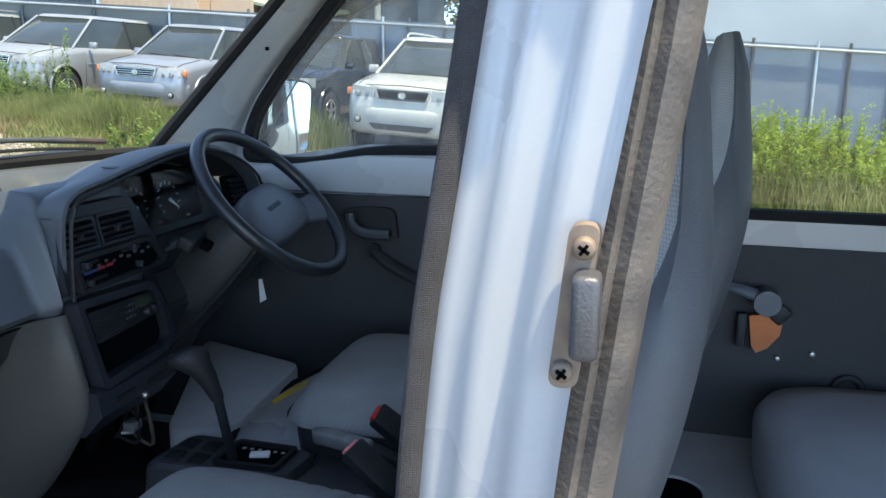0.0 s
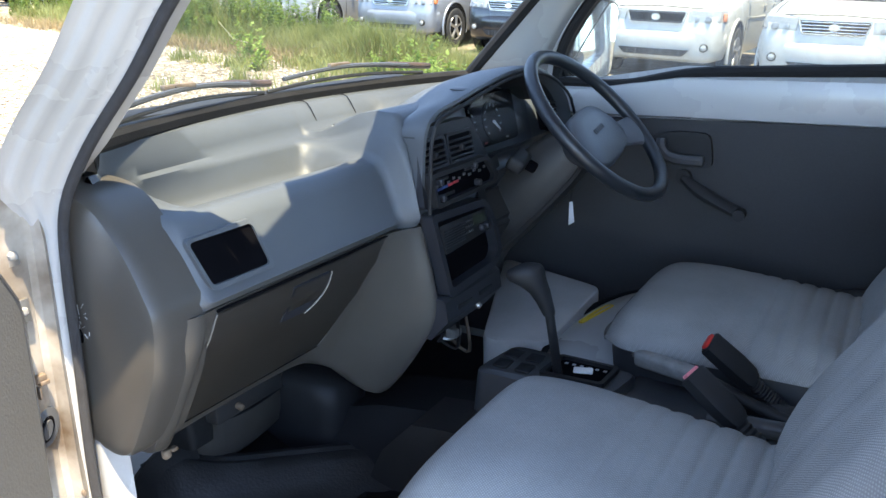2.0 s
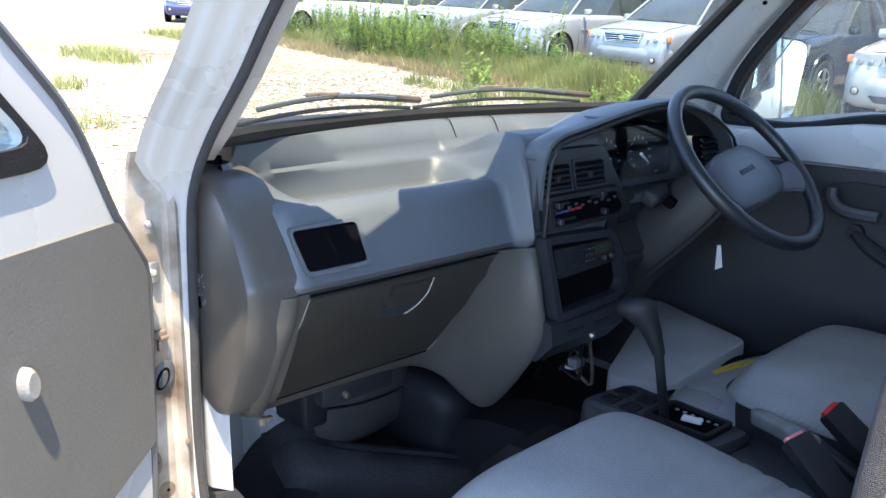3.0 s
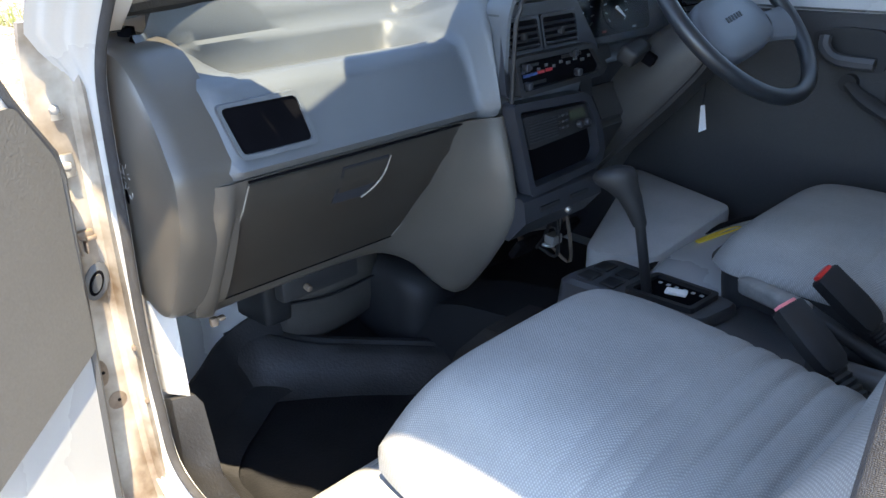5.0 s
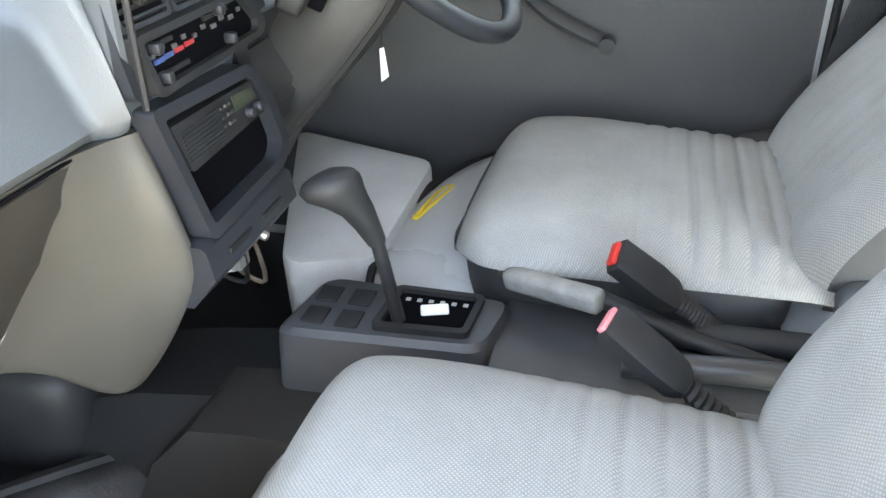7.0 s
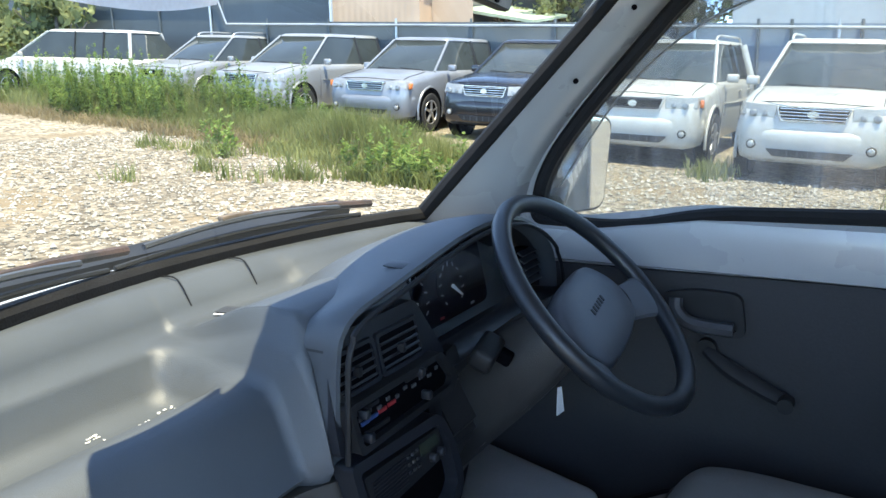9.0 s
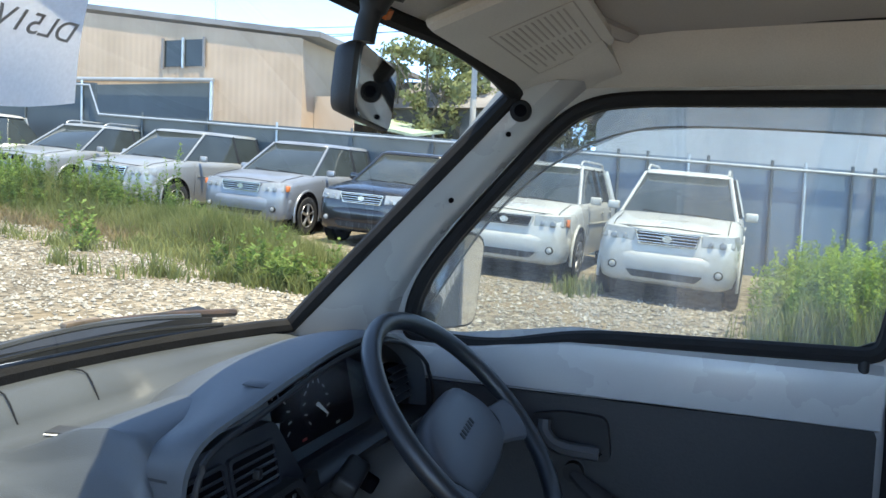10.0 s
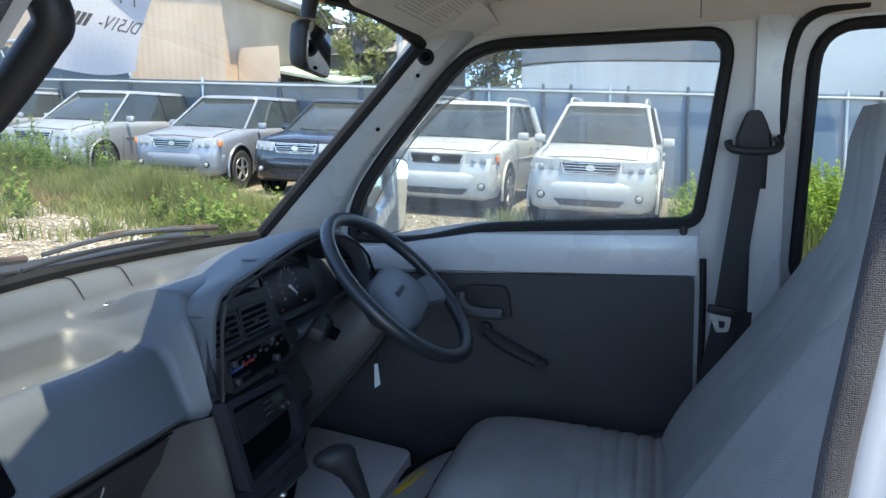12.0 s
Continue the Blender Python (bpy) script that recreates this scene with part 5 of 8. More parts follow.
part("lower_cover", bm, COLUMN, col, "brown-grey lower column cover")
bm = B()
box(bm, (0.500, 1.845, 1.306), (0.034, 0.075, 0.030), rot=Euler((0.1, 0.5, 0.25)).to_matrix(), bev=0.008, seg=3)
lever = part("wiper_knob", bm, BLACK, col, "stubby black wiper lever")
bm = B()
box(bm, (0.515, 1.872, 1.292), (0.022, 0.020, 0.020), rot=Euler((0.1, 0.5, 0.25)).to_matrix(), bev=0.004)
part("lever_notch", bm, DARK, lever)
bm = B()
k0 = Vector((0.530, 2.020, 1.255))
disc(bm, k0, (0.3, 1.0, 0.1), 0.020, 0.05, 20, bev=0.004)
lock = part("ignition_lock", bm, COLUMN, col)
bm = B()
tube(bm, [WC + wnrm * -0.09 + wu * 0.05, WC + wnrm * -0.085 + wu * 0.12, WC + wnrm * -0.08 + wu * 0.165], [0.010, 0.012, 0.014], 10, flat=0.7)
part("wiper_stalk", bm, COLUMN, col)

sw = thing("steering_wheel", "black two-spoke steering wheel with a grey-blue hub pad", "steering wheel", at=tuple(WC))
bm = B()
tube(bm, [wheel(2 * math.pi * k / 72, 0.1755) for k in range(72)], 0.0135, 12, True, flat=1.0)
rim = part("rim", bm, WHEEL, sw)
bm = B()
pad = smooth_path([(-0.128, -0.028, 0), (-0.112, 0.012, 0), (-0.075, 0.041, 0), (0, 0.047, 0), (0.075, 0.041, 0), (0.112, 0.012, 0), (0.128, -0.028, 0), (0.108, -0.066, 0), (0.055, -0.077, 0), (0, -0.079, 0), (-0.055, -0.077, 0), (-0.108, -0.066, 0)], 5, True)
TURN = radians(8.5)


def padp(p, s, d):
    x, y = p.x * math.cos(TURN) - p.y * math.sin(TURN), p.x * math.sin(TURN) + p.y * math.cos(TURN)
    return WC + wu * x * s + wv * y * s + wnrm * d


loft(bm, [[padp(p, s, d) for p in pad] for s, d in ((0.42, -0.075), (0.72, -0.052), (0.96, -0.034), (0.985, -0.020), (0.95, -0.013), (0.88, -0.009), (0.5, -0.006), (0.02, -0.005))])
hub = part("hub_pad", bm, HUB, sw, "grey-blue hub pad", angle=50)
for sgn in (1, -1):
    bm = B()
    rings = []
    for t in range(9):
        f = t / 8
        c = padp(Vector((sgn * lerp(0.098, 0.160, f), lerp(-0.042, -0.071, f), 0)), 1, lerp(-0.026, -0.002, smooth01(f)))
        along = Vector((sgn * 0.42, 0.91, 0))
        side = padp(along, 1, 0) - WC
        hw = lerp(0.030, 0.042, f ** 2.2)
        rings.append([c + side * hw * math.cos(q) + wnrm * lerp(0.013, 0.009, f) * math.copysign(abs(math.sin(q)) ** 0.6, math.sin(q)) for q in [2 * math.pi * k / 16 for k in range(16)]])
    loft(bm, rings)
    part("spoke", bm, HUB, sw)
for sgn in (1, -1):
    bm = B()
    tube(bm, smooth_path([padp(Vector((sgn * x, y, 0)), 1, d) for x, y, d in ((0.126, -0.022, -0.020), (0.121, -0.032, -0.0135), (0.112, -0.050, -0.0125), (0.103, -0.062, -0.017))], 4), 0.0026, 6)
    part("pad_seam", bm, BLACK, hub)
for k in range(6):
    bm = B()
    box(bm, padp(Vector((-0.030 + 0.011 * k, -0.008, 0)), 1, -0.0052), (0.0015, 0.0055, 0.010), rot=Euler((0, -(math.pi / 2 - tilt), 0)).to_matrix())
    part("maker_mark", bm, BLACK, hub)

# ignition key with a white paper tag
kt = thing("key_tag", "white paper tag hanging from the ignition key", "key tag", at=(0.52, 2.07, 1.18))
bm = B()
tube(bm, smooth_path([(0.530, 2.045, 1.255), (0.528, 2.062, 1.22), (0.523, 2.070, 1.176)], 4), 0.0015, 5)
part("string", bm, BLACK, kt)
bm = B()
loft(bm, [[Vector((0.521 + d, 2.066, 1.176)), Vector((0.525 + d, 2.073, 1.176)), Vector((0.520 + d, 2.100, 1.121)), Vector((0.513 + d, 2.084, 1.117))] for d in (0.0, 0.0012)])
part("paper", bm, WHITE, kt)
# pedals
pd = thing("pedal", "worn steel brake pedal with a rubber pad", "pedal", at=(0.19, 1.95, 0.75))
for y, w in ((1.93, 0.07), (2.10, 0.05)):
    bm = B()
    box(bm, (0.19, y, 0.82), (0.02, w, 0.05), rot=Euler((0, 0.6, 0)).to_matrix(), bev=0.006)
    part("pad", bm, RUBBER, pd)
    bm = B()
    tube(bm, smooth_path([(0.185, y, 0.83), (0.15, y, 0.90), (0.16, y, 1.05)], 4), 0.007, 8)
    part("arm", bm, RUST, pd)
# crumpled paper and wiring by the tunnel
bm = B()
rng = random.Random(3)
bmesh.ops.create_icosphere(bm, subdivisions=2, radius=0.02)
for v in bm.verts:
    v.co = Vector((v.co.x * 1.3, v.co.y * 1.2, v.co.z * 0.5)) * (0.7 + 0.6 * rng.random()) + Vector((0.37, 1.86, 0.705))
tagged(part("paper_scrap", bm, WHITE, angle=10), "crumpled white paper scrap on the driver's floor", "litter")
wires = thing("wiring", "loose wires and plugs hanging under the dash", "wiring", at=(0.34, 1.80, 0.95))
for k, (y, m) in enumerate(((1.79, BLACK), (1.81, STEEL), (1.80, BLACK), (1.83, RUST))):
    bm = B()
    tube(bm, smooth_path([(0.36 + 0.01 * k, y, 1.06), (0.37, y + 0.012, 1.00), (0.345 + 0.012 * k, y + 0.02, 0.93 - 0.02 * k), (0.33, y + 0.01, 0.90)], 5), 0.004, 6)
    part("wire", bm, m, wires)
bm = B()
box(bm, (0.362, 1.815, 0.925), (0.025, 0.03, 0.02), bev=0.003)
part("plug", bm, GRIP, wires)

# ---- centre console ----
con = thing("gear_console", "charcoal gear lever console with an open selector slot", "centre console", at=(0.64, 1.69, 0.86))
bm = B()
loft(bm, [[Vector((x, y, z)) for x, y in rounded([(0.510 + i, 1.628 + i), (0.775 - i * 0.4, 1.640 + i), (0.790 - i * 0.4, 1.755 - i), (0.530 + i, 1.765 - i)], 0.025)] for z, i in ((0.82, -0.008), (0.93, 0.0), (0.948, 0.002), (0.955, 0.010))])
cb = part("housing", bm, GREYBLACK, con)
bm = B()
holed(bm, rounded([(0.632, 1.652), (0.752, 1.658), (0.757, 1.742), (0.640, 1.744)], 0.01), rounded([(0.642, 1.662), (0.744, 1.667), (0.748, 1.734), (0.648, 1.736)], 0.006), lambda u, v, d: Vector((u, v, d)), 0.950, 0.964)
part("selector_frame", bm, BLACK, con)
bm = B()
prism(bm, [(0.640, 1.660), (0.746, 1.665), (0.750, 1.736), (0.646, 1.738)], lambda u, v, d: Vector((u, v, d)), 0.9545, 0.957)
part("selector_slot", bm, DARK, con)
for k in range(6):
    bm = B()
    box(bm, (0.660 + 0.015 * k, 1.722, 0.958), (0.006, 0.006, 0.001))
    part("print_mark", bm, LETTER, con)
bm = B()
box(bm, (0.700, 1.703, 0.960), (0.035, 0.018, 0.006), rot=Euler((0, 0, 0.3)).to_matrix(), bev=0.002)
part("loose_label", bm, WHITE, con)
for x, y in ((0.555, 1.668), (0.555, 1.715), (0.60, 1.668), (0.60, 1.715)):
    bm = B()
    box(bm, (x, y, 0.957), (0.030, 0.034, 0.004), bev=0.002)
    part("switch_recess", bm, BLACK, con)
bm = B()
loft(bm, [[Vector((x, y, z)) for y, z in ((1.625, 0.84), (1.632, 0.925), (1.66, 0.935), (1.78, 0.935), (1.80, 0.92), (1.80, 0.84))] for x in (0.78, 0.90, 1.25)])
part("rear_tray", bm, GREYBLACK, con)
for y in (1.665, 1.725):
    bm = B()
    tube(bm, [(0.93, y, 0.945), (1.05, y + 0.004, 0.950), (1.25, y + 0.006, 0.950)], 0.016, 10)
    part("cable_cover", bm, GREYBLACK if y < 1.7 else BLACK, con)

gl = thing("gear_lever", "black gear lever with a wide moulded knob", "gear lever", at=(0.655, 1.69, 0.955))
bm = B()
tube(bm, [(0.661, 1.680, 0.95), (0.656, 1.667, 1.02), (0.650, 1.655, 1.090)], [0.009, 0.0085, 0.0085], 12)
part("stick", bm, BLACK, gl)
bm = B()
ax1 = Vector((0.85, 0.5, 0)).normalized()
ax2 = Vector((-0.5, 0.85, 0)).normalized()
rings = []
for x, y, z, a, b, sh in ((0.651, 1.656, 1.078, 0.0100, 0.0100, 0.0), (0.650, 1.655, 1.084, 0.0118, 0.0115, 0.0), (0.645, 1.650, 1.105, 0.0145, 0.0140, -0.001), (0.639, 1.647, 1.125, 0.0185, 0.0170, -0.003), (0.633, 1.644, 1.140, 0.0250, 0.0195, -0.008),
                          (0.629, 1.642, 1.151, 0.0325, 0.0215, -0.014), (0.627, 1.641, 1.160, 0.0345, 0.0215, -0.015), (0.626, 1.640, 1.167, 0.0315, 0.0190, -0.013), (0.626, 1.640, 1.172, 0.0240, 0.0135, -0.010), (0.626, 1.640, 1.1735, 0.010, 0.006, -0.008)):
    rings.append([Vector((x, y, z - 0.22 * (a * math.cos(q) < 0) * abs(a * math.cos(q)))) + ax1 * (a * math.cos(q) + sh) + ax2 * b * math.sin(q) for q in [2 * math.pi * k / 24 for k in range(24)]])
loft(bm, rings)
part("knob", bm, BLACK, gl, angle=60)

hbk = thing("handbrake", "handbrake lever with a worn grey grip", "handbrake", at=(0.9, 1.735, 0.95))
bm = B()
box(bm, (0.840, 1.742, 0.984), (0.138, 0.027, 0.030), rot=Euler((0.1, -0.10, -0.42)).to_matrix(), bev=0.009, seg=3)
part("grip", bm, GRIP, hbk)
bm = B()
tube(bm, [(0.89, 1.731, 0.989), (1.00, 1.70, 0.965), (1.10, 1.69, 0.945)], 0.011, 10)
part("lever", bm, BLACK, hbk)
bm = B()
disc(bm, (0.772, 1.785, 0.974), (-0.9, 0.4, -0.05), 0.006, 0.014, 12, bev=0.002)
part("release_button", bm, STEEL, hbk)


def buckle(name, p, q, red, label):
    """A belt buckle: p its button end, q the floor end."""
    p, q = Vector(p), Vector(q)
    d = (p - q).normalized()
    s = Vector((0.30, 0.92, 0.25)).cross(d).normalized()
    t = d.cross(s).normalized()
    th = thing(name, label, "seat belt buckle", "belt buckles", at=tuple(q))
    m = Matrix((s, t, d)).transposed()
    bm = B()
    loft(bm, [[p - d * z + s * 0.5 * a * x + t * 0.5 * b * y for x, y in ((-1, -.7), (-.8, -1), (.8, -1), (1, -.7), (1, .7), (.8, 1), (-.8, 1), (-1, .7))] for z, a, b in ((0.0, 0.020, 0.036), (0.003, 0.024, 0.041), (0.06, 0.026, 0.043), (0.088, 0.024, 0.038), (0.098, 0.018, 0.028))])
    part("case", bm, BLACK, th)
    bm = B()
    box(bm, p + d * 0.001, (0.012, 0.030, 0.008), rot=m, bev=0.002)
    part("button", bm, red, th)
    bm = B()
    L = (p - q).length - 0.095
    rings = []
    n = 26
    for k in range(n + 1):
        c = p - d * (0.095 + L * k / n)
        r = 0.0125 if k % 2 else 0.0095
        rings.append([c + s * r * 0.8 * math.cos(a) + t * r * 1.2 * math.sin(a) for a in [2 * math.pi * j / 10 for j in range(10)]])
    loft(bm, rings)
    part("stalk", bm, BLACK, th)
    return th


buckle("belt_buckle", (0.912, 1.717, 1.056), (1.04, 1.745, 0.945), RED, "black seat belt buckle with a bright red button")
buckle("belt_buckle", (0.915, 1.588, 1.056), (1.085, 1.560, 0.930), REDFADE, "black seat belt buckle with a faded red button")


# ---- seats ----
def super_ring(c, hx, hy, z, n=36, e=3.2):
    out = []
    for k in range(n):
        a = 2 * math.pi * k / n
        cx, sy = math.cos(a), math.sin(a)
        out.append(Vector((c[0] + hx * abs(cx) ** (2 / e) * (1 if cx > 0 else -1), c[1] + hy * abs(sy) ** (2 / e) * (1 if sy > 0 else -1), z)))
    return out


def make_seat(label, at, lean=0.0, wrap=True, thick=0.006):
    """One bucket seat, its front edge at x = 0, middle at y = 0, heights above the van's datum; lean: of its back."""
    th = thing("seat", label, "car seat", "front seats")
    # cushion skirt
    bm = B()
    rings = [super_ring((0.225, 0), hx, hy, z, 40, 4.0) for hx, hy, z in ((0.205, 0.205, 0.885), (0.222, 0.222, 0.90), (0.227, 0.2275, 0.95), (0.228, 0.230, 0.968 + (0.0 if wrap else 0.030)))]
    loft(bm, rings)
    part("cushion_skirt", bm, SKIRT, th, "dark vinyl seat side", angle=60)
    # cushion top: a dense sheet, crowned, with sewn channels across its rear half
    bm = B()
    nx, ny = 132, 36
    rows = []
    for i in range(nx + 1):
        u = i / nx
        row = []
        for j in range(ny + 1):
            v = 2 * j / ny - 1
            narrow = 1 - 0.06 * max(0, 1 - u / 0.22) ** 2
            x = -0.006 + 0.475 * u
            round_ = 0.0 if wrap else 0.075 * (1 - math.sqrt(max(0.0, 1 - max(0.0, 1 - u / 0.16) ** 2)))
            y = (0.232 * narrow - round_) * v
            edge = 1 - abs(v) ** 5
            fr = min(1.0, u / 0.14)
            fr = math.sqrt(max(0.0, 1 - (1 - fr) ** 2))
            up = 0.0 if wrap else 0.030
            z = 0.945 + up + ((0.070 - up) * edge + 0.010) * fr - 0.055 * (1 - fr) * 0.3
            z += 0.011 * fr + 0.009 * math.exp(-((u - 0.2) / 0.18) ** 2) * edge + 0.012 * math.sin(math.pi * u) - 0.030 * max(0, u - 0.35) * (1 - 0.3 * v * v)
            if u > 0.40 and abs(v) < 0.90:
                ph = (u - 0.44) / 0.072
                z -= 0.0042 * min(1, (u - 0.40) / 0.25) * math.exp(-((ph - round(ph)) / 0.15) ** 2)
            if abs(abs(v) - 0.86) < 0.05 and u > 0.12:
                z -= 0.0012
            row.append(Vector((x, y, z)))
        rows.append(row)
    loft(bm, rows, False, False)
    per = [rows[0][j] for j in range(ny + 1)] + [rows[i][ny] for i in range(1, nx + 1)] + [rows[nx][j] for j in range(ny - 1, -1, -1)] + [rows[i][0] for i in range(nx - 1, 0, -1)]
    low_loop = [Vector((p.x * 0.98, p.y, 0.902 if (p.y < 0.15 and p.x < 0.44 and wrap) else 0.950 if wrap else 0.986)) for p in per]
    loft(bm, [per, low_loop], True, False)
    bmesh.ops.remove_doubles(bm, verts=bm.verts[:], dist=0.0004)
    part("cushion", bm, CLOTH, th, "grey woven cloth cushion with sewn channels", angle=70)
    # backrest: profile in x-z swept over its width, with channels down the middle
    prof_f = [(0.425, 0.96), (0.422, 1.02), (0.448, 1.10), (0.505, 1.20), (0.568, 1.30), (0.630, 1.40), (0.668, 1.48), (0.680, 1.56), (0.684, 1.63), (0.698, 1.688)]
    prof_r = [(0.600, 0.96), (0.625, 1.02), (0.655, 1.10), (0.690, 1.20), (0.718, 1.30), (0.736, 1.40), (0.737, 1.48), (0.730, 1.56), (0.722, 1.63), (0.706, 1.690)]
    prof_f = [(x + lean * min(1.0, max(0, (z - 1.0) / 0.25)), z) for x, z in prof_f]
    prof_r = [(x + thick, z) for x, z in prof_r]
    halfw = [0.205, 0.222, 0.230, 0.228, 0.218, 0.196, 0.160, 0.136, 0.120, 0.070]
    rings = []
    pf = smooth_path([(x, 0, z) for x, z in prof_f], 5)
    pr = smooth_path([(x, 0, z) for x, z in prof_r], 5)
    hw = [lerp(halfw[min(i // 5, 9)], halfw[min(i // 5 + 1, 9)], (i % 5) / 5) for i in range(len(pf))]
    front, back = [], []
    n = 24
    for f, r, h in zip(pf, pr, hw):
        fr, br = [], []
        gap = r.x - f.x
        for j in range(n + 1):
            v = 2 * j / n - 1
            bulge = 0.030 * abs(v) ** 3
            ch = 0.0
            if abs(v) < 0.72:
                ph = v / 0.20
                ch = 0.0055 * math.exp(-((ph - round(ph)) / 0.12) ** 2)
            ed = 1 - abs(v) ** 6
            fr.append(Vector((f.x - bulge * (1 if f.z < 1.42 else 0.3) * ed + ch + min(0.035, 0.5 * gap) * (1 - ed), h * v, f.z)))
            br.append(Vector((r.x - min(0.03, 0.45 * gap) * (1 - ed), h * v, r.z)))
        front.append(fr)
        back.append(br)
    bm = B()
    loft(bm, front, False, False)
    part("backrest", bm, CLOTH, th, "grey ribbed cloth backrest", angle=70)
    bm = B()
    loft(bm, [[front[i][0]] + [front[i][0].lerp(back[i][0], 0.5) + Vector((0, -0.010, 0))] + [back[i][j] for j in range(n + 1)] + [front[i][n].lerp(back[i][n], 0.5) + Vector((0, 0.010, 0))] + [front[i][n]] for i in range(len(front))], False, False)
    top_loop = [front[-1][j] for j in range(n + 1)] + [back[-1][j] for j in range(n, -1, -1)]
    bm.faces.new([bm.verts.new(p) for p in top_loop])
    bmesh.ops.remove_doubles(bm, verts=bm.verts[:], dist=0.0005)
    part("back_shell", bm, CLOTH_SIDE, th, "dark vinyl back and sides", angle=60)
    # runners and recliner
    for y in (-0.17, 0.17):
        bm = B()
        box(bm, (0.25, y, 0.885), (0.36, 0.03, 0.03), bev=0.004)
        part("runner", bm, BLACK, th)
    bm = B()
    disc(bm, (0.50, -0.232, 0.985), (0, -1, 0), 0.035, 0.025, 20, bev=0.005)
    part("recliner", bm, CLOTH_SIDE, th)
    th.matrix_basis = pose(*at)
    return th


seat_l = make_seat("grey woven cloth passenger seat with ribbed cushion", (0.635, 1.345, 0.0))
seat_r = make_seat("grey woven cloth driver's seat behind the wheel", (0.695, 2.000, 0.0), 0.045, False, 0.065)

lint = thing("lint", "white lint threads lying on the passenger seat", "lint", at=(0.96, 1.41, 1.0))
for x, y, z, l, turn in ((0.955, 1.405, 1.0115, 0.006, 0.4), (0.80, 1.30, 1.026, 0.004, 1.2)):
    bm = B()
    box(bm, (x, y, z), (l, 0.0018, 0.0012), rot=Euler((0, 0, turn)).to_matrix())
    part("thread", bm, WHITE, lint)

# driver's seat base: white painted housing with a black edge, and the grey wheel cover before it
ARCH = smooth_path([(0.566, 1.800, 0.868), (0.556, 1.850, 0.908), (0.552, 1.930, 0.920), (0.556, 2.010, 0.924), (0.574, 2.115, 0.927), (0.612, 2.200, 0.930), (0.665, 2.262, 0.932)], 5)
bm = B()
loft(bm, [[Vector((p.x, p.y, 0.68)), Vector((p.x, p.y, p.z - 0.035)), Vector((p.x + 0.006, p.y, p.z - 0.014)), Vector((p.x + 0.02, p.y, p.z)), Vector((p.x + 0.06, p.y, p.z + 0.008)), Vector((max(p.x + 0.10, 0.72), p.y, p.z + 0.006)), Vector((1.30, p.y, p.z - 0.03)), Vector((1.30, p.y, 0.68))] for p in ARCH])
tagged(part("trim_arch_right", bm, PAINT, angle=60), "white painted housing under the driver's seat", "wheel arch", kind="structure")
bm = B()
tube(bm, [p + Vector((0.002, 0, -0.006)) for p in ARCH], 0.0068, 8)
tagged(part("trim_arch_edge", bm, RUBBER), "black rubber edge of the seat housing", "trim", kind="structure")
scr = thing("crayon_mark", "yellow crayon scribble on the white seat housing", "mark", at=(0.62, 2.0, 0.925))
bm = B()
tube(bm, smooth_path([(x, y, z + 0.0012) for x, y, z in ((0.585, 1.985, 0.9265), (0.596, 2.05, 0.9285), (0.607, 2.100, 0.9275), (0.622, 2.100, 0.9305), (0.618, 2.08, 0.931), (0.602, 2.02, 0.930), (0.592, 1.985, 0.928), (0.586, 1.99, 0.9268))], 6), 0.0032, 5)
part("stroke", bm, YELLOW, scr)
bm = B()
cov = [(0.265, 2.262), (0.575, 2.160), (0.560, 1.850), (0.405, 1.860)]
rings = []
for s, dz in ((1.0, -0.16), (1.0, -0.012), (0.985, -0.003), (0.95, 0.0)):
    rings.append([Vector((lerp(0.45, u, s), lerp(2.03, v, s), (0.952 if v > 2.1 else 0.925 if u > 0.5 else 0.905) + dz)) for u, v in rounded(cov, 0.035)])
loft(bm, rings)
cvr = part("wheel_cover", bm, COVER)
tagged(cvr, "scuffed light grey wheel cover in the driver's footwell", "cover")
bm = B()
tube(bm, smooth_path([(0.45, 1.98, 0.926), (0.49, 1.955, 0.928), (0.525, 1.94, 0.9295)], 4), 0.0012, 5)
part("scratch", bm, DARK, cvr)

# ---- seat belts ----
sb = thing("seat_belt", "black driver's seat belt with a steel tongue", "seat belt", at=(1.29, 2.24, 1.7))
bm = B()
loft(bm, [[Vector((1.283 + 0.032 * u * s, 2.225 - 0.012 * (1 - v), z)) for u, v in ((-1, 0.9), (-0.8, 0.1), (0.8, 0.1), (1, 0.9), (0.8, 1.9), (-0.8, 1.9))] for z, s in ((1.615, 1.1), (1.64, 1.05), (1.67, 0.72), (1.688, 0.45), (1.692, 0.25))])
part("guide_cover", bm, BLACK, sb)
bm = B()
tube(bm, smooth_path([(1.235, 2.222, 1.632), (1.242, 2.215, 1.617), (1.28, 2.212, 1.611), (1.32, 2.215, 1.612), (1.332, 2.222, 1.626), (1.325, 2.224, 1.640)], 5), 0.0085, 8)
part("guide_loop", bm, BLACK, sb)
def strap(path, w, name):
    bm = B()
    rings = []
    pts = smooth_path(path, 6)
    for i, p in enumerate(pts):
        d = (pts[min(i + 1, len(pts) - 1)] - pts[max(i - 1, 0)]).normalized()
        s = Vector((0, 1, 0)).cross(d).normalized()
        nn = s.cross(d).normalized()
        rings.append([p - s * w / 2 + nn * 0.0012, p + s * w / 2 + nn * 0.0012, p + s * w / 2 - nn * 0.0012, p - s * w / 2 - nn * 0.0012])
    loft(bm, rings)
    return part(name, bm, BELT, sb)


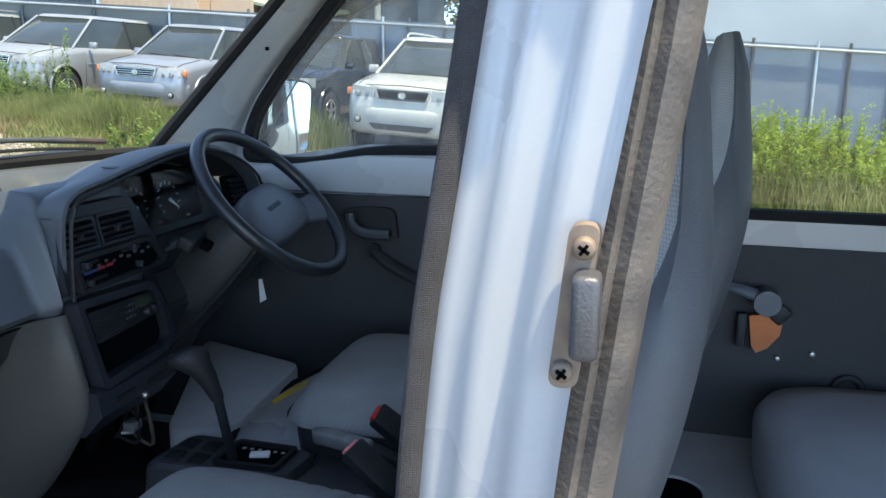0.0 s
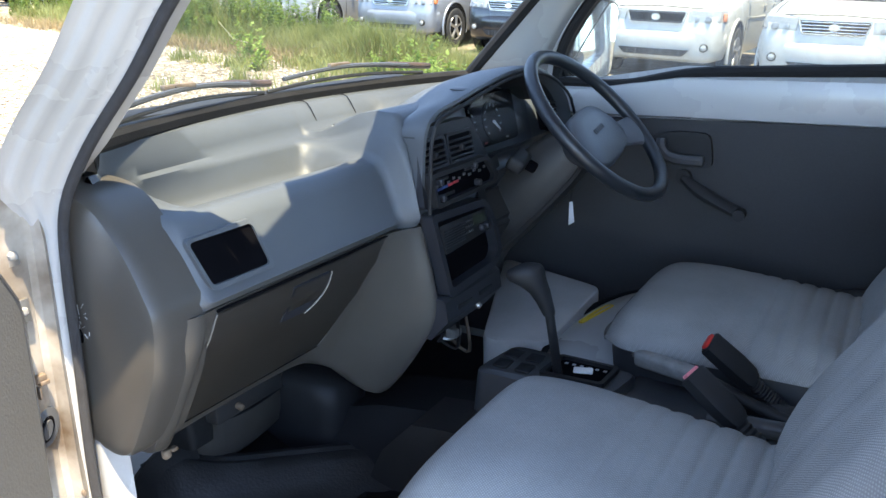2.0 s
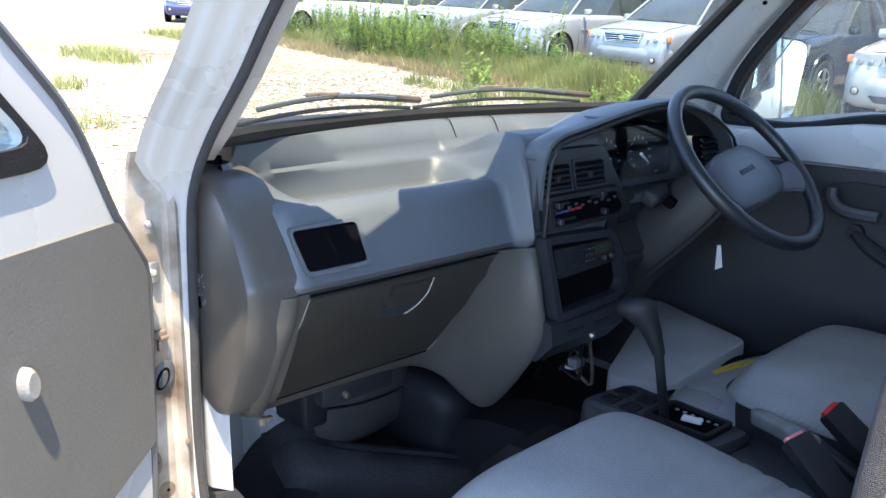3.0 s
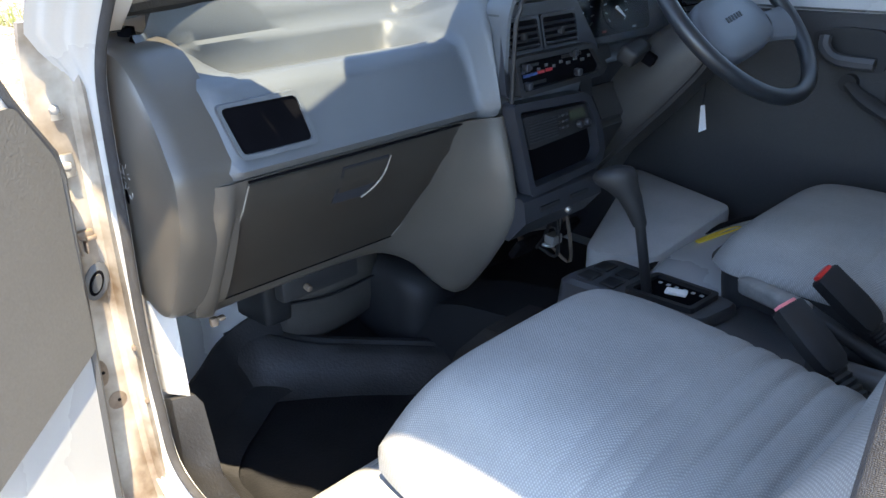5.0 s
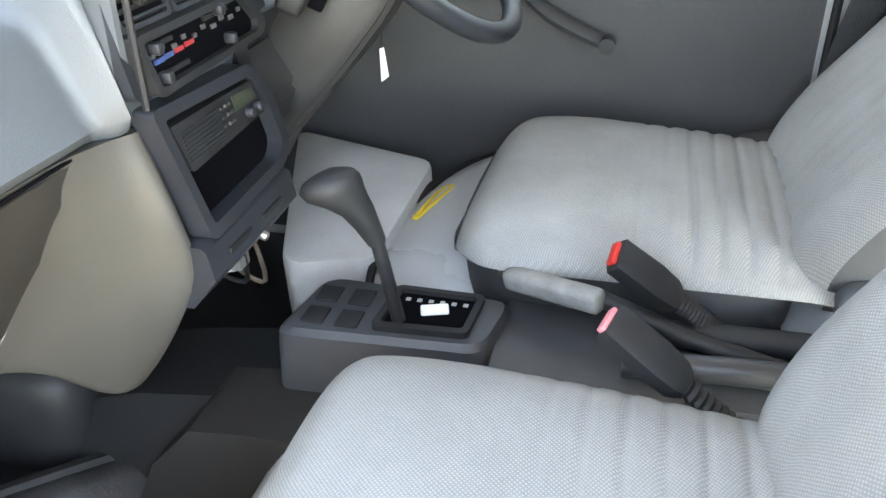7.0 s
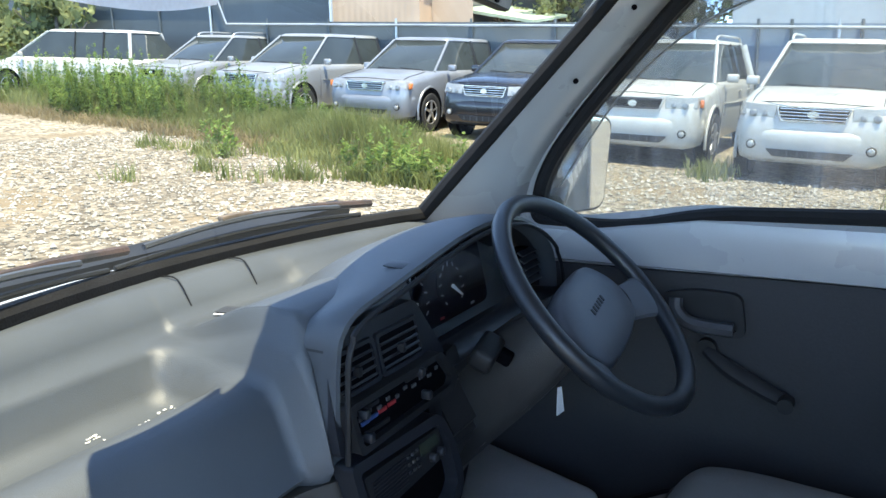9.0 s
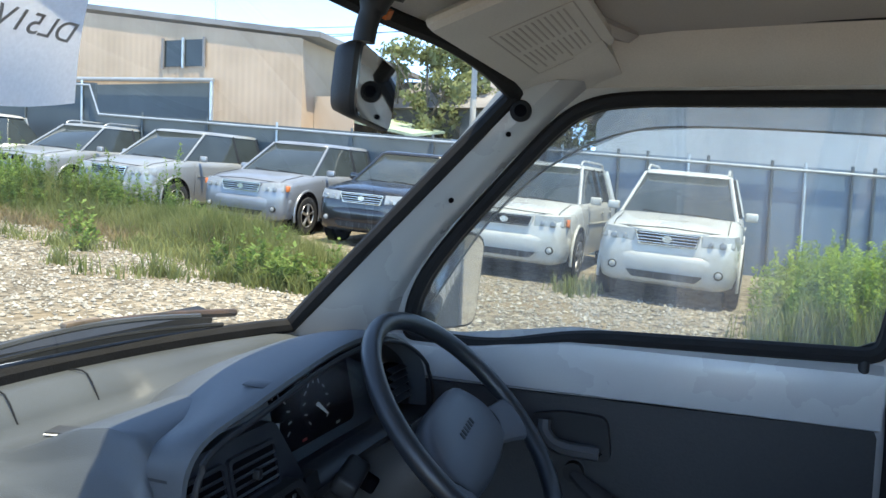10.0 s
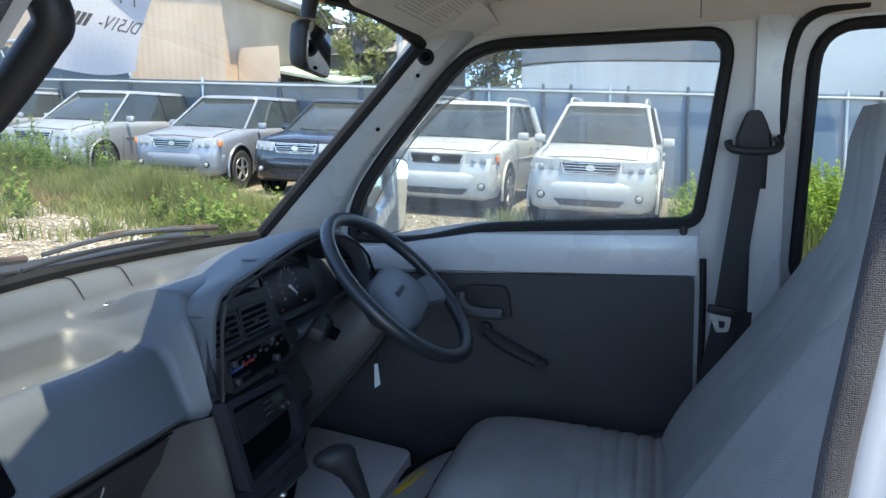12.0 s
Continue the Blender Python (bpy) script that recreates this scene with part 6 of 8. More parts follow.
strap([(1.284, 2.214, 1.63), (1.275, 2.218, 1.55), (1.256, 2.232, 1.40), (1.240, 2.24, 1.27), (1.218, 2.245, 1.15), (1.19, 2.24, 1.02), (1.15, 2.235, 0.97)], 0.048, "webbing")
strap([(1.290, 2.235, 1.63), (1.285, 2.25, 1.45), (1.270, 2.255, 1.25), (1.27, 2.26, 1.0)], 0.046, "webbing_rear")
bm = B()
box(bm, (1.232, 2.232, 1.283), (0.056, 0.012, 0.018), rot=Euler((0, 0.15, 0)).to_matrix(), bev=0.004)
tg = part("tongue_head", bm, BLACK, sb)
bm = B()
holed(bm, rounded([(1.208, 1.276), (1.252, 1.269), (1.246, 1.238), (1.222, 1.236)], 0.006), rounded([(1.226, 1.262), (1.240, 1.260), (1.238, 1.246), (1.228, 1.246)], 0.002), lambda u, v, d: Vector((u, 2.228 + d, v)), 0.0, 0.003)
part("tongue", bm, STEEL, tg)
bm = B()
rings = []
for t in range(9):
    f = t / 8
    c = Vector((lerp(1.03, 1.16, f), 2.205, lerp(0.975, 1.005, f)))
    h = 0.010 + 0.022 * math.sin(math.pi * min(1, f * 0.75 + 0.15))
    rings.append([c + Vector((0, 0.022 * math.cos(a), h * math.sin(a))) for a in [2 * math.pi * k / 14 for k in range(14)]])
loft(bm, rings)
part("anchor_boot", bm, BLACK, sb)

# ---- things on the windscreen and roof ----
mir = thing("rear_view_mirror", "black interior mirror on a jointed arm from a cream base", "mirror", at=(0.62, 1.69, 1.93))
bm = B()
rings = []
for x0, z0, w, h in ((0.605, 1.902, 0.022, 0.012), (0.622, 1.917, 0.034, 0.020), (0.655, 1.930, 0.042, 0.026), (0.69, 1.940, 0.044, 0.026), (0.72, 1.946, 0.034, 0.016)):
    rings.append([Vector((x0, 1.672 + w * (1 if math.cos(a) > 0 else -1) * abs(math.cos(a)) ** 0.6, z0 + h * (1 if math.sin(a) > 0 else -1) * abs(math.sin(a)) ** 0.6)) for a in [2 * math.pi * k / 20 for k in range(20)]])
loft(bm, rings)
part("base_cover", bm, CREAM, mir, "cream plastic mirror base", angle=50)
bm = B()
box(bm, (0.672, 1.735, 1.922), (0.040, 0.050, 0.034), rot=Euler((0.25, 0.25, 0.3)).to_matrix(), bev=0.007)
part("lamp_block", bm, CREAM, mir)
bm = B()
tube(bm, smooth_path([(0.632, 1.672, 1.905), (0.616, 1.670, 1.893), (0.600, 1.669, 1.875), (0.590, 1.669, 1.852), (0.586, 1.669, 1.832)], 5), [0.034] * 4 + [0.028] * 4 + [0.019] * 5 + [0.0145] * 8, 14, flat=0.75)
part("arm", bm, BLACK, mir)
bm = B()
box(bm, (0.606, 1.683, 1.862), (0.004, 0.014, 0.010), rot=Euler((0.3, 0.5, 0.2)).to_matrix())
part("orange_sticker", bm, ORANGE, mir)
mf = Vector((0.965, 0.22, -0.10)).normalized()
ms = Vector((0, 0, 1)).cross(mf).normalized()
mu = mf.cross(ms)
mc = Vector((0.595, 1.677, 1.786))
mo = rounded([(-0.092, 0.033), (0.088, 0.034), (0.092, -0.020), (0.084, -0.037), (-0.080, -0.037), (-0.090, -0.022)], 0.014)


def mirp(u, v, d):
    return mc + ms * u + mu * v + mf * d


bm = B()
loft(bm, [[mirp(u * s, v * s, d) for u, v in mo] for s, d in ((0.55, -0.030), (0.85, -0.022), (0.98, -0.008), (1.0, 0.0), (0.97, 0.004))])
shell = part("mirror_shell", bm, BLACK, mir)
bm = B()
prism(bm, [(u * 0.92, v * 0.93) for u, v in mo], mirp, 0.003, 0.0055)
part("mirror_face", bm, MIRROR, shell, "mirror glass")

vz = thing("sun_visor", "cream vinyl sun visor folded to the roof, with a printed notice", "sun visor", at=(0.69, 1.98, 1.90))
va, vb, vc, vd_ = Vector((0.612, 1.770, 1.872)), Vector((0.612, 2.185, 1.872)), Vector((0.770, 2.160, 1.932)), Vector((0.768, 1.785, 1.934))


def visor(u, v, d):
    p = va.lerp(vb, u).lerp(vd_.lerp(vc, u), v)
    return p + Vector((0.35, 0, -0.93)) * d


bm = B()
vo = rounded([(0, 0), (1, 0), (1, 1), (0, 1)], [0.02, 0.06, 0.09, 0.09])
loft(bm, [[visor(lerp(0.5, u, s), lerp(0.5, v, s), d) for u, v in vo] for s, d in ((0.97, -0.010), (1.0, -0.004), (1.0, 0.003), (0.97, 0.009))])
part("panel", bm, CREAM, vz)
rng = random.Random(8)
for k in range(11):
    for c in range(2):
        u0, u1 = (0.30, 0.55) if c == 0 else (0.60, 0.60 + 0.28 * (0.6 + 0.4 * rng.random()))
        v = 0.30 + 0.050 * k
        bm = B()
        prism(bm, [(u0, v), (u1, v), (u1, v + 0.014), (u0, v + 0.014)], visor, 0.0088, 0.0097)
        part("print_bar", bm, FAINT, vz)
bm = B()
holed(bm, [(0.26, 0.24), (0.93, 0.24), (0.93, 0.90), (0.26, 0.90)], [(0.265, 0.25), (0.925, 0.25), (0.925, 0.89), (0.265, 0.89)], visor, 0.0088, 0.0097)
part("print_frame", bm, FAINT, vz)
for k in range(5):
    bm = B()
    p = screen(1.745 + 0.012 * k, 1.899) + Vector((0.062, 0, 0.020))
    box(bm, p, (0.012, 0.008, 0.002), rot=Euler((0, -0.55, 0)).to_matrix())
    if k == 0:
        stamp = part("stamped_mark", bm, MARK)
        tagged(stamp, "small dark stamped print on the header panel", "print")
    else:
        part("print_bar", bm, MARK, stamp)

# sheet of paper hanging inside the windscreen, its foot curling off the glass
pp = thing("paper_sheet", "white paper sheet with grey writing hanging inside the windscreen", "paper", at=(0.50, 1.30, 1.78))
TL_, TR_, BL_, BR_ = Vector((0.556, 1.190, 1.832)), Vector((0.545, 1.362, 1.830)), Vector((0.474, 1.252, 1.731)), Vector((0.463, 1.420, 1.739))


def sheet_at(u, v, d=0.0):
    """The sheet, skewed: u from its door side, v from its foot; d: towards the glass."""
    p = BL_.lerp(BR_, u).lerp(TL_.lerp(TR_, u), v)
    curl = 0.012 * math.sin(math.pi * u) * max(0.0, 1 - v / 0.45) ** 2
    return p + Vector((-0.74, 0.0, 0.67)) * (d + 0.006 * math.sin(math.pi * v) - curl)


bm = B()
loft(bm, [[sheet_at(j / 14, i / 14) for j in range(15)] for i in range(15)], False, False)
part("sheet", bm, PAPER, pp, angle=80)
wx, wz = (sheet_at(0.2, 0.5) - sheet_at(0.8, 0.5)).normalized(), (sheet_at(0.5, 0.8) - sheet_at(0.5, 0.4)).normalized()
wn2 = wx.cross(wz).normalized()
wz = wn2.cross(wx)
wo = sheet_at(0.92, 0.40) - wn2 * 0.0035
cu = bpy.data.curves.new("writing", "FONT")
cu.body, cu.size, cu.align_x, cu.extrude = "DL51V-", 0.024, "LEFT", 0.0002
tx = new("writing", cu)
tx.data.materials.append(MARK)
tx.matrix_world = Matrix(((wx.x, wz.x, wn2.x, wo.x), (wx.y, wz.y, wn2.y, wo.y), (wx.z, wz.z, wn2.z, wo.z), (0, 0, 0, 1)))
tagged(tx, "grey code printed on the paper sheet, reading from outside", "print")
for k in range(6):
    bm = B()
    q = Vector(sheet_at(0.38 - 0.055 * k, 0.455)) - wn2 * 0.0035
    loft(bm, [[q + wx * a + wz * b + wn2 * e for a, b in ((-0.0032, -0.008), (0.0032, -0.008), (0.0032, 0.008), (-0.0032, 0.008))] for e in (0, 0.0004)])
    part("print_bar", bm, MARK, pp)
for k in range(4):
    q = Vector(sheet_at(0.80 - 0.15 * k, 0.76)) - wn2 * 0.0035
    for a0, b0, a1, b1 in ((-0.008, 0.008, 0.008, 0.008), (0.008, 0.006, -0.007, -0.009)):
        bm = B()
        tube(bm, [q + wx * a0 + wz * b0, q + wx * a1 + wz * b1], 0.0011, 4)
        part("print_stroke", bm, MARK, pp)

# black grab handle on the left windscreen pillar
gh_ = thing("grab_handle", "black rubber grab handle bent between two mounts on the pillar", "grab handle", at=(0.52, 1.07, 1.70))
bm = B()
hpath = smooth_path([(0.490, 1.040, 1.705), (0.494, 1.072, 1.682), (0.506, 1.098, 1.658), (0.532, 1.108, 1.664), (0.566, 1.110, 1.692), (0.606, 1.108, 1.728), (0.622, 1.106, 1.745), (0.618, 1.098, 1.768), (0.602, 1.075, 1.790), (0.592, 1.045, 1.805)], 6)
tube(bm, hpath, 0.0165, 14)
part("grip", bm, BLACK, gh_, angle=70)
for p_ in (hpath[0], hpath[-1]):
    bm = B()
    disc(bm, p_, (0.1, 1, -0.3), 0.022, 0.020, 18, bev=0.004)
    part("mount", bm, BLACK, gh_)

# wipers on the outer face of the glass
WIPER_OLD = material("rusty_wiper", (0.030, 0.028, 0.027), tint=(0.07, 0.04, 0.032), rough=0.7, vary=0.4, scale=22, grain=0.5, grain_scale=300)
for y0, y1 in ((1.10, 1.52), (1.53, 1.99)):
    wp = thing("wiper", "rusty black windscreen wiper resting at the foot of the glass", "wiper", "wipers", at=tuple(screen((y0 + y1) / 2, 1.45)))
    bm = B()
    tube(bm, smooth_path([screen(lerp(y0, y1, t), 1.453 + 0.010 * math.sin(math.pi * t), 0.010) for t in (0, 0.25, 0.5, 0.75, 1)], 4), 0.0035, 6)
    part("blade", bm, BLACK, wp)
    bm = B()
    tube(bm, smooth_path([screen(lerp(y0, y1, t), 1.460 + 0.016 * math.sin(math.pi * t), 0.020) for t in (0.1, 0.3, 0.5, 0.7, 0.9)], 4), 0.0042, 6)
    part("bow", bm, GREYBLACK, wp)
    bm = B()
    tube(bm, smooth_path([screen(lerp(y0, y1, 0.42), 1.474, 0.026), screen(lerp(y0, y1, 0.75), 1.460, 0.036), screen(y1 + 0.06, 1.440, 0.045)], 5), [0.005] * 6 + [0.007] * 5, 8)
    part("arm", bm, WIPER_OLD, wp)
    bm = B()
    box(bm, screen(lerp(y0, y1, 0.45), 1.475, 0.028), (0.012, 0.06, 0.008), bev=0.002)
    part("clip", bm, RUST, wp)

# right door mirror outside
em = thing("wing_mirror", "black door mirror seen from behind its glass", "mirror", at=(0.45, 2.40, 1.48))
bm = B()
mo2 = rounded([(2.36, 1.405), (2.49, 1.410), (2.51, 1.605), (2.38, 1.620)], 0.03)



def wing(x, u, v):
    """Mirror head, turned towards the driver."""
    q = u - 2.44
    return Vector((0.43 + (x - 0.445) * 0.80 + q * 0.60, 2.45 - (x - 0.445) * 0.60 + q * 0.80, v))


loft(bm, [[wing(x, lerp(2.44, u, s), lerp(1.505, v, s)) for u, v in mo2] for x, s in ((0.37, 0.6), (0.395, 0.95), (0.435, 1.0), (0.445, 0.98))])
part("shell", bm, BLACK, em)
bm = B()
prism(bm, [(lerp(2.44, u, 0.92), lerp(1.505, v, 0.93)) for u, v in mo2], lambda u, v, d: wing(d, u, v), 0.4455, 0.4485)
part("mirror_face", bm, MIRROR, em, "mirror glass")
bm = B()
tube(bm, [(0.42, 2.31, 1.445), (0.41, 2.36, 1.455), (0.40, 2.40, 1.47)], 0.018, 10)
part("bracket", bm, BLACK, em)

# ---- rear of the cab ----
bn = thing("rear_bench", "grey vinyl rear bench cushion", "bench seat", at=(1.9, 1.75, 0.78))
bm = B()
rings = [super_ring((1.93, 1.80), hx, hy, z, 40, 5.0) for hx, hy, z in ((0.34, 0.44, 0.86), (0.365, 0.455, 0.88), (0.37, 0.46, 0.96), (0.355, 0.445, 0.985), (0.30, 0.39, 0.995), (0.02, 0.02, 1.0))]
loft(bm, rings)
part("cushion", bm, BENCH, bn, angle=60)
for x in (1.68, 2.15):
    bm = B()
    box(bm, (x, 1.8, 0.775), (0.04, 0.7, 0.17), bev=0.005)
    part("support", bm, BLACK, bn)
bm = B()
loft(bm, [[Vector((x, y, z)) for x, z in ((1.27, 0.68), (1.27, 0.80), (1.30, 0.835), (1.72, 0.835), (1.74, 0.80), (1.74, 0.68))] for y in (1.50, 2.28)])
bx = part("engine_box", bm, COVER)
tagged(bx, "light grey engine box lid with a round black hole", "engine cover", kind="structure")
bm = B()
disc(bm, (1.42, 1.98, 0.838), (0, 0, 1), 0.055, 0.008, 28, bev=0.003)
part("hole", bm, DARK, bx)
bm = B()
tube(bm, [(1.42 + 0.06 * math.cos(a), 1.98 + 0.06 * math.sin(a), 0.838) for a in [2 * math.pi * k / 28 for k in range(28)]], 0.007, 8, True)
part("hole_rim", bm, COVER, bx)
rh = thing("window_winder", "blue-grey rear lever with an orange-lined flap", "lever", at=(1.60, 2.25, 1.16))
bm = B()
tube(bm, smooth_path([(1.495, 2.235, 1.195), (1.54, 2.225, 1.188), (1.59, 2.228, 1.172)], 4), [0.010, 0.010, 0.0105, 0.011, 0.012, 0.013, 0.014, 0.015, 0.016], 10, flat=0.7)
part("arm", bm, HUB, rh)
bm = B()
disc(bm, (1.595, 2.232, 1.165), (0, 1, 0), 0.027, 0.05, 22, bev=0.006)
part("boss", bm, HUB, rh)
bm = B()
loft(bm, [[Vector((x, y, z)) for x, z in ((1.566, 1.128), (1.600, 1.135), (1.634, 1.126), (1.630, 1.090), (1.608, 1.060), (1.586, 1.048), (1.576, 1.062))] for y in (2.238, 2.250)])
part("flap", bm, ORANGE, rh, "orange vinyl flap")
bm = B()
box(bm, (1.553, 2.245, 1.095), (0.02, 0.02, 0.075), bev=0.005)
part("bracket", bm, BLACK, rh)
bm = B()
box(bm, (1.628, 2.24, 1.135), (0.03, 0.02, 0.04), rot=Euler((0, 0.7, 0)).to_matrix(), bev=0.006)
part("stop", bm, BLACK, rh)
rk = thing("fixing_ring", "small black ring fixing on the rear side lining", "fixing", at=(1.78, 2.255, 1.0))
bm = B()
tube(bm, [(1.78 + 0.028 * math.cos(a), 2.265, 0.972 + 0.028 * math.sin(a)) for a in [2 * math.pi * k / 24 for k in range(24)]], 0.008, 8, True)
part("ring", bm, BLACK, rk)
for x, z in ((1.703, 1.046), (1.635, 1.03), (1.44, 1.02)):
    bm = B()
    disc(bm, (x, 2.268, z), (0, -1, 0), 0.006, 0.012, 12, bev=0.002)
    part("screw", bm, STEEL, rk)


# ---- outside: the lot ----
SLOPE_X, SLOPE_Y, BASE_Z = -0.062, 0.020, 0.28


def ground_z(x, y):
    return BASE_Z + SLOPE_X * max(-60, min(60, x)) + SLOPE_Y * (max(-60, min(60, y)) - 1)


def gravel_material():
    m = material("gravel", (0.185, 0.157, 0.122), rough=0.95, vary=0.25, scale=0.35, grain=0, fine=0.0, spec=0.1, tint=(0.285, 0.243, 0.19))
    nt = m.node_tree
    b = nt.nodes["Principled BSDF"]
    co = nt.nodes.new("ShaderNodeTexCoord")
    vo = nt.nodes.new("ShaderNodeTexVoronoi")
    vo.inputs["Scale"].default_value = 19
    vo2 = nt.nodes.new("ShaderNodeTexVoronoi")
    vo2.inputs["Scale"].default_value = 9
    for v in (vo, vo2):
        nt.links.new(co.outputs["Object"], v.inputs["Vector"])
    old = b.inputs["Base Color"].links[0].from_socket
    out = old
    for v, lo, hi in ((vo, 0.42, 1.55), (vo2, 0.75, 1.2)):
        sep = nt.nodes.new("ShaderNodeSeparateColor")
        nt.links.new(v.outputs["Color"], sep.inputs[0])
        mr = nt.nodes.new("ShaderNodeMapRange")
        mr.inputs["To Min"].default_value, mr.inputs["To Max"].default_value = lo, hi
        nt.links.new(sep.outputs[0], mr.inputs[0])
        mx = nt.nodes.new("ShaderNodeMix")
        mx.data_type, mx.blend_type = "RGBA", "MULTIPLY"
        mx.inputs[0].default_value = 1.0
        nt.links.new(out, mx.inputs[6])
        nt.links.new(mr.outputs[0], mx.inputs[7])
        out = mx.outputs[2]
    # patches of dry soil
    ns = nt.nodes.new("ShaderNodeTexNoise")
    ns.inputs["Scale"].default_value, ns.inputs["Detail"].default_value = 0.7, 6
    nt.links.new(co.outputs["Object"], ns.inputs["Vector"])
    mr = nt.nodes.new("ShaderNodeMapRange")
    mr.inputs["From Min"].default_value, mr.inputs["From Max"].default_value = 0.55, 0.68
    nt.links.new(ns.outputs[0], mr.inputs[0])
    mx = nt.nodes.new("ShaderNodeMix")
    mx.data_type = "RGBA"
    nt.links.new(mr.outputs[0], mx.inputs[0])
    nt.links.new(out, mx.inputs[6])
    mx.inputs[7].default_value = (0.20, 0.155, 0.105, 1)
    nt.links.new(mx.outputs[2], b.inputs["Base Color"])
    bump = nt.nodes.new("ShaderNodeBump")
    bump.inputs["Strength"].default_value, bump.inputs["Distance"].default_value = 0.9, 0.03
    nt.links.new(vo.outputs["Distance"], bump.inputs["Height"])
    nt.links.new(bump.outputs[0], b.inputs["Normal"])
    return m


GRAVEL = gravel_material()
STONE = material("pale_stone", (0.20, 0.175, 0.14), rough=0.9, vary=0.35, scale=9.0, tint=(0.44, 0.405, 0.345))
GRASS = material("grass", (0.16, 0.20, 0.055), rough=0.8, vary=0.35, scale=0.9, tint=(0.30, 0.31, 0.13), spec=0.15)
WEED = material("weed_leaves", (0.15, 0.23, 0.06), rough=0.7, vary=0.4, scale=1.4, tint=(0.26, 0.36, 0.10), spec=0.2)
BRIGHT = material("bright_weeds", (0.27, 0.38, 0.06), rough=0.7, vary=0.3, scale=1.4, tint=(0.36, 0.48, 0.10), spec=0.2)
DRY = material("dry_grass", (0.30, 0.235, 0.13), rough=0.9, vary=0.3, scale=2, tint=(0.33, 0.26, 0.14))
TREE_LEAF = material("pale_tree_leaves", (0.16, 0.20, 0.075), rough=0.8, vary=0.3, scale=0.8, tint=(0.26, 0.29, 0.13))
BARK = material("bark", (0.12, 0.10, 0.08), rough=0.9, vary=0.3, scale=3)

for m_ in (GRASS, WEED, BRIGHT, DRY, TREE_LEAF):
    leafy_light(m_)

xs = [-120, -80, -50, -35, -25, -18, -14] + [-12 + 0.5 * k for k in range(29)] + [3, 4, 6, 9, 14, 20, 35, 60, 120]
ys = [-120, -60, -30, -15, -8, -4, -1] + [0.5 * k for k in range(0, 32)] + [16.5, 18, 20, 24, 30, 40, 60, 120, 250]
bm = B()
loft(bm, [[Vector((x, y, ground_z(x, y) + 0.03 * noise.noise(Vector((x * 0.4, y * 0.4, 0))))) for y in ys] for x in xs], False, False)
tagged(part("ground", bm, GRAVEL), "pale gravel car lot with soil patches and weeds", "ground", kind="structure")


def sheet_mesh(name, verts, faces, mat, label, category, kind="stuff"):
    me = bpy.data.meshes.new(name)
    me.from_pydata(verts, [], faces)
    me.materials.append(mat)
    ob = new(name, me)
    return tagged(ob, label, category, "", kind)


def blades(rng, spots, hmin, hmax, width, per=1, lean=0.35):
    """Grass blades: bent thin triangles."""
    V, F = [], []
    for x, y, s in spots:
        for _ in range(per):
            px, py = x + rng.gauss(0, 0.05), y + rng.gauss(0, 0.05)
            z = ground_z(px, py) - 0.02
            h = rng.uniform(hmin, hmax) * s
            a = rng.uniform(0, 6.283)
            w = width * rng.uniform(0.6, 1.3)
            dx, dy = math.cos(a), math.sin(a)
            l = h * lean * rng.uniform(0.2, 1.3)
            b = rng.uniform(0, 6.283)
            lx, ly = math.cos(b) * l, math.sin(b) * l
            i = len(V)
            V += [(px - dx * w, py - dy * w, z), (px + dx * w, py + dy * w, z), (px + dx * w * 0.7 + lx * 0.35, py + dy * w * 0.7 + ly * 0.35, z + h * 0.6), (px - dx * w * 0.7 + lx * 0.35, py - dy * w * 0.7 + ly * 0.35, z + h * 0.6), (px + lx, py + ly, z + h)]
            F += [(i, i + 1, i + 2, i + 3), (i + 3, i + 2, i + 4)]
    return V, F


def leafy(rng, spots, hmin, hmax, leaf_len=0.07, n_leaf=26):
    """Upright weeds: a thin stem and many small leaves."""
    V, F = [], []
    for x, y, s in spots:
        z = ground_z(x, y) - 0.02
        h = rng.uniform(hmin, hmax) * s
        lx, ly = rng.gauss(0, 0.10) * h, rng.gauss(0, 0.10) * h
        i = len(V)
        V += [(x - 0.006, y, z), (x + 0.006, y, z), (x + lx, y + ly, z + h)]
        F.append((i, i + 1, i + 2))
        for k in range(n_leaf):
            t = rng.uniform(0.12, 1.0)
            a = rng.uniform(0, 6.283)
            el = rng.uniform(-0.2, 0.9)
            L = leaf_len * rng.uniform(0.6, 1.4) * (1.15 - 0.4 * t)
            c = Vector((x + lx * t, y + ly * t, z + h * t))
            d = Vector((math.cos(a) * math.cos(el), math.sin(a) * math.cos(el), math.sin(el)))
            sd = Vector((-math.sin(a), math.cos(a), rng.uniform(-0.4, 0.4))) * L * 0.26
            i = len(V)
            V += [tuple(c + d * 0.01), tuple(c + d * L * 0.55 + sd), tuple(c + d * L * 1.15), tuple(c + d * L * 0.55 - sd)]
            F.append((i, i + 1, i + 2, i + 3))
    return V, F


def patch(rng, cx, cy, rx, ry, n, ang=0.0):
    out = []
    while len(out) < n:
        u, v = rng.uniform(-1, 1), rng.uniform(-1, 1)
        r = math.hypot(u, v)
        if r < 1 and rng.random() < 1.15 - r * r and noise.noise(Vector((u * 2 + cx, v * 2 + cy, 3))) > -0.35:
            x, y = u * rx, v * ry
            out.append((cx + x * math.cos(ang) - y * math.sin(ang), cy + x * math.sin(ang) + y * math.cos(ang), 1.15 - 0.5 * r))
    return out


ROW = Vector((-1.0, 0.0, 0))              # direction of the parked row, towards the van's front
FACE = Vector((0.0, -1.0, 0))            # the way the parked cars look

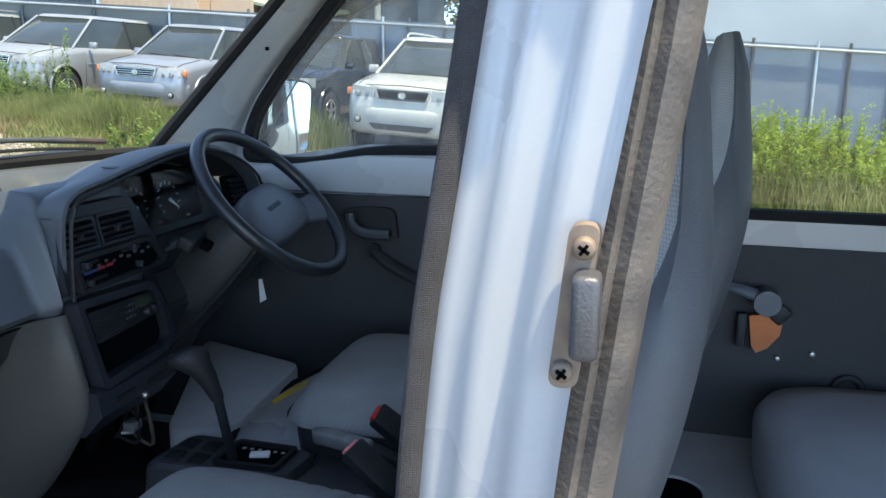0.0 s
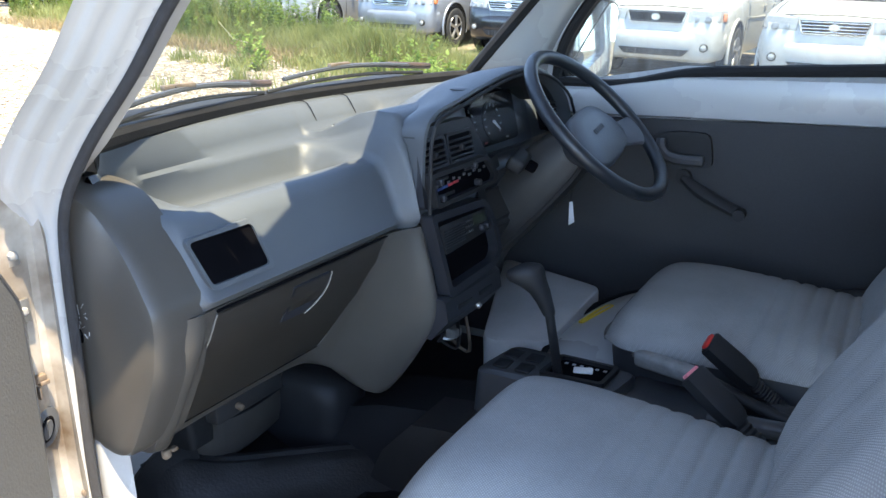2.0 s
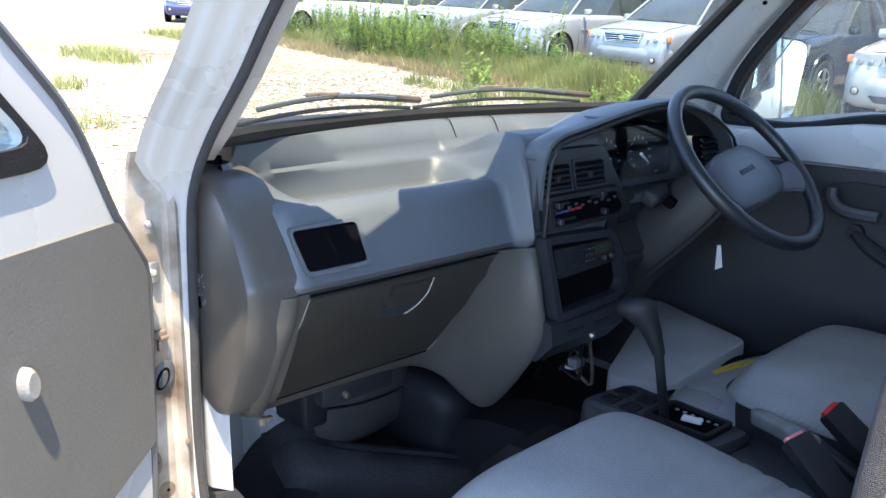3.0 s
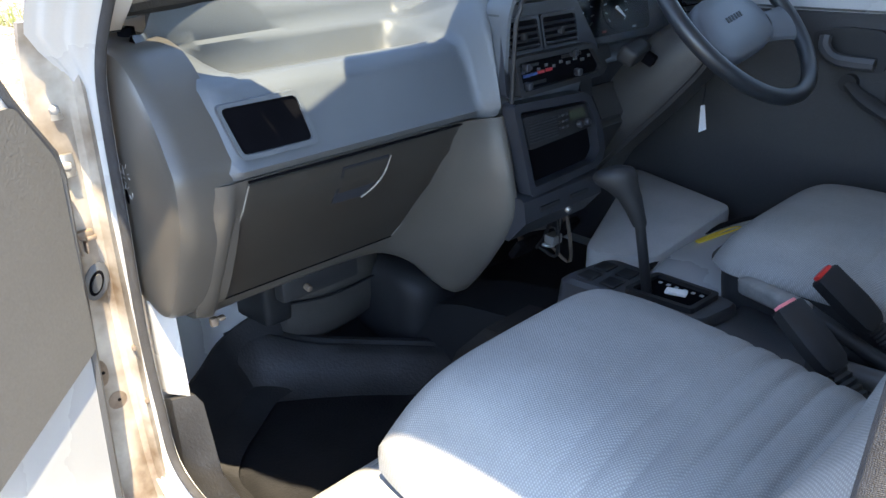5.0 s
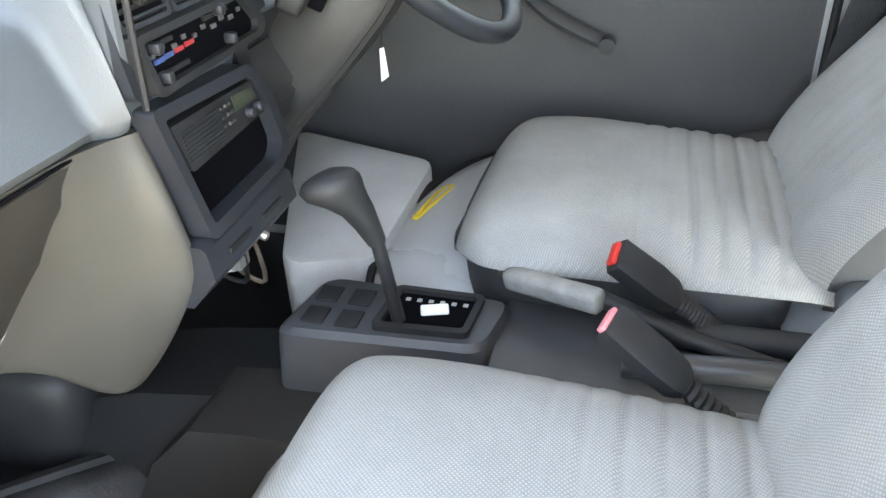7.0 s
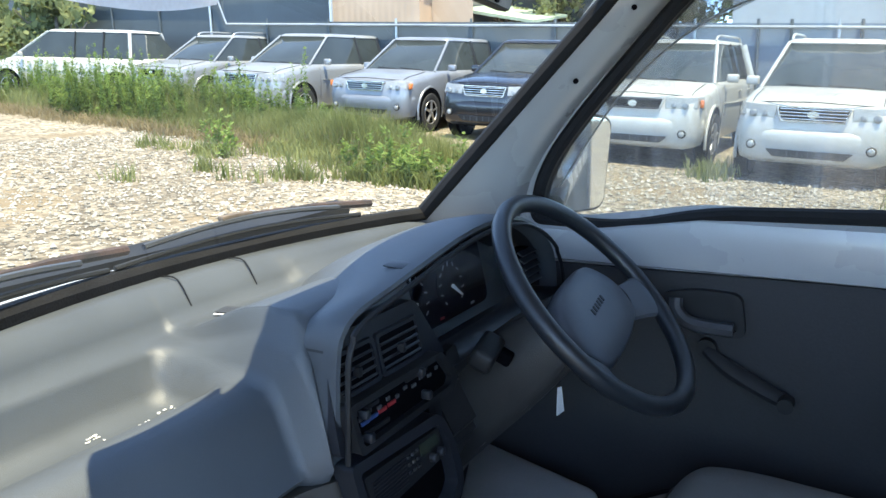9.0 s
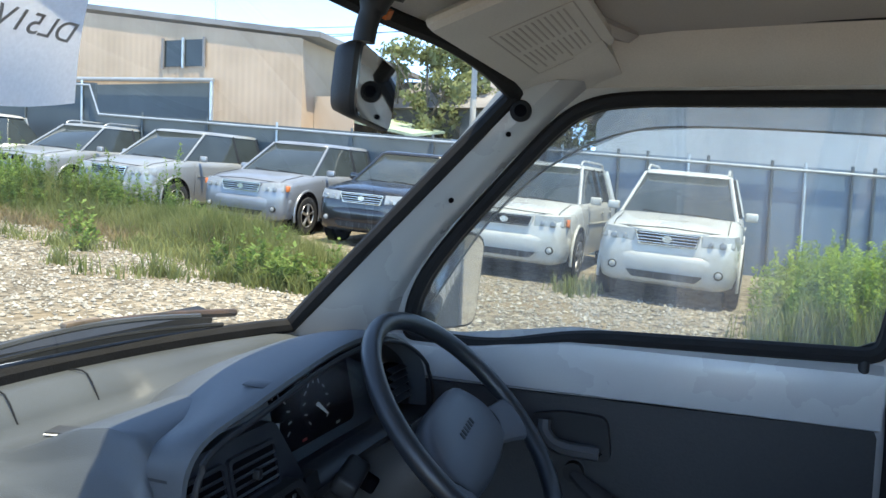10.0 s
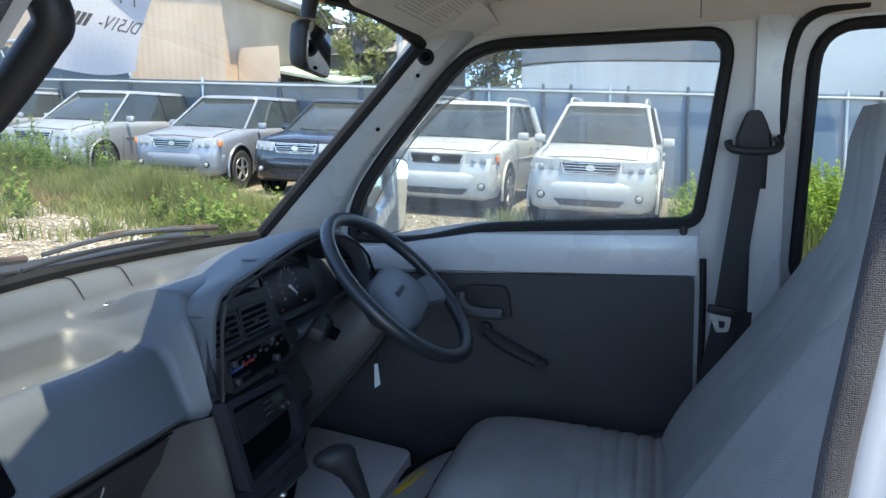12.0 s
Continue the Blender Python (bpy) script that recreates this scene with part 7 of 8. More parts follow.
# ---- parked cars ----
CAR_GLASS = material("car_glass", (0.034, 0.042, 0.043), rough=0.05, vary=0.15, scale=2, spec=0.45, rough_vary=0.03)
TYRE = material("tyre", (0.020, 0.020, 0.021), rough=0.85, vary=0.2, scale=6)
ALLOY = material("alloy_rim", (0.45, 0.45, 0.46), rough=0.35, metal=0.8, vary=0.1, scale=8)
LAMP = material("lamp_glass", (0.30, 0.305, 0.295), rough=0.22, metal=0.15, vary=0.15, scale=16, coat=0.4)
BOWL = material("lamp_bowl", (0.24, 0.245, 0.245), rough=0.3, metal=0.5, vary=0.2, scale=30)
AMBER = material("amber_lens", (0.75, 0.20, 0.06), rough=0.2, vary=0.1)
CHROME = material("chrome", (0.62, 0.63, 0.64), rough=0.18, metal=1.0, vary=0.06)
P_WHITE = material("car_white", (0.47, 0.46, 0.43), rough=0.30, vary=0.06, scale=1.5, coat=0.5, fine=0.01)
P_SILVER = material("car_silver", (0.30, 0.31, 0.315), rough=0.36, metal=0.35, vary=0.08, scale=1.5, coat=0.4, fine=0.01)
P_BLUESIL = material("car_blue_silver", (0.24, 0.255, 0.28), rough=0.36, metal=0.35, vary=0.08, scale=1.5, coat=0.4, fine=0.01)
P_NAVY = material("car_dark_blue", (0.012, 0.014, 0.020), rough=0.25, vary=0.15, scale=1.5, coat=0.6, fine=0.01)
P_ROYAL = material("van_blue", (0.015, 0.022, 0.10), rough=0.25, vary=0.12, scale=1.5, coat=0.6, fine=0.01)


def make_wheel(car, x, y, r, w):
    """Tyre, rim, spokes and hub on an axle along x."""
    sgn = 1 if x > 0 else -1
    bm = B()
    prof = [(0.62, -0.42), (0.80, -0.5), (0.95, -0.46), (1.0, -0.34), (1.0, 0.34), (0.95, 0.46), (0.80, 0.5), (0.62, 0.42)]
    loft(bm, [[Vector((x + w * d, y + r * q * math.cos(a), r + r * q * math.sin(a))) for q, d in prof] for a in [2 * math.pi * k / 28 for k in range(28)]], True, False, True)
    wh = part("tyre", bm, TYRE, car)
    bm = B()
    disc(bm, (x + sgn * w * 0.10, y, r), (sgn, 0, 0), r * 0.64, w * 0.5, 28, r2=r * 0.60)
    part("rim_well", bm, BLACK, wh)
    bm = B()
    tube(bm, [(x + sgn * w * 0.40, y + r * 0.615 * math.cos(a), r + r * 0.615 * math.sin(a)) for a in [2 * math.pi * k / 28 for k in range(28)]], r * 0.035, 6, True)
    rim = part("rim", bm, ALLOY, wh)
    for k in range(5):
        a = 2 * math.pi * k / 5 + 0.3
        bm = B()
        tube(bm, [(x + sgn * w * 0.43, y + r * q * math.cos(a), r + r * q * math.sin(a)) for q in (0.08, 0.35, 0.60)], [r * 0.10, r * 0.075, r * 0.085], 6, flat=0.5)
        part("spoke", bm, ALLOY, wh)
    bm = B()
    disc(bm, (x + sgn * w * 0.45, y, r), (sgn, 0, 0), r * 0.14, 0.03, 16, bev=0.008)
    part("hub_cap", bm, ALLOY, wh)
    return wh


def make_car(label, paint, L=4.3, W=1.76, H=1.70, hood=1.04, belt=1.08, hood_len=1.05, rake=0.84, wheel_r=0.345, clear=0.24,
             lower=None, rails=False, grille="slats", amber=False, van=False, category="car", rear_rake=0.25, bar=None):
    """A parked car; local frame: front at y = 0 looking to -y, x across, wheels on z = 0."""
    car = thing("parked_car", label, category, "parked row")
    hw = W / 2
    lower = lower or paint
    ws0 = hood_len + 0.02                       # foot of the windscreen
    # lower body
    st = [(0.00, 0.74, clear + 0.16, hood - 0.30, 0.02), (0.035, 0.86, clear + 0.06, hood - 0.21, 0.025), (0.12, 0.94, clear, hood - 0.13, 0.03), (0.30, 0.985, clear, hood - 0.075, 0.035),
          (0.60, 1.0, clear, hood - 0.035, 0.04), (hood_len * 0.85, 1.0, clear, hood + 0.01, 0.035), (hood_len + 0.15, 1.0, clear, belt, 0.0), (L * 0.5, 1.0, clear, belt + 0.005, 0.0), (L * 0.8, 0.995, clear, belt + 0.01, 0.0), (L - 0.12, 0.95, clear + 0.03, belt + 0.01, 0.0), (L, 0.86, clear + 0.10, belt - 0.05, 0.0)]
    bm = B()
    rings = []
    for y, k, zb, zt, crown in st:
        w = hw * k
        half = [(0.0, zb), (w * 0.80, zb), (w * 0.95, zb + 0.05), (w * 0.985, zb + 0.16), (w, lerp(zb, zt, 0.55)), (w * 0.985, zt - 0.13), (w * 0.955, zt - 0.045), (w * 0.88, zt - 0.004), (w * 0.45, zt + crown * 0.8), (0.0, zt + crown)]
        rings.append([Vector((x, y, z)) for x, z in half] + [Vector((-x, y, z)) for x, z in reversed(half[1:-1])])
    fine = []
    for a, b in zip(rings[:-1], rings[1:]):
        fine.append(a)
        fine.append([p.lerp(q, 0.5) for p, q in zip(a, b)])
    fine.append(rings[-1])
    loft(bm, fine)
    part("body", bm, paint, car, angle=45)
    # greenhouse: glass core, pillars, roof
    r0, r1 = ws0 + rake, L - rear_rake - 0.12
    tb, tt = hw * 0.90, hw * 0.70
    g0 = [(-tb, ws0), (tb, ws0), (tb, L - 0.12), (-tb, L - 0.12)]
    g1 = [(-tt, r0), (tt, r0), (tt, r1), (-tt, r1)]
    bm = B()
    loft(bm, [[Vector((x, y, belt - 0.04)) for x, y in rounded(g0, 0.10, 3)], [Vector((x, y, H - 0.07)) for x, y in rounded(g1, 0.10, 3)]])
    gh = part("window_band", bm, CAR_GLASS, car, "dark window glass")
    bm = B()
    roof0 = rounded([(-tt - 0.015, r0 - 0.03), (tt + 0.015, r0 - 0.03), (tt + 0.015, r1 + 0.04), (-tt - 0.015, r1 + 0.04)], 0.14, 4)
    mid = (0.0, (r0 + r1) / 2)
    loft(bm, [[Vector((lerp(mid[0], x, s), lerp(mid[1], y, s), z)) for x, y in roof0] for s, z in ((0.98, H - 0.085), (1.0, H - 0.07), (0.985, H - 0.045), (0.93, H - 0.020), (0.75, H - 0.004), (0.3, H), (0.01, H))])
    part("roof", bm, paint, car, angle=50)
    zb, zt = belt - 0.02, H - 0.06
    def side_pt(sgn, y, t):
        return Vector((sgn * lerp(tb, tt, t) * 1.004, y, lerp(zb, zt, t)))
    doors = [r0 + 0.10 + (r1 - r0) * f for f in ((0.36, 0.72) if not van else (0.30, 0.65))]
    for sgn in (1, -1):
        bm = B()
        tube(bm, [Vector((sgn * lerp(tb, tt, t) * 0.985, lerp(ws0 + 0.02, r0, t), lerp(belt - 0.03, H - 0.07, t))) for t in (0, 0.5, 1)], 0.030, 8, flat=0.8)
        part("front_pillar", bm, paint, car)
        bm = B()
        tube(bm, [side_pt(sgn, r1 + 0.10 * (1 - t), t) for t in (0, 0.5, 1)], 0.065, 8, flat=0.7)
        part("rear_pillar", bm, paint, car)
        for q, y in enumerate(doors):
            bm = B()
            tube(bm, [side_pt(sgn, y + 0.04 * (1 - t), t) for t in (0, 0.5, 1)], 0.030 if q == 0 else 0.042, 8, flat=0.6)
            part("door_pillar", bm, BLACK, car)
        bm = B()
        tube(bm, [Vector((sgn * (hw + 0.002), y, belt - 0.30 - 0.02 * (y > 1.5))) for y in (hood_len + 0.35, L * 0.5, L - 0.5)], 0.013, 6)
        part("side_strip", bm, lower, car)
        for y in [hood_len + 0.28] + [d + 0.02 for d in doors]:
            bm = B()
            tube(bm, [Vector((sgn * (hw * 0.995), y, clear + 0.18)), Vector((sgn * (hw + 0.001), y, lerp(clear, belt, 0.55))), Vector((sgn * hw * 0.975, y, belt - 0.08))], 0.004, 5)
            part("door_gap", bm, BLACK, car)
        for y in doors:
            bm = B()
            box(bm, (sgn * (hw + 0.006), y - 0.14, belt - 0.16), (0.03, 0.14, 0.03), bev=0.008)
            part("door_handle", bm, paint, car)
        bm = B()
        bmc = Vector((sgn * (hw + 0.07), ws0 + 0.40, belt + 0.05))
        box(bm, bmc, (0.17, 0.08, 0.12), bev=0.03, seg=3)
        mr = part("wing_mirror", bm, paint, car)
        if rails:
            bm = B()
            tube(bm, smooth_path([Vector((sgn * (tt - 0.04), r0 + 0.05, H - 0.03)), Vector((sgn * (tt - 0.04), r0 + 0.22, H + 0.045)), Vector((sgn * (tt - 0.04), (r0 + r1) / 2, H + 0.055)), Vector((sgn * (tt - 0.04), r1 - 0.2, H + 0.045)), Vector((sgn * (tt - 0.04), r1 - 0.03, H - 0.03))], 4), 0.018, 8)
            part("roof_rail", bm, paint if not van else BLACK, car)
        # headlamps wrap round the corner
        bm = B()
        lz = hood - 0.235
        pts = [(0.47, 0.03), (0.74, 0.045), (0.90, 0.12), (0.965, 0.27)]
        loft(bm, [[Vector((sgn * hw * k, y - 0.02, lz - 0.115 + 0.016 * i)), Vector((sgn * hw * k * 1.01, y - 0.035, lz - 0.03)), Vector((sgn * hw * k * 0.99, y + 0.005, lz + 0.09 + 0.006 * i)), Vector((sgn * hw * k * 0.9, y + 0.10, lz))] for i, (k, y) in enumerate(pts)])
        hl = part("headlamp", bm, LAMP, car, "clear headlamp", angle=30)
        for k, q in ((0.60, 0.034), (0.76, 0.044)):
            bm = B()
            disc(bm, (sgn * hw * k, -0.002 + 0.05 * (k - 0.6), lz - 0.012), (0, -1, 0.1), q, 0.018, 18, bev=0.008)
            part("reflector", bm, BOWL, hl)
        bm = B()
        tube(bm, [Vector((sgn * hw * k * 0.995, y - 0.022, lz - 0.118 + 0.016 * i)) for i, (k, y) in enumerate(pts)], 0.006, 5)
        part("lamp_gap", bm, BLACK, hl)
        if amber:
            bm = B()
            box(bm, (sgn * hw * 0.945, 0.185, lz + 0.015), (0.05, 0.14, 0.10), rot=Euler((0, 0, sgn * 0.25)).to_matrix(), bev=0.015)
            part("indicator", bm, AMBER, hl)
        bm = B()
        disc(bm, (sgn * hw * 0.74, 0.010, clear + 0.21), (0, -1, 0), 0.055, 0.05, 20, bev=0.01)
        fl = part("fog_lamp", bm, BLACK, car)
        bm = B()
        disc(bm, (sgn * hw * 0.74, -0.005, clear + 0.21), (0, -1, 0), 0.040, 0.04, 18, bev=0.008)
        part("lens", bm, LAMP, fl)
        # wheel arch lips and wheels
        for y in (0.78, L - 0.85):
            bm = B()
            disc(bm, (sgn * (hw * 0.93), y, wheel_r + 0.02), (sgn, 0, 0), wheel_r + 0.075, 0.16, 30)
            part("wheel_arch", bm, DARK, car)
            bm = B()
            tube(bm, [Vector((sgn * (hw + 0.004), y + (wheel_r + 0.085) * math.cos(a), wheel_r + 0.02 + (wheel_r + 0.085) * math.sin(a))) for a in [radians(-18 + 216 * k / 18) for k in range(19)]], 0.022, 6)
            part("arch_lip", bm, lower, car)
            make_wheel(car, sgn * (hw - 0.06), y, wheel_r, 0.20)
    # bumper
    bm = B()
    rings = []
    for z, out, k in ((clear + 0.02, 0.05, 0.86), (clear + 0.06, 0.0, 0.92), (clear + 0.17, -0.020, 0.965), (clear + 0.22, -0.034, 0.975), (clear + 0.33, -0.038, 0.985), (clear + 0.375, -0.030, 0.98), (clear + 0.40, -0.008, 0.97), (clear + 0.43, 0.05, 0.93)):
        rings.append([Vector((hw * k * x, out + 0.25 * abs(x) ** 4, z)) for x in [-1 + k2 / 10 for k2 in range(21)]] + [Vector((hw * k * x, out + 0.10 + 0.25 * abs(x) ** 4, z)) for x in [1 - k2 / 10 for k2 in range(21)]])
    loft(bm, rings)
    bp = part("bumper", bm, lower if lower is not paint else paint, car, angle=50)
    bm = B()
    prism(bm, rounded([(-W * 0.27, clear + 0.17), (W * 0.27, clear + 0.17), (W * 0.22, clear + 0.085), (-W * 0.22, clear + 0.085)], 0.015), lambda u, v, d: Vector((u, d + 0.02 * u * u, v)), -0.040, 0.02)
    ik = part("intake", bm, BLACK, bp)
    for k in range(7):
        bm = B()
        box(bm, (W * 0.46 * (k - 3) / 7, -0.042, clear + 0.128), (0.012, 0.008, 0.07))
        part("intake_bar", bm, GREYBLACK, ik)
    # grille
    gz = hood - 0.235
    bm = B()
    go = rounded([(-hw * 0.46, gz + 0.085), (hw * 0.46, gz + 0.085), (hw * 0.40, gz - 0.085), (-hw * 0.40, gz - 0.085)], 0.025)
    gi = [(x * 0.95, lerp(gz, z, 0.84)) for x, z in go]
    holed(bm, go, gi, lambda u, v, d: Vector((u, d + 0.02 * abs(u) ** 2, v)), -0.030, 0.03)
    gr = part("grille", bm, CHROME if grille != "body" else paint, car, "radiator grille")
    bm = B()
    prism(bm, gi, lambda u, v, d: Vector((u, d + 0.02 * abs(u) ** 2, v)), -0.012, 0.03)
    part("grille_mesh", bm, DARK, gr)
    for k in range(4 if grille == "slats" else 2):
        bm = B()
        n = 4 if grille == "slats" else 2
        z = gz + 0.055 - 0.11 * k / (n - 1)
        box(bm, (0, -0.022, z), (hw * 0.82, 0.012, 0.014), bev=0.003)
        part("grille_slat", bm, CHROME if grille != "body" else GREYBLACK, gr)
    bm = B()
    loft(bm, [[Vector((0.06 * math.cos(a), y, gz + 0.042 * math.sin(a))) for a in [2 * math.pi * k / 20 for k in range(20)]] for y in (-0.040, -0.028)])
    part("badge", bm, CHROME, gr, "plain oval badge")
    # shut line of the bonnet, wipers, mirror in the screen
    bm = B()
    tube(bm, [Vector((hw * 0.9 * x, 0.055 + 0.20 * abs(x) ** 3, hood - 0.125 + 0.03 * (1 - abs(x)))) for x in [-1 + k / 8 for k in range(17)]], 0.007, 5)
    part("bonnet_gap", bm, BLACK, car)
    for sgn in (1, -1):
        bm = B()
        tube(bm, [Vector((sgn * hw * 0.80, y, z)) for y, z in ((0.14, hood - 0.118), (0.30, hood - 0.064), (0.60, hood - 0.023), (hood_len * 0.85, hood + 0.020))], 0.005, 5)
        part("bonnet_side_gap", bm, BLACK, car)
    bm = B()
    tube(bm, [Vector((hw * 0.86 * x, ws0 - 0.01, belt - 0.035)) for x in (-1, -0.5, 0, 0.5, 1)], 0.03, 6, flat=0.5)
    part("cowl", bm, BLACK, car)
    for x0, x1 in ((-0.55, 0.05), (0.02, 0.62)):
        bm = B()
        tube(bm, [Vector((hw * x0, ws0 + 0.06, belt + 0.03)), Vector((hw * x1, ws0 + 0.03, belt + 0.0))], 0.010, 5)
        part("wiper", bm, BLACK, car)
    bm = B()
    box(bm, (0.02, r0 - 0.06, H - 0.17), (0.20, 0.03, 0.06), rot=Euler((-0.5, 0, 0)).to_matrix(), bev=0.01)
    part("inside_mirror", bm, COVER, car)
    if bar:
        bm = B()
        prism(bm, [(-hw * 0.62, ws0 + 0.30), (hw * 0.62, ws0 + 0.30), (hw * 0.60, ws0 + 0.34), (-hw * 0.60, ws0 + 0.34)], lambda u, v, d: Vector((u, v, belt + 0.26 + d)), 0, 0.02)
        part("screen_band", bm, bar, car)
    return car


TILT_M = Matrix.Rotation(math.atan(-SLOPE_X), 4, "Y") @ Matrix.Rotation(math.atan(SLOPE_Y), 4, "X")


def park(car, x, y, turn_deg=12.5):
    car.matrix_basis = Matrix.Translation((x, y, ground_z(x, y))) @ TILT_M @ Matrix.Rotation(radians(-turn_deg), 4, "Z")


park(make_car("white compact off-road car with chrome slatted grille and roof rails", P_WHITE, L=3.9, W=1.72, H=1.72, hood=1.06, belt=1.10, rails=True, lower=P_WHITE), 0.25, 10.77, 1.5)
park(make_car("white off-road car with amber indicators and dark grille", P_WHITE, L=4.4, W=1.82, H=1.70, hood=1.06, belt=1.10, grille="body", amber=True, rails=True), -1.98, 11.3, 1)
park(make_car("dark blue compact off-road car among weeds", P_NAVY, L=4.2, W=1.76, H=1.68, hood=1.05, belt=1.09), -4.75, 12.45, 1)
park(make_car("blue-silver off-road car with an amber indicator", P_BLUESIL, L=4.5, W=1.78, H=1.70, hood=1.04, belt=1.08, amber=True), -7.16, 12.53, 0)
park(make_car("silver large off-road car with slatted grille", P_SILVER, L=4.65, W=1.82, H=1.74, hood=1.08, belt=1.12), -10.0, 12.4, 0)
park(make_car("silver off-road car with black roof rails behind tall weeds", P_SILVER, L=4.4, W=1.76, H=1.70, hood=1.06, belt=1.10, rails=True, van=False, grille="body"), -13.3, 13.1, 0)
park(make_car("white people carrier with long dark side windows", P_WHITE, L=4.8, W=1.80, H=1.76, hood=1.02, belt=1.08, hood_len=0.85, rake=1.0, van=True, rear_rake=0.5), -19.2, 13.5, 75)
park(make_car("white estate car at the far end of the row", P_WHITE, L=4.6, W=1.78, H=1.65, van=True), -22.5, 15.0, 4)
park(make_car("royal blue van parked across the gravel", P_ROYAL, L=4.7, W=1.70, H=1.95, hood=1.0, belt=1.10, hood_len=0.45, rake=0.55, van=True, category="van"), -25.5, 12.8, -60)
park(make_car("silver hatchback parked far across the lot", P_SILVER, L=4.2, W=1.70, H=1.55), -24.0, 15.2, 8)
park(make_car("grey car behind the bright weeds", P_NAVY, L=4.3, W=1.72, H=1.60), 8.6, 13.2, 10)

# the van's own wheels on the gravel
for x, y in ((0.93, 1.10), (0.93, 2.20), (2.55, 1.10), (2.55, 2.20)):
    wt = thing("van_wheel", "black tyre on a grey steel rim under the white van", "wheel", "van wheels", at=(x, y, ground_z(x, y)))
    r_ = 0.255
    z_ = ground_z(x, y) + r_
    sg = 1 if y > MID else -1
    bm = B()
    loft(bm, [[Vector((x + r_ * q * math.cos(a), y + 0.15 * d, z_ + r_ * q * math.sin(a))) for q, d in ((0.60, -0.42), (0.82, -0.5), (0.96, -0.44), (1.0, -0.3), (1.0, 0.3), (0.96, 0.44), (0.82, 0.5), (0.60, 0.42))] for a in [2 * math.pi * k / 28 for k in range(28)]], True, False, True)
    part("tyre", bm, TYRE, wt)
    bm = B()
    disc(bm, (x, y + sg * 0.02, z_), (0, sg, 0), r_ * 0.62, 0.08, 28, r2=r_ * 0.58, bev=0.006)
    part("rim", bm, ALLOY, wt)
    bm = B()
    disc(bm, (x, y + sg * 0.055, z_), (0, sg, 0), 0.05, 0.05, 18, bev=0.008)
    part("hub", bm, ALLOY, wt)

# ---- fence, buildings, trees ----
FENCE_BLUE = material("blue_grey_sheet", (0.12, 0.165, 0.215), rough=0.55, vary=0.15, scale=0.6, metal=0.1, tint=(0.165, 0.22, 0.285))
FENCE_GREY = material("grey_sheet", (0.060, 0.075, 0.083), rough=0.6, vary=0.2, scale=0.6)
TAN = material("tan_sheet", (0.42, 0.30, 0.205), rough=0.6, vary=0.10, scale=0.5, tint=(0.48, 0.35, 0.25))
WARE = material("pale_sheet", (0.36, 0.385, 0.41), rough=0.6, vary=0.10, scale=0.4, tint=(0.43, 0.455, 0.48))
ROOFM = material("grey_roof", (0.20, 0.19, 0.19), rough=0.7, vary=0.2, scale=0.7)
PIPE = material("galvanised_pipe", (0.42, 0.44, 0.45), rough=0.4, metal=0.6, vary=0.1, scale=3)
CONC = material("concrete", (0.35, 0.34, 0.32), rough=0.9, vary=0.2, scale=1.0)


def corrugated(bm, a, b, z0, z1, pitch=0.16, depth=0.009):
    """An upright ribbed sheet from a to b (x, y)."""
    a, b = Vector((*a, 0)), Vector((*b, 0))
    d = (b - a)
    n = max(2, int(d.length / pitch))
    nn = Vector((-d.y, d.x, 0)).normalized()
    P = []
    for k in range(n):
        for f, o in ((0, 0), (0.35, 0), (0.5, 1), (0.85, 1)):
            P.append(a + d * ((k + f) / n) + nn * depth * o)
    P.append(b)
    z0f = z0 if callable(z0) else (lambda t: z0)
    z1f = z1 if callable(z1) else (lambda t: z1)
    m = len(P) - 1
    row = [(p, i / m) for i, p in enumerate(P)] + [(b - nn * 0.06, 1.0), (a - nn * 0.06, 0.0)]
    loft(bm, [[Vector((p.x, p.y, z0f(t))) for p, t in row], [Vector((p.x, p.y, z1f(t))) for p, t in row]])


def along(base, t, z=0.0, off=0.0):
    """A point t metres along the row direction from base, off metres behind it."""
    p = Vector((*base, 0)) - ROW * t - FACE * off
    return Vector((p.x, p.y, z))


# sheet fence with posts and rail behind the cars
FB = (1.5, 16.2)
fence = thing("sheet_fence", "blue-grey corrugated sheet fence with pipe posts and rail", "fence", at=(1.5, 16.2, 0))
for t0, t1, m, up_ in ((-6.0, 16.0, FENCE_BLUE, 2.05), (-15.5, -6.0, FENCE_GREY, 2.05), (-34.0, -15.5, FENCE_GREY, 2.75)):
    p, q = along(FB, t0), along(FB, t1)
    bm = B()
    corrugated(bm, (p.x, p.y), (q.x, q.y), lambda s: ground_z(lerp(p.x, q.x, s), lerp(p.y, q.y, s)) - 0.1, lambda s: ground_z(lerp(p.x, q.x, s), lerp(p.y, q.y, s)) + up_, pitch=0.24)
    part("sheet", bm, m, fence)
k = 0
t = -33.0
while t < 15:
    p = along(FB, t, 0, -0.10)
    bm = B()
    tube(bm, [(p.x, p.y, ground_z(p.x, p.y) - 0.1), (p.x, p.y, ground_z(p.x, p.y) + (2.12 if t > -15.5 else 2.80))], 0.030, 8)
    part("post", bm, FENCE_GREY if k % 3 else PIPE, fence)
    t += (0.75, 0.35, 1.10, 0.55)[k % 4] if t > -8 else 1.9
    k += 1
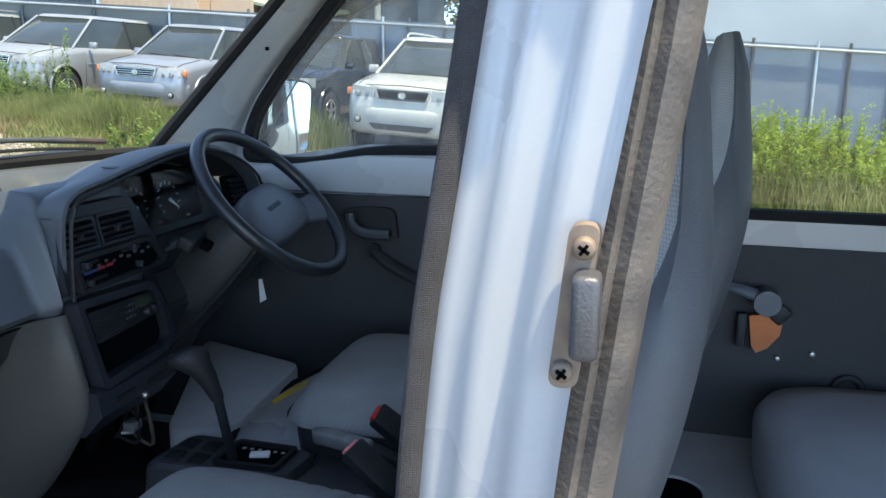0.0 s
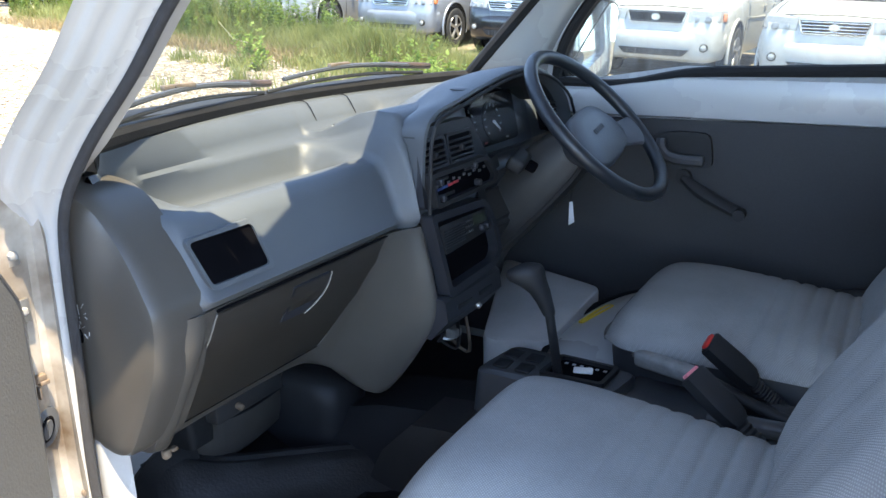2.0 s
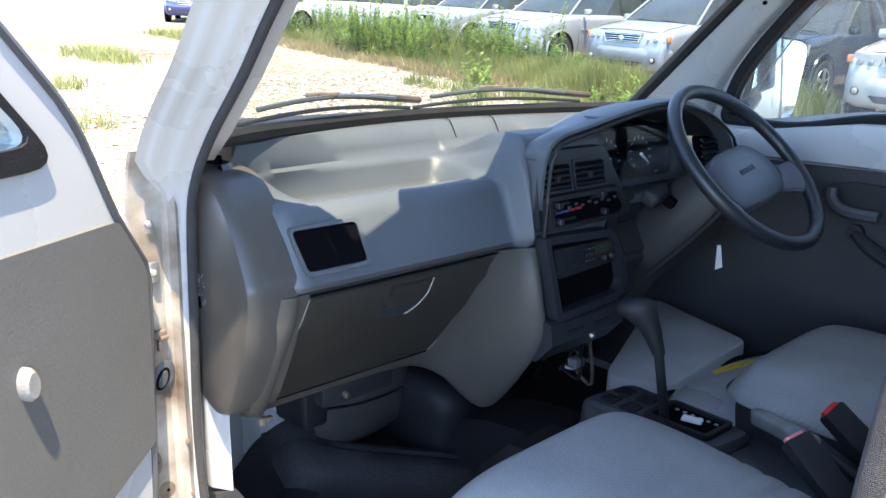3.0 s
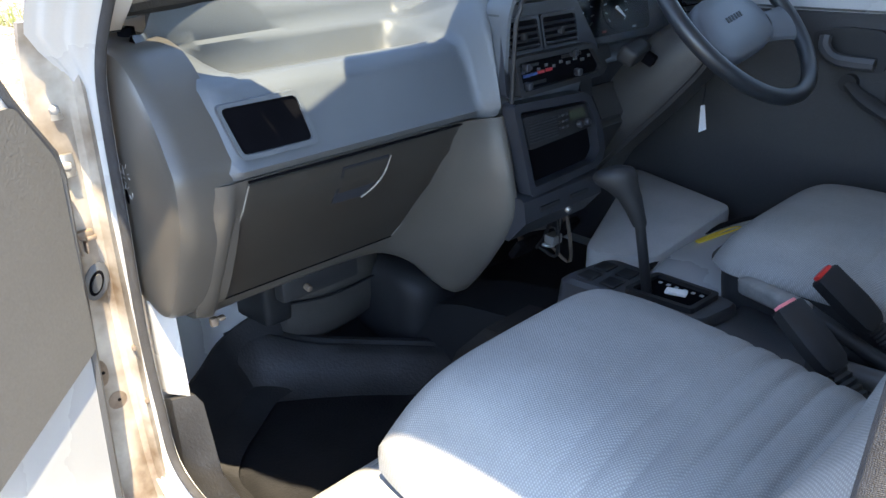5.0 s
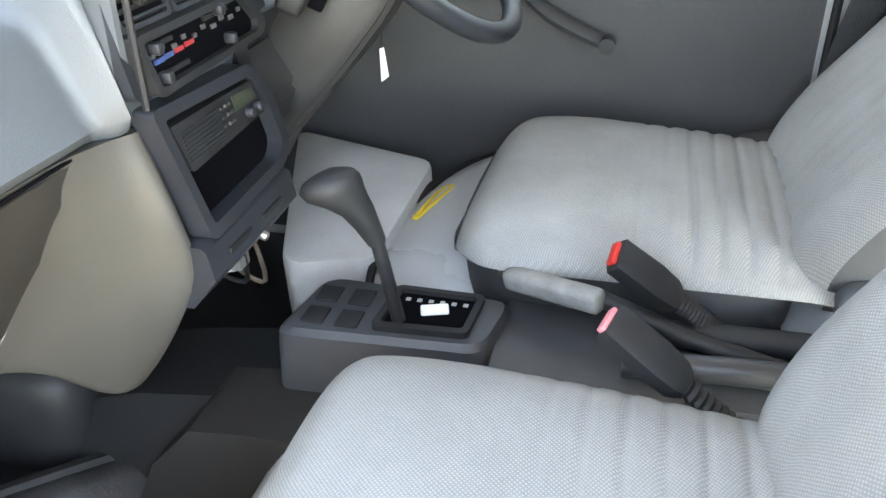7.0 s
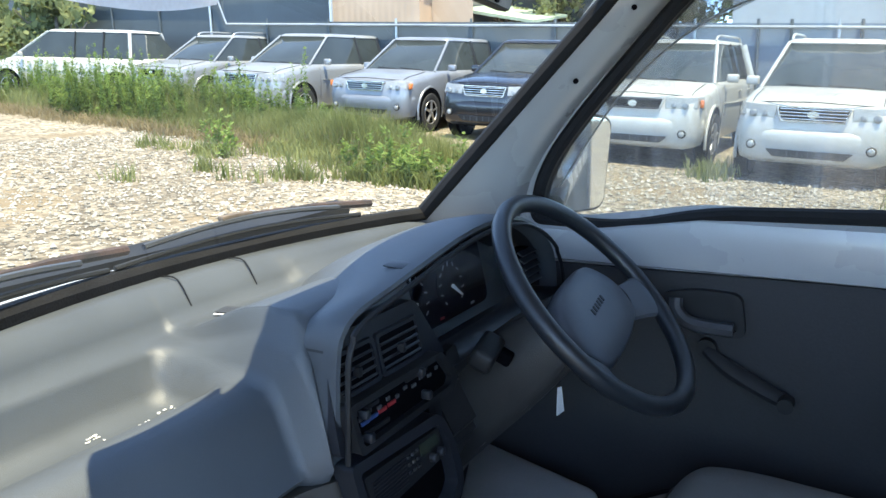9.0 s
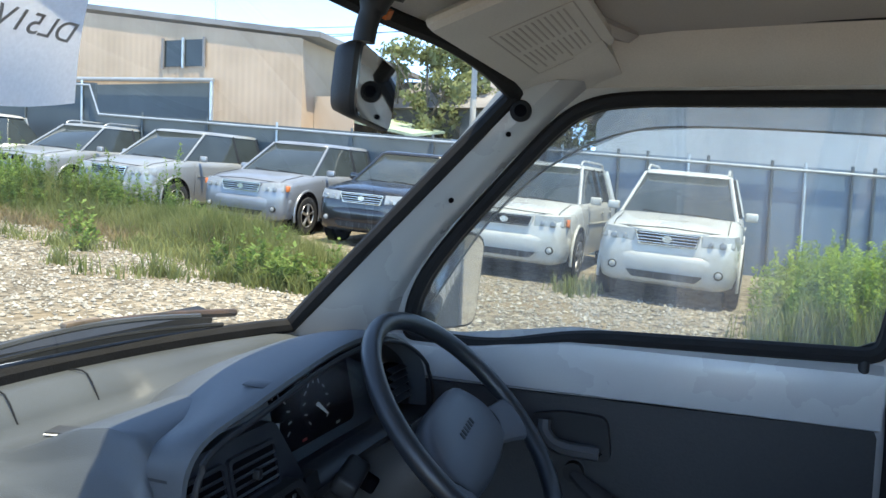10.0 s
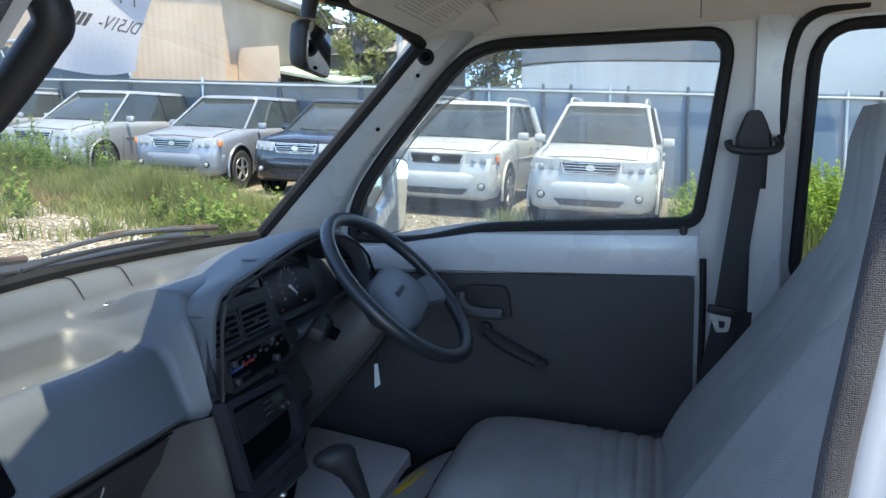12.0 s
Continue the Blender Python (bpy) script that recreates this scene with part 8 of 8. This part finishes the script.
for dz in (1.98,):
    bm = B()
    P = [along(FB, tt_, 0, -0.15) for tt_ in (-33, -22, -15.6, -15.3, -8, 0, 8, 15)]
    tube(bm, [(p.x, p.y, ground_z(p.x, p.y) + dz + (0.70 if k < 3 else 0)) for k, p in enumerate(P)], 0.028, 8)
    part("rail", bm, PIPE, fence)

# long pale warehouse behind the right part of the fence
wb = thing("warehouse", "long pale grey corrugated warehouse behind the fence", "building", at=(4, 21, 0))
WB = (3.0, 20.5)
p, q = along(WB, -5.2), along(WB, 26)
bm = B()
corrugated(bm, (p.x, p.y), (q.x, q.y), 0, 6.2, pitch=0.30)
part("wall", bm, WARE, wb)
bm = B()
a_, b_ = along(WB, -4.9, 6.15, -0.08), along(WB, 26, 6.15, -0.08)
loft(bm, [[a_, b_, b_ + Vector((0, 0, 0.2)), a_ + Vector((0, 0, 0.2))], [v - FACE * 9 + Vector((0, 0, dz)) for v, dz in ((a_, 1.6), (b_, 1.6), (b_, 1.8), (a_, 1.8))]])
part("roof", bm, ROOFM, wb)
bm = B()
e0, e1 = along(WB, -5.2), along(WB, -5.2, 0, 9)
corrugated(bm, (e0.x, e0.y), (e1.x, e1.y), 0, 6.2, pitch=0.30)
part("end_wall", bm, WARE, wb)

# tan corrugated workshop with a mono-pitch roof
TB = (-15.1, 27.8)
tn = thing("workshop", "tan corrugated workshop with a steel shutter and one window", "building", at=(-20, 28.5, 0))
p, q = along(TB, 0), along(TB, -11.5)
bm = B()
corrugated(bm, (p.x, p.y), (q.x, q.y), 0, lambda s: 7.75 + 1.55 * s, pitch=0.30)
part("wall", bm, TAN, tn)
e1 = along(TB, 0, 0, 10)
bm = B()
corrugated(bm, (p.x, p.y), (e1.x, e1.y), 0, 7.7, pitch=0.30)
part("side_wall", bm, TAN, tn)
bm = B()
r = [along(TB, 0.9, 7.72, -0.15), along(TB, -11.9, 9.50, -0.15), along(TB, -11.9, 9.50, 10.5), along(TB, 0.9, 7.72, 10.5)]
loft(bm, [[v for v in r], [v + Vector((0, 0, 0.22)) for v in r]])
part("roof", bm, ROOFM, tn)
bm = B()
a_, b_ = along(TB, -4.55, 0, -0.06), along(TB, -6.64, 0, -0.06)
loft(bm, [[Vector((v.x, v.y, z)) for v, z in ((a_, 6.75), (b_, 6.75), (b_, 7.85), (a_, 7.85))], [Vector((v.x, v.y, z)) - FACE * 0.10 for v, z in ((a_, 6.75), (b_, 6.75), (b_, 7.85), (a_, 7.85))]])
wn_ = part("window", bm, CAR_GLASS, tn)
for t0 in (-4.55, -5.6, -6.64):
    bm = B()
    v = along(TB, t0, 7.30, -0.12)
    box(bm, v, (0.09, 0.09, 1.25))
    part("window_frame", bm, PIPE if t0 == -5.6 else ROOFM, wn_)
bm = B()
a_, b_ = along(TB, -4.3, 0, -0.08), along(TB, -11.4, 0, -0.08)
corrugated(bm, (a_.x, a_.y), (b_.x, b_.y), 0, 6.05, pitch=0.5, depth=0.006)
part("shutter", bm, FENCE_GREY, tn, "blue-grey steel shutter")
bm = B()
tube(bm, [along(TB, -3.9, 6.12, -0.3), along(TB, -11.8, 6.30, -0.3)], 0.09, 8)
part("canopy_pipe", bm, PIPE, tn)
bm = B()
tube(bm, [along(TB, -4.0, 0.5, -0.3), along(TB, -4.0, 6.15, -0.3)], 0.08, 8)
part("canopy_post", bm, PIPE, tn)
bm = B()
tube(bm, [along(TB, -5.6, 9.1, 2), along(TB, -5.6, 10.6, 2)], 0.03, 6)
an = part("aerial", bm, PIPE, tn)
bm = B()
tube(bm, [along(TB, -5.3, 10.4, 2), along(TB, -5.9, 10.5, 2)], 0.02, 6)
part("aerial_bar", bm, PIPE, an)
# lower lean-to beside it
bm = B()
a_, b_ = along(TB, 0.1, 0, 1.0), along(TB, 1.9, 0, 1.0)
corrugated(bm, (a_.x, a_.y), (b_.x, b_.y), 0, 5.6, pitch=0.3)
part("lean_to", bm, TAN, tn)

# grey-roofed house further right
hs = thing("house", "small house with a grey tiled roof beyond the fence", "house", at=(-11, 38, 0))
bm = B()
box(bm, (-11.5, 38, 3.0), (6.0, 5, 6.0))
part("wall", bm, FENCE_GREY, hs)
bm = B()
loft(bm, [[Vector((x, 34.9, 5.9)), Vector((x, 38, 7.6)), Vector((x, 41.1, 5.9))] for x in (-15.0, -8.0)])
part("roof", bm, ROOFM, hs)
for k in range(3):
    bm = B()
    box(bm, (-13.2 + 1.7 * k, 35.45, 4.6), (0.9, 0.1, 0.9))
    part("window", bm, CAR_GLASS, hs)

# low green-roofed shed beside the workshop
sh = thing("shed", "low shed with a pale green sheet roof", "shed", at=(-13.5, 32, 0))
bm = B()
box(bm, (-13.6, 33.0, 2.1), (4.4, 3.6, 4.2))
part("wall", bm, FENCE_GREY, sh)
bm = B()
loft(bm, [[Vector((x, 31.0, z)), Vector((x, 35.0, z + 0.5)), Vector((x, 35.0, z + 0.62)), Vector((x, 31.0, z + 0.12))] for x, z in ((-16.2, 5.15), (-11.6, 4.20))])
part("roof", bm, material("green_sheet", (0.30, 0.38, 0.29), rough=0.7, vary=0.15, scale=1.0), sh)

# utility poles with wires
poles = []
for x, y, h in ((-9.6, 33.0, 9.6), (-33.0, 31.0, 11.0)):
    up = thing("utility_pole", "concrete utility pole with cross-arms and wires", "utility pole", "utility poles", at=(x, y, 0))
    bm = B()
    tube(bm, [(x, y, 0), (x, y, h)], [0.17, 0.11], 10)
    part("pole", bm, CONC, up)
    for dz in (0.4, 1.1):
        bm = B()
        box(bm, (x, y, h - dz), (1.6, 0.09, 0.09), rot=Euler((0, 0, 0.3)).to_matrix())
        part("cross_arm", bm, PIPE, up)
    bm = B()
    disc(bm, (x + 0.35, y - 0.2, h - 1.9), (0, 0, 1), 0.22, 0.7, 14, bev=0.04)
    part("transformer", bm, PIPE, up)
    for k in range(3):
        bm = B()
        a_ = Vector((x + (k - 1) * 0.6, y, h - 0.35))
        e_ = Vector((x - 30, y - 2 + k, h + 1.5)) if k == 1 else Vector((x + 28, y + 4 + k, h - 1.0 + 0.5 * k))
        tube(bm, [a_.lerp(e_, f) + Vector((0, 0, -1.2 * math.sin(math.pi * f))) for f in [j / 10 for j in range(11)]], 0.016, 5)
        part("wire", bm, BLACK, up)


def make_tree(x, y, h, r, seed, label, n=2600, slim=False):
    rng = random.Random(seed)
    z0 = ground_z(x, y) - 0.2
    th = thing("tree", label, "tree", "trees beyond the fence", at=(x, y, z0))
    bm = B()
    tube(bm, [(x, y, z0), (x + 0.1, y, z0 + h * 0.4), (x - 0.05, y + 0.1, z0 + h * 0.8)], [0.16, 0.11, 0.04], 8)
    for k in range(6):
        a = rng.uniform(0, 6.28)
        b0 = Vector((x, y, z0 + h * rng.uniform(0.3, 0.6)))
        tube(bm, [b0, b0 + Vector((math.cos(a) * r * 0.5, math.sin(a) * r * 0.5, h * 0.18)), b0 + Vector((math.cos(a) * r * 0.8, math.sin(a) * r * 0.8, h * 0.32))], [0.06, 0.04, 0.015], 6)
    part("trunk", bm, BARK, th)
    V, F = [], []
    clumps = []
    for k in range(34):
        a, u = rng.uniform(0, 6.28), rng.random()
        rr = r * math.sqrt(rng.random()) * (1.0 - 0.55 * abs(u - 0.4))
        clumps.append((Vector((x + rr * math.cos(a), y + rr * math.sin(a), z0 + h * (0.30 + 0.68 * u))), r * rng.uniform(0.16, 0.34)))
    for k in range(n):
        c, cr = rng.choice(clumps)
        d = Vector((rng.gauss(0, 1), rng.gauss(0, 1), rng.gauss(0, 0.8)))
        p = c + d.normalized() * cr * rng.random() ** 0.5
        s = rng.uniform(0.10, 0.22)
        a = Vector((rng.gauss(0, 1), rng.gauss(0, 1), rng.gauss(0, 1))).normalized() * s
        b = a.cross(Vector((rng.gauss(0, 1), rng.gauss(0, 1), rng.gauss(0, 1)))).normalized() * s * 0.5
        i = len(V)
        V += [tuple(p - a), tuple(p + b), tuple(p + a), tuple(p - b)]
        F.append((i, i + 1, i + 2, i + 3))
    me = bpy.data.meshes.new("crown")
    me.from_pydata(V, [], F)
    me.materials.append(TREE_LEAF)
    cr = new("crown", me)
    cr.parent = th
    cr.matrix_parent_inverse = Matrix.Translation(th.location).inverted()
    return th


for k, (x, y, h, r) in enumerate(((-14.5, 36.0, 7.0, 2.6), (-12.6, 35.0, 8.0, 2.4), (-11.4, 36.5, 7.2, 2.2), (-10.2, 44.0, 10.0, 3.2), (-8.0, 46.0, 9.5, 3.2), (-5.5, 46.0, 9.0, 3.2), (-2.6, 30.0, 7.0, 2.6), (-19.5, 15.2, 2.9, 1.5), (-21.8, 15.3, 2.7, 1.5), (-30, 42, 9, 3.5))):
    make_tree(x, y, h, r, 10 + k, "pale green bushy tree beyond the fence")

# ---- weeds and grass ----
rng = random.Random(21)
spots = patch(rng, -9.5, 11.3, 5.6, 1.35, 2600, -0.20) + patch(rng, -14.5, 12.3, 4.0, 1.6, 1500, -0.2) + patch(rng, -6.0, 10.2, 2.6, 0.8, 900, -0.2)
spots = [(x, y, s * (0.75 + 0.7 * noise.noise(Vector((x * 0.9, y * 0.9, 7))))) for x, y, s in spots]
V, F = blades(rng, spots, 0.25, 0.85, 0.0050, 14, 0.45)
sheet_mesh("tall_grass", V, F, GRASS, "tall green grass before the parked cars", "grass")
V, F = blades(rng, [s for s in spots if rng.random() < 0.35], 0.15, 0.6, 0.008, 4, 0.6)
V2, F2 = blades(rng, patch(rng, -8.5, 9.9, 4.2, 0.45, 520, -0.15) + patch(rng, -13.5, 10.6, 4.0, 0.5, 420, -0.15), 0.08, 0.30, 0.007, 6, 0.9)
n0 = len(V)
V, F = V + V2, F + [tuple(i + n0 for i in f) for f in F2]
sheet_mesh("dry_grass", V, F, DRY, "dry straw-coloured grass", "grass")
spots = patch(rng, -11.6, 11.5, 1.4, 0.7, 150) + patch(rng, -12.6, 10.9, 1.0, 0.5, 90) + patch(rng, -8.2, 10.7, 0.5, 0.35, 36) + patch(rng, -10.4, 10.8, 0.9, 0.35, 40) + patch(rng, -9.4, 11.3, 0.8, 0.5, 90) + patch(rng, -13.8, 12.2, 2.2, 0.9, 170) + patch(rng, -7.5, 11.0, 0.9, 0.5, 40) + patch(rng, -17.5, 12.8, 2.4, 1.0, 150)
spots = [(x, y, s_ * rng.uniform(0.55, 1.1)) for x, y, s_ in spots]
V, F = leafy(rng, spots, 0.6, 1.45, 0.058, 150)
sheet_mesh("tall_weeds", V, F, WEED, "tall leafy weeds before the parked cars", "weeds")
spots = patch(rng, 2.7, 10.2, 1.5, 1.3, 420) + patch(rng, 3.6, 10.6, 1.9, 1.5, 420) + patch(rng, 5.6, 10.6, 2.3, 1.7, 560) + patch(rng, 2.3, 12.6, 0.9, 1.8, 160)
V, F = leafy(rng, spots, 0.45, 1.1, 0.055, 150)
sheet_mesh("bright_weeds", V, F, BRIGHT, "bright green weeds beside the white car", "weeds")
spots = patch(rng, 3.0, 9.2, 1.9, 0.9, 700) + patch(rng, 5.5, 9.4, 2.5, 1.0, 700) + [(x, y, 0.4) for x, y, s_ in patch(rng, -0.8, 10.9, 0.3, 0.7, 60)] + patch(rng, -3.3, 11.2, 0.6, 0.9, 200)
V, F = blades(rng, spots, 0.2, 0.7, 0.010, 5)
sheet_mesh("edge_grass", V, F, GRASS, "green grass along the edge of the gravel", "grass")
spots = []
for cx, cy, rx, ry, n in ((-4.4, 8.7, 1.5, 0.5, 150), (-3.0, 8.2, 0.8, 0.35, 110), (-5.8, 9.2, 1.0, 0.5, 160), (-13.5, 5.6, 1.6, 0.6, 160), (-8.0, 8.6, 0.5, 0.3, 30), (-6.0, 7.5, 0.15, 0.15, 14), (-18, 9.3, 3, 0.5, 200), (-9.5, 3.8, 0.3, 0.3, 20), (-6.5, 3.0, 0.3, 0.3, 16), (-3.7, 7.95, 0.85, 0.18, 130), (-4.7, 7.65, 0.5, 0.14, 40), (-6.9, 8.5, 0.5, 0.3, 40), (-6.2, 6.5, 0.25, 0.1, 8), (-5.2, 7.3, 0.5, 0.2, 10)):
    spots += patch(rng, cx, cy, rx, ry, n)
V, F = blades(rng, spots, 0.08, 0.32, 0.009, 7, 0.6)
sheet_mesh("low_grass", V, F, GRASS, "low tufts of grass on the gravel", "grass")
spots = patch(rng, -4.2, 8.6, 0.9, 0.3, 18) + patch(rng, -3.2, 8.3, 0.5, 0.2, 12) + patch(rng, -3.6, 8.0, 0.8, 0.15, 16) + patch(rng, -6.9, 8.7, 0.5, 0.3, 12)
V, F = leafy(rng, spots, 0.25, 0.7, 0.09, 30)
sheet_mesh("gravel_weeds", V, F, WEED, "small leafy weeds growing from the gravel", "weeds")

# loose stones on the gravel
rng = random.Random(5)
V, F = [], []
for k in range(24000):
    x, y = rng.uniform(-10, 1.8), rng.uniform(2.6, 11.0)
    s = 0.010 + 0.026 * rng.random() ** 3
    z = ground_z(x, y) + 0.03 * noise.noise(Vector((x * 0.4, y * 0.4, 0))) + s * 0.25
    i = len(V)
    a = rng.uniform(0, 6.28)
    for dx, dy, dz in ((1, 0, 0), (0, 1, 0.1), (-1, 0.1, 0), (0, -1, -0.1), (0.1, 0, 0.75), (0, 0.1, -0.7)):
        q = s * rng.uniform(0.7, 1.3)
        V.append((x + q * (dx * math.cos(a) - dy * math.sin(a)), y + q * (dx * math.sin(a) + dy * math.cos(a)), z + q * dz))
    for f in ((0, 1, 4), (1, 2, 4), (2, 3, 4), (3, 0, 4), (1, 0, 5), (2, 1, 5), (3, 2, 5), (0, 3, 5)):
        F.append(tuple(i + j for j in f))
sheet_mesh("gravel_stones", V, F, STONE, "loose pale stones on the gravel", "gravel")
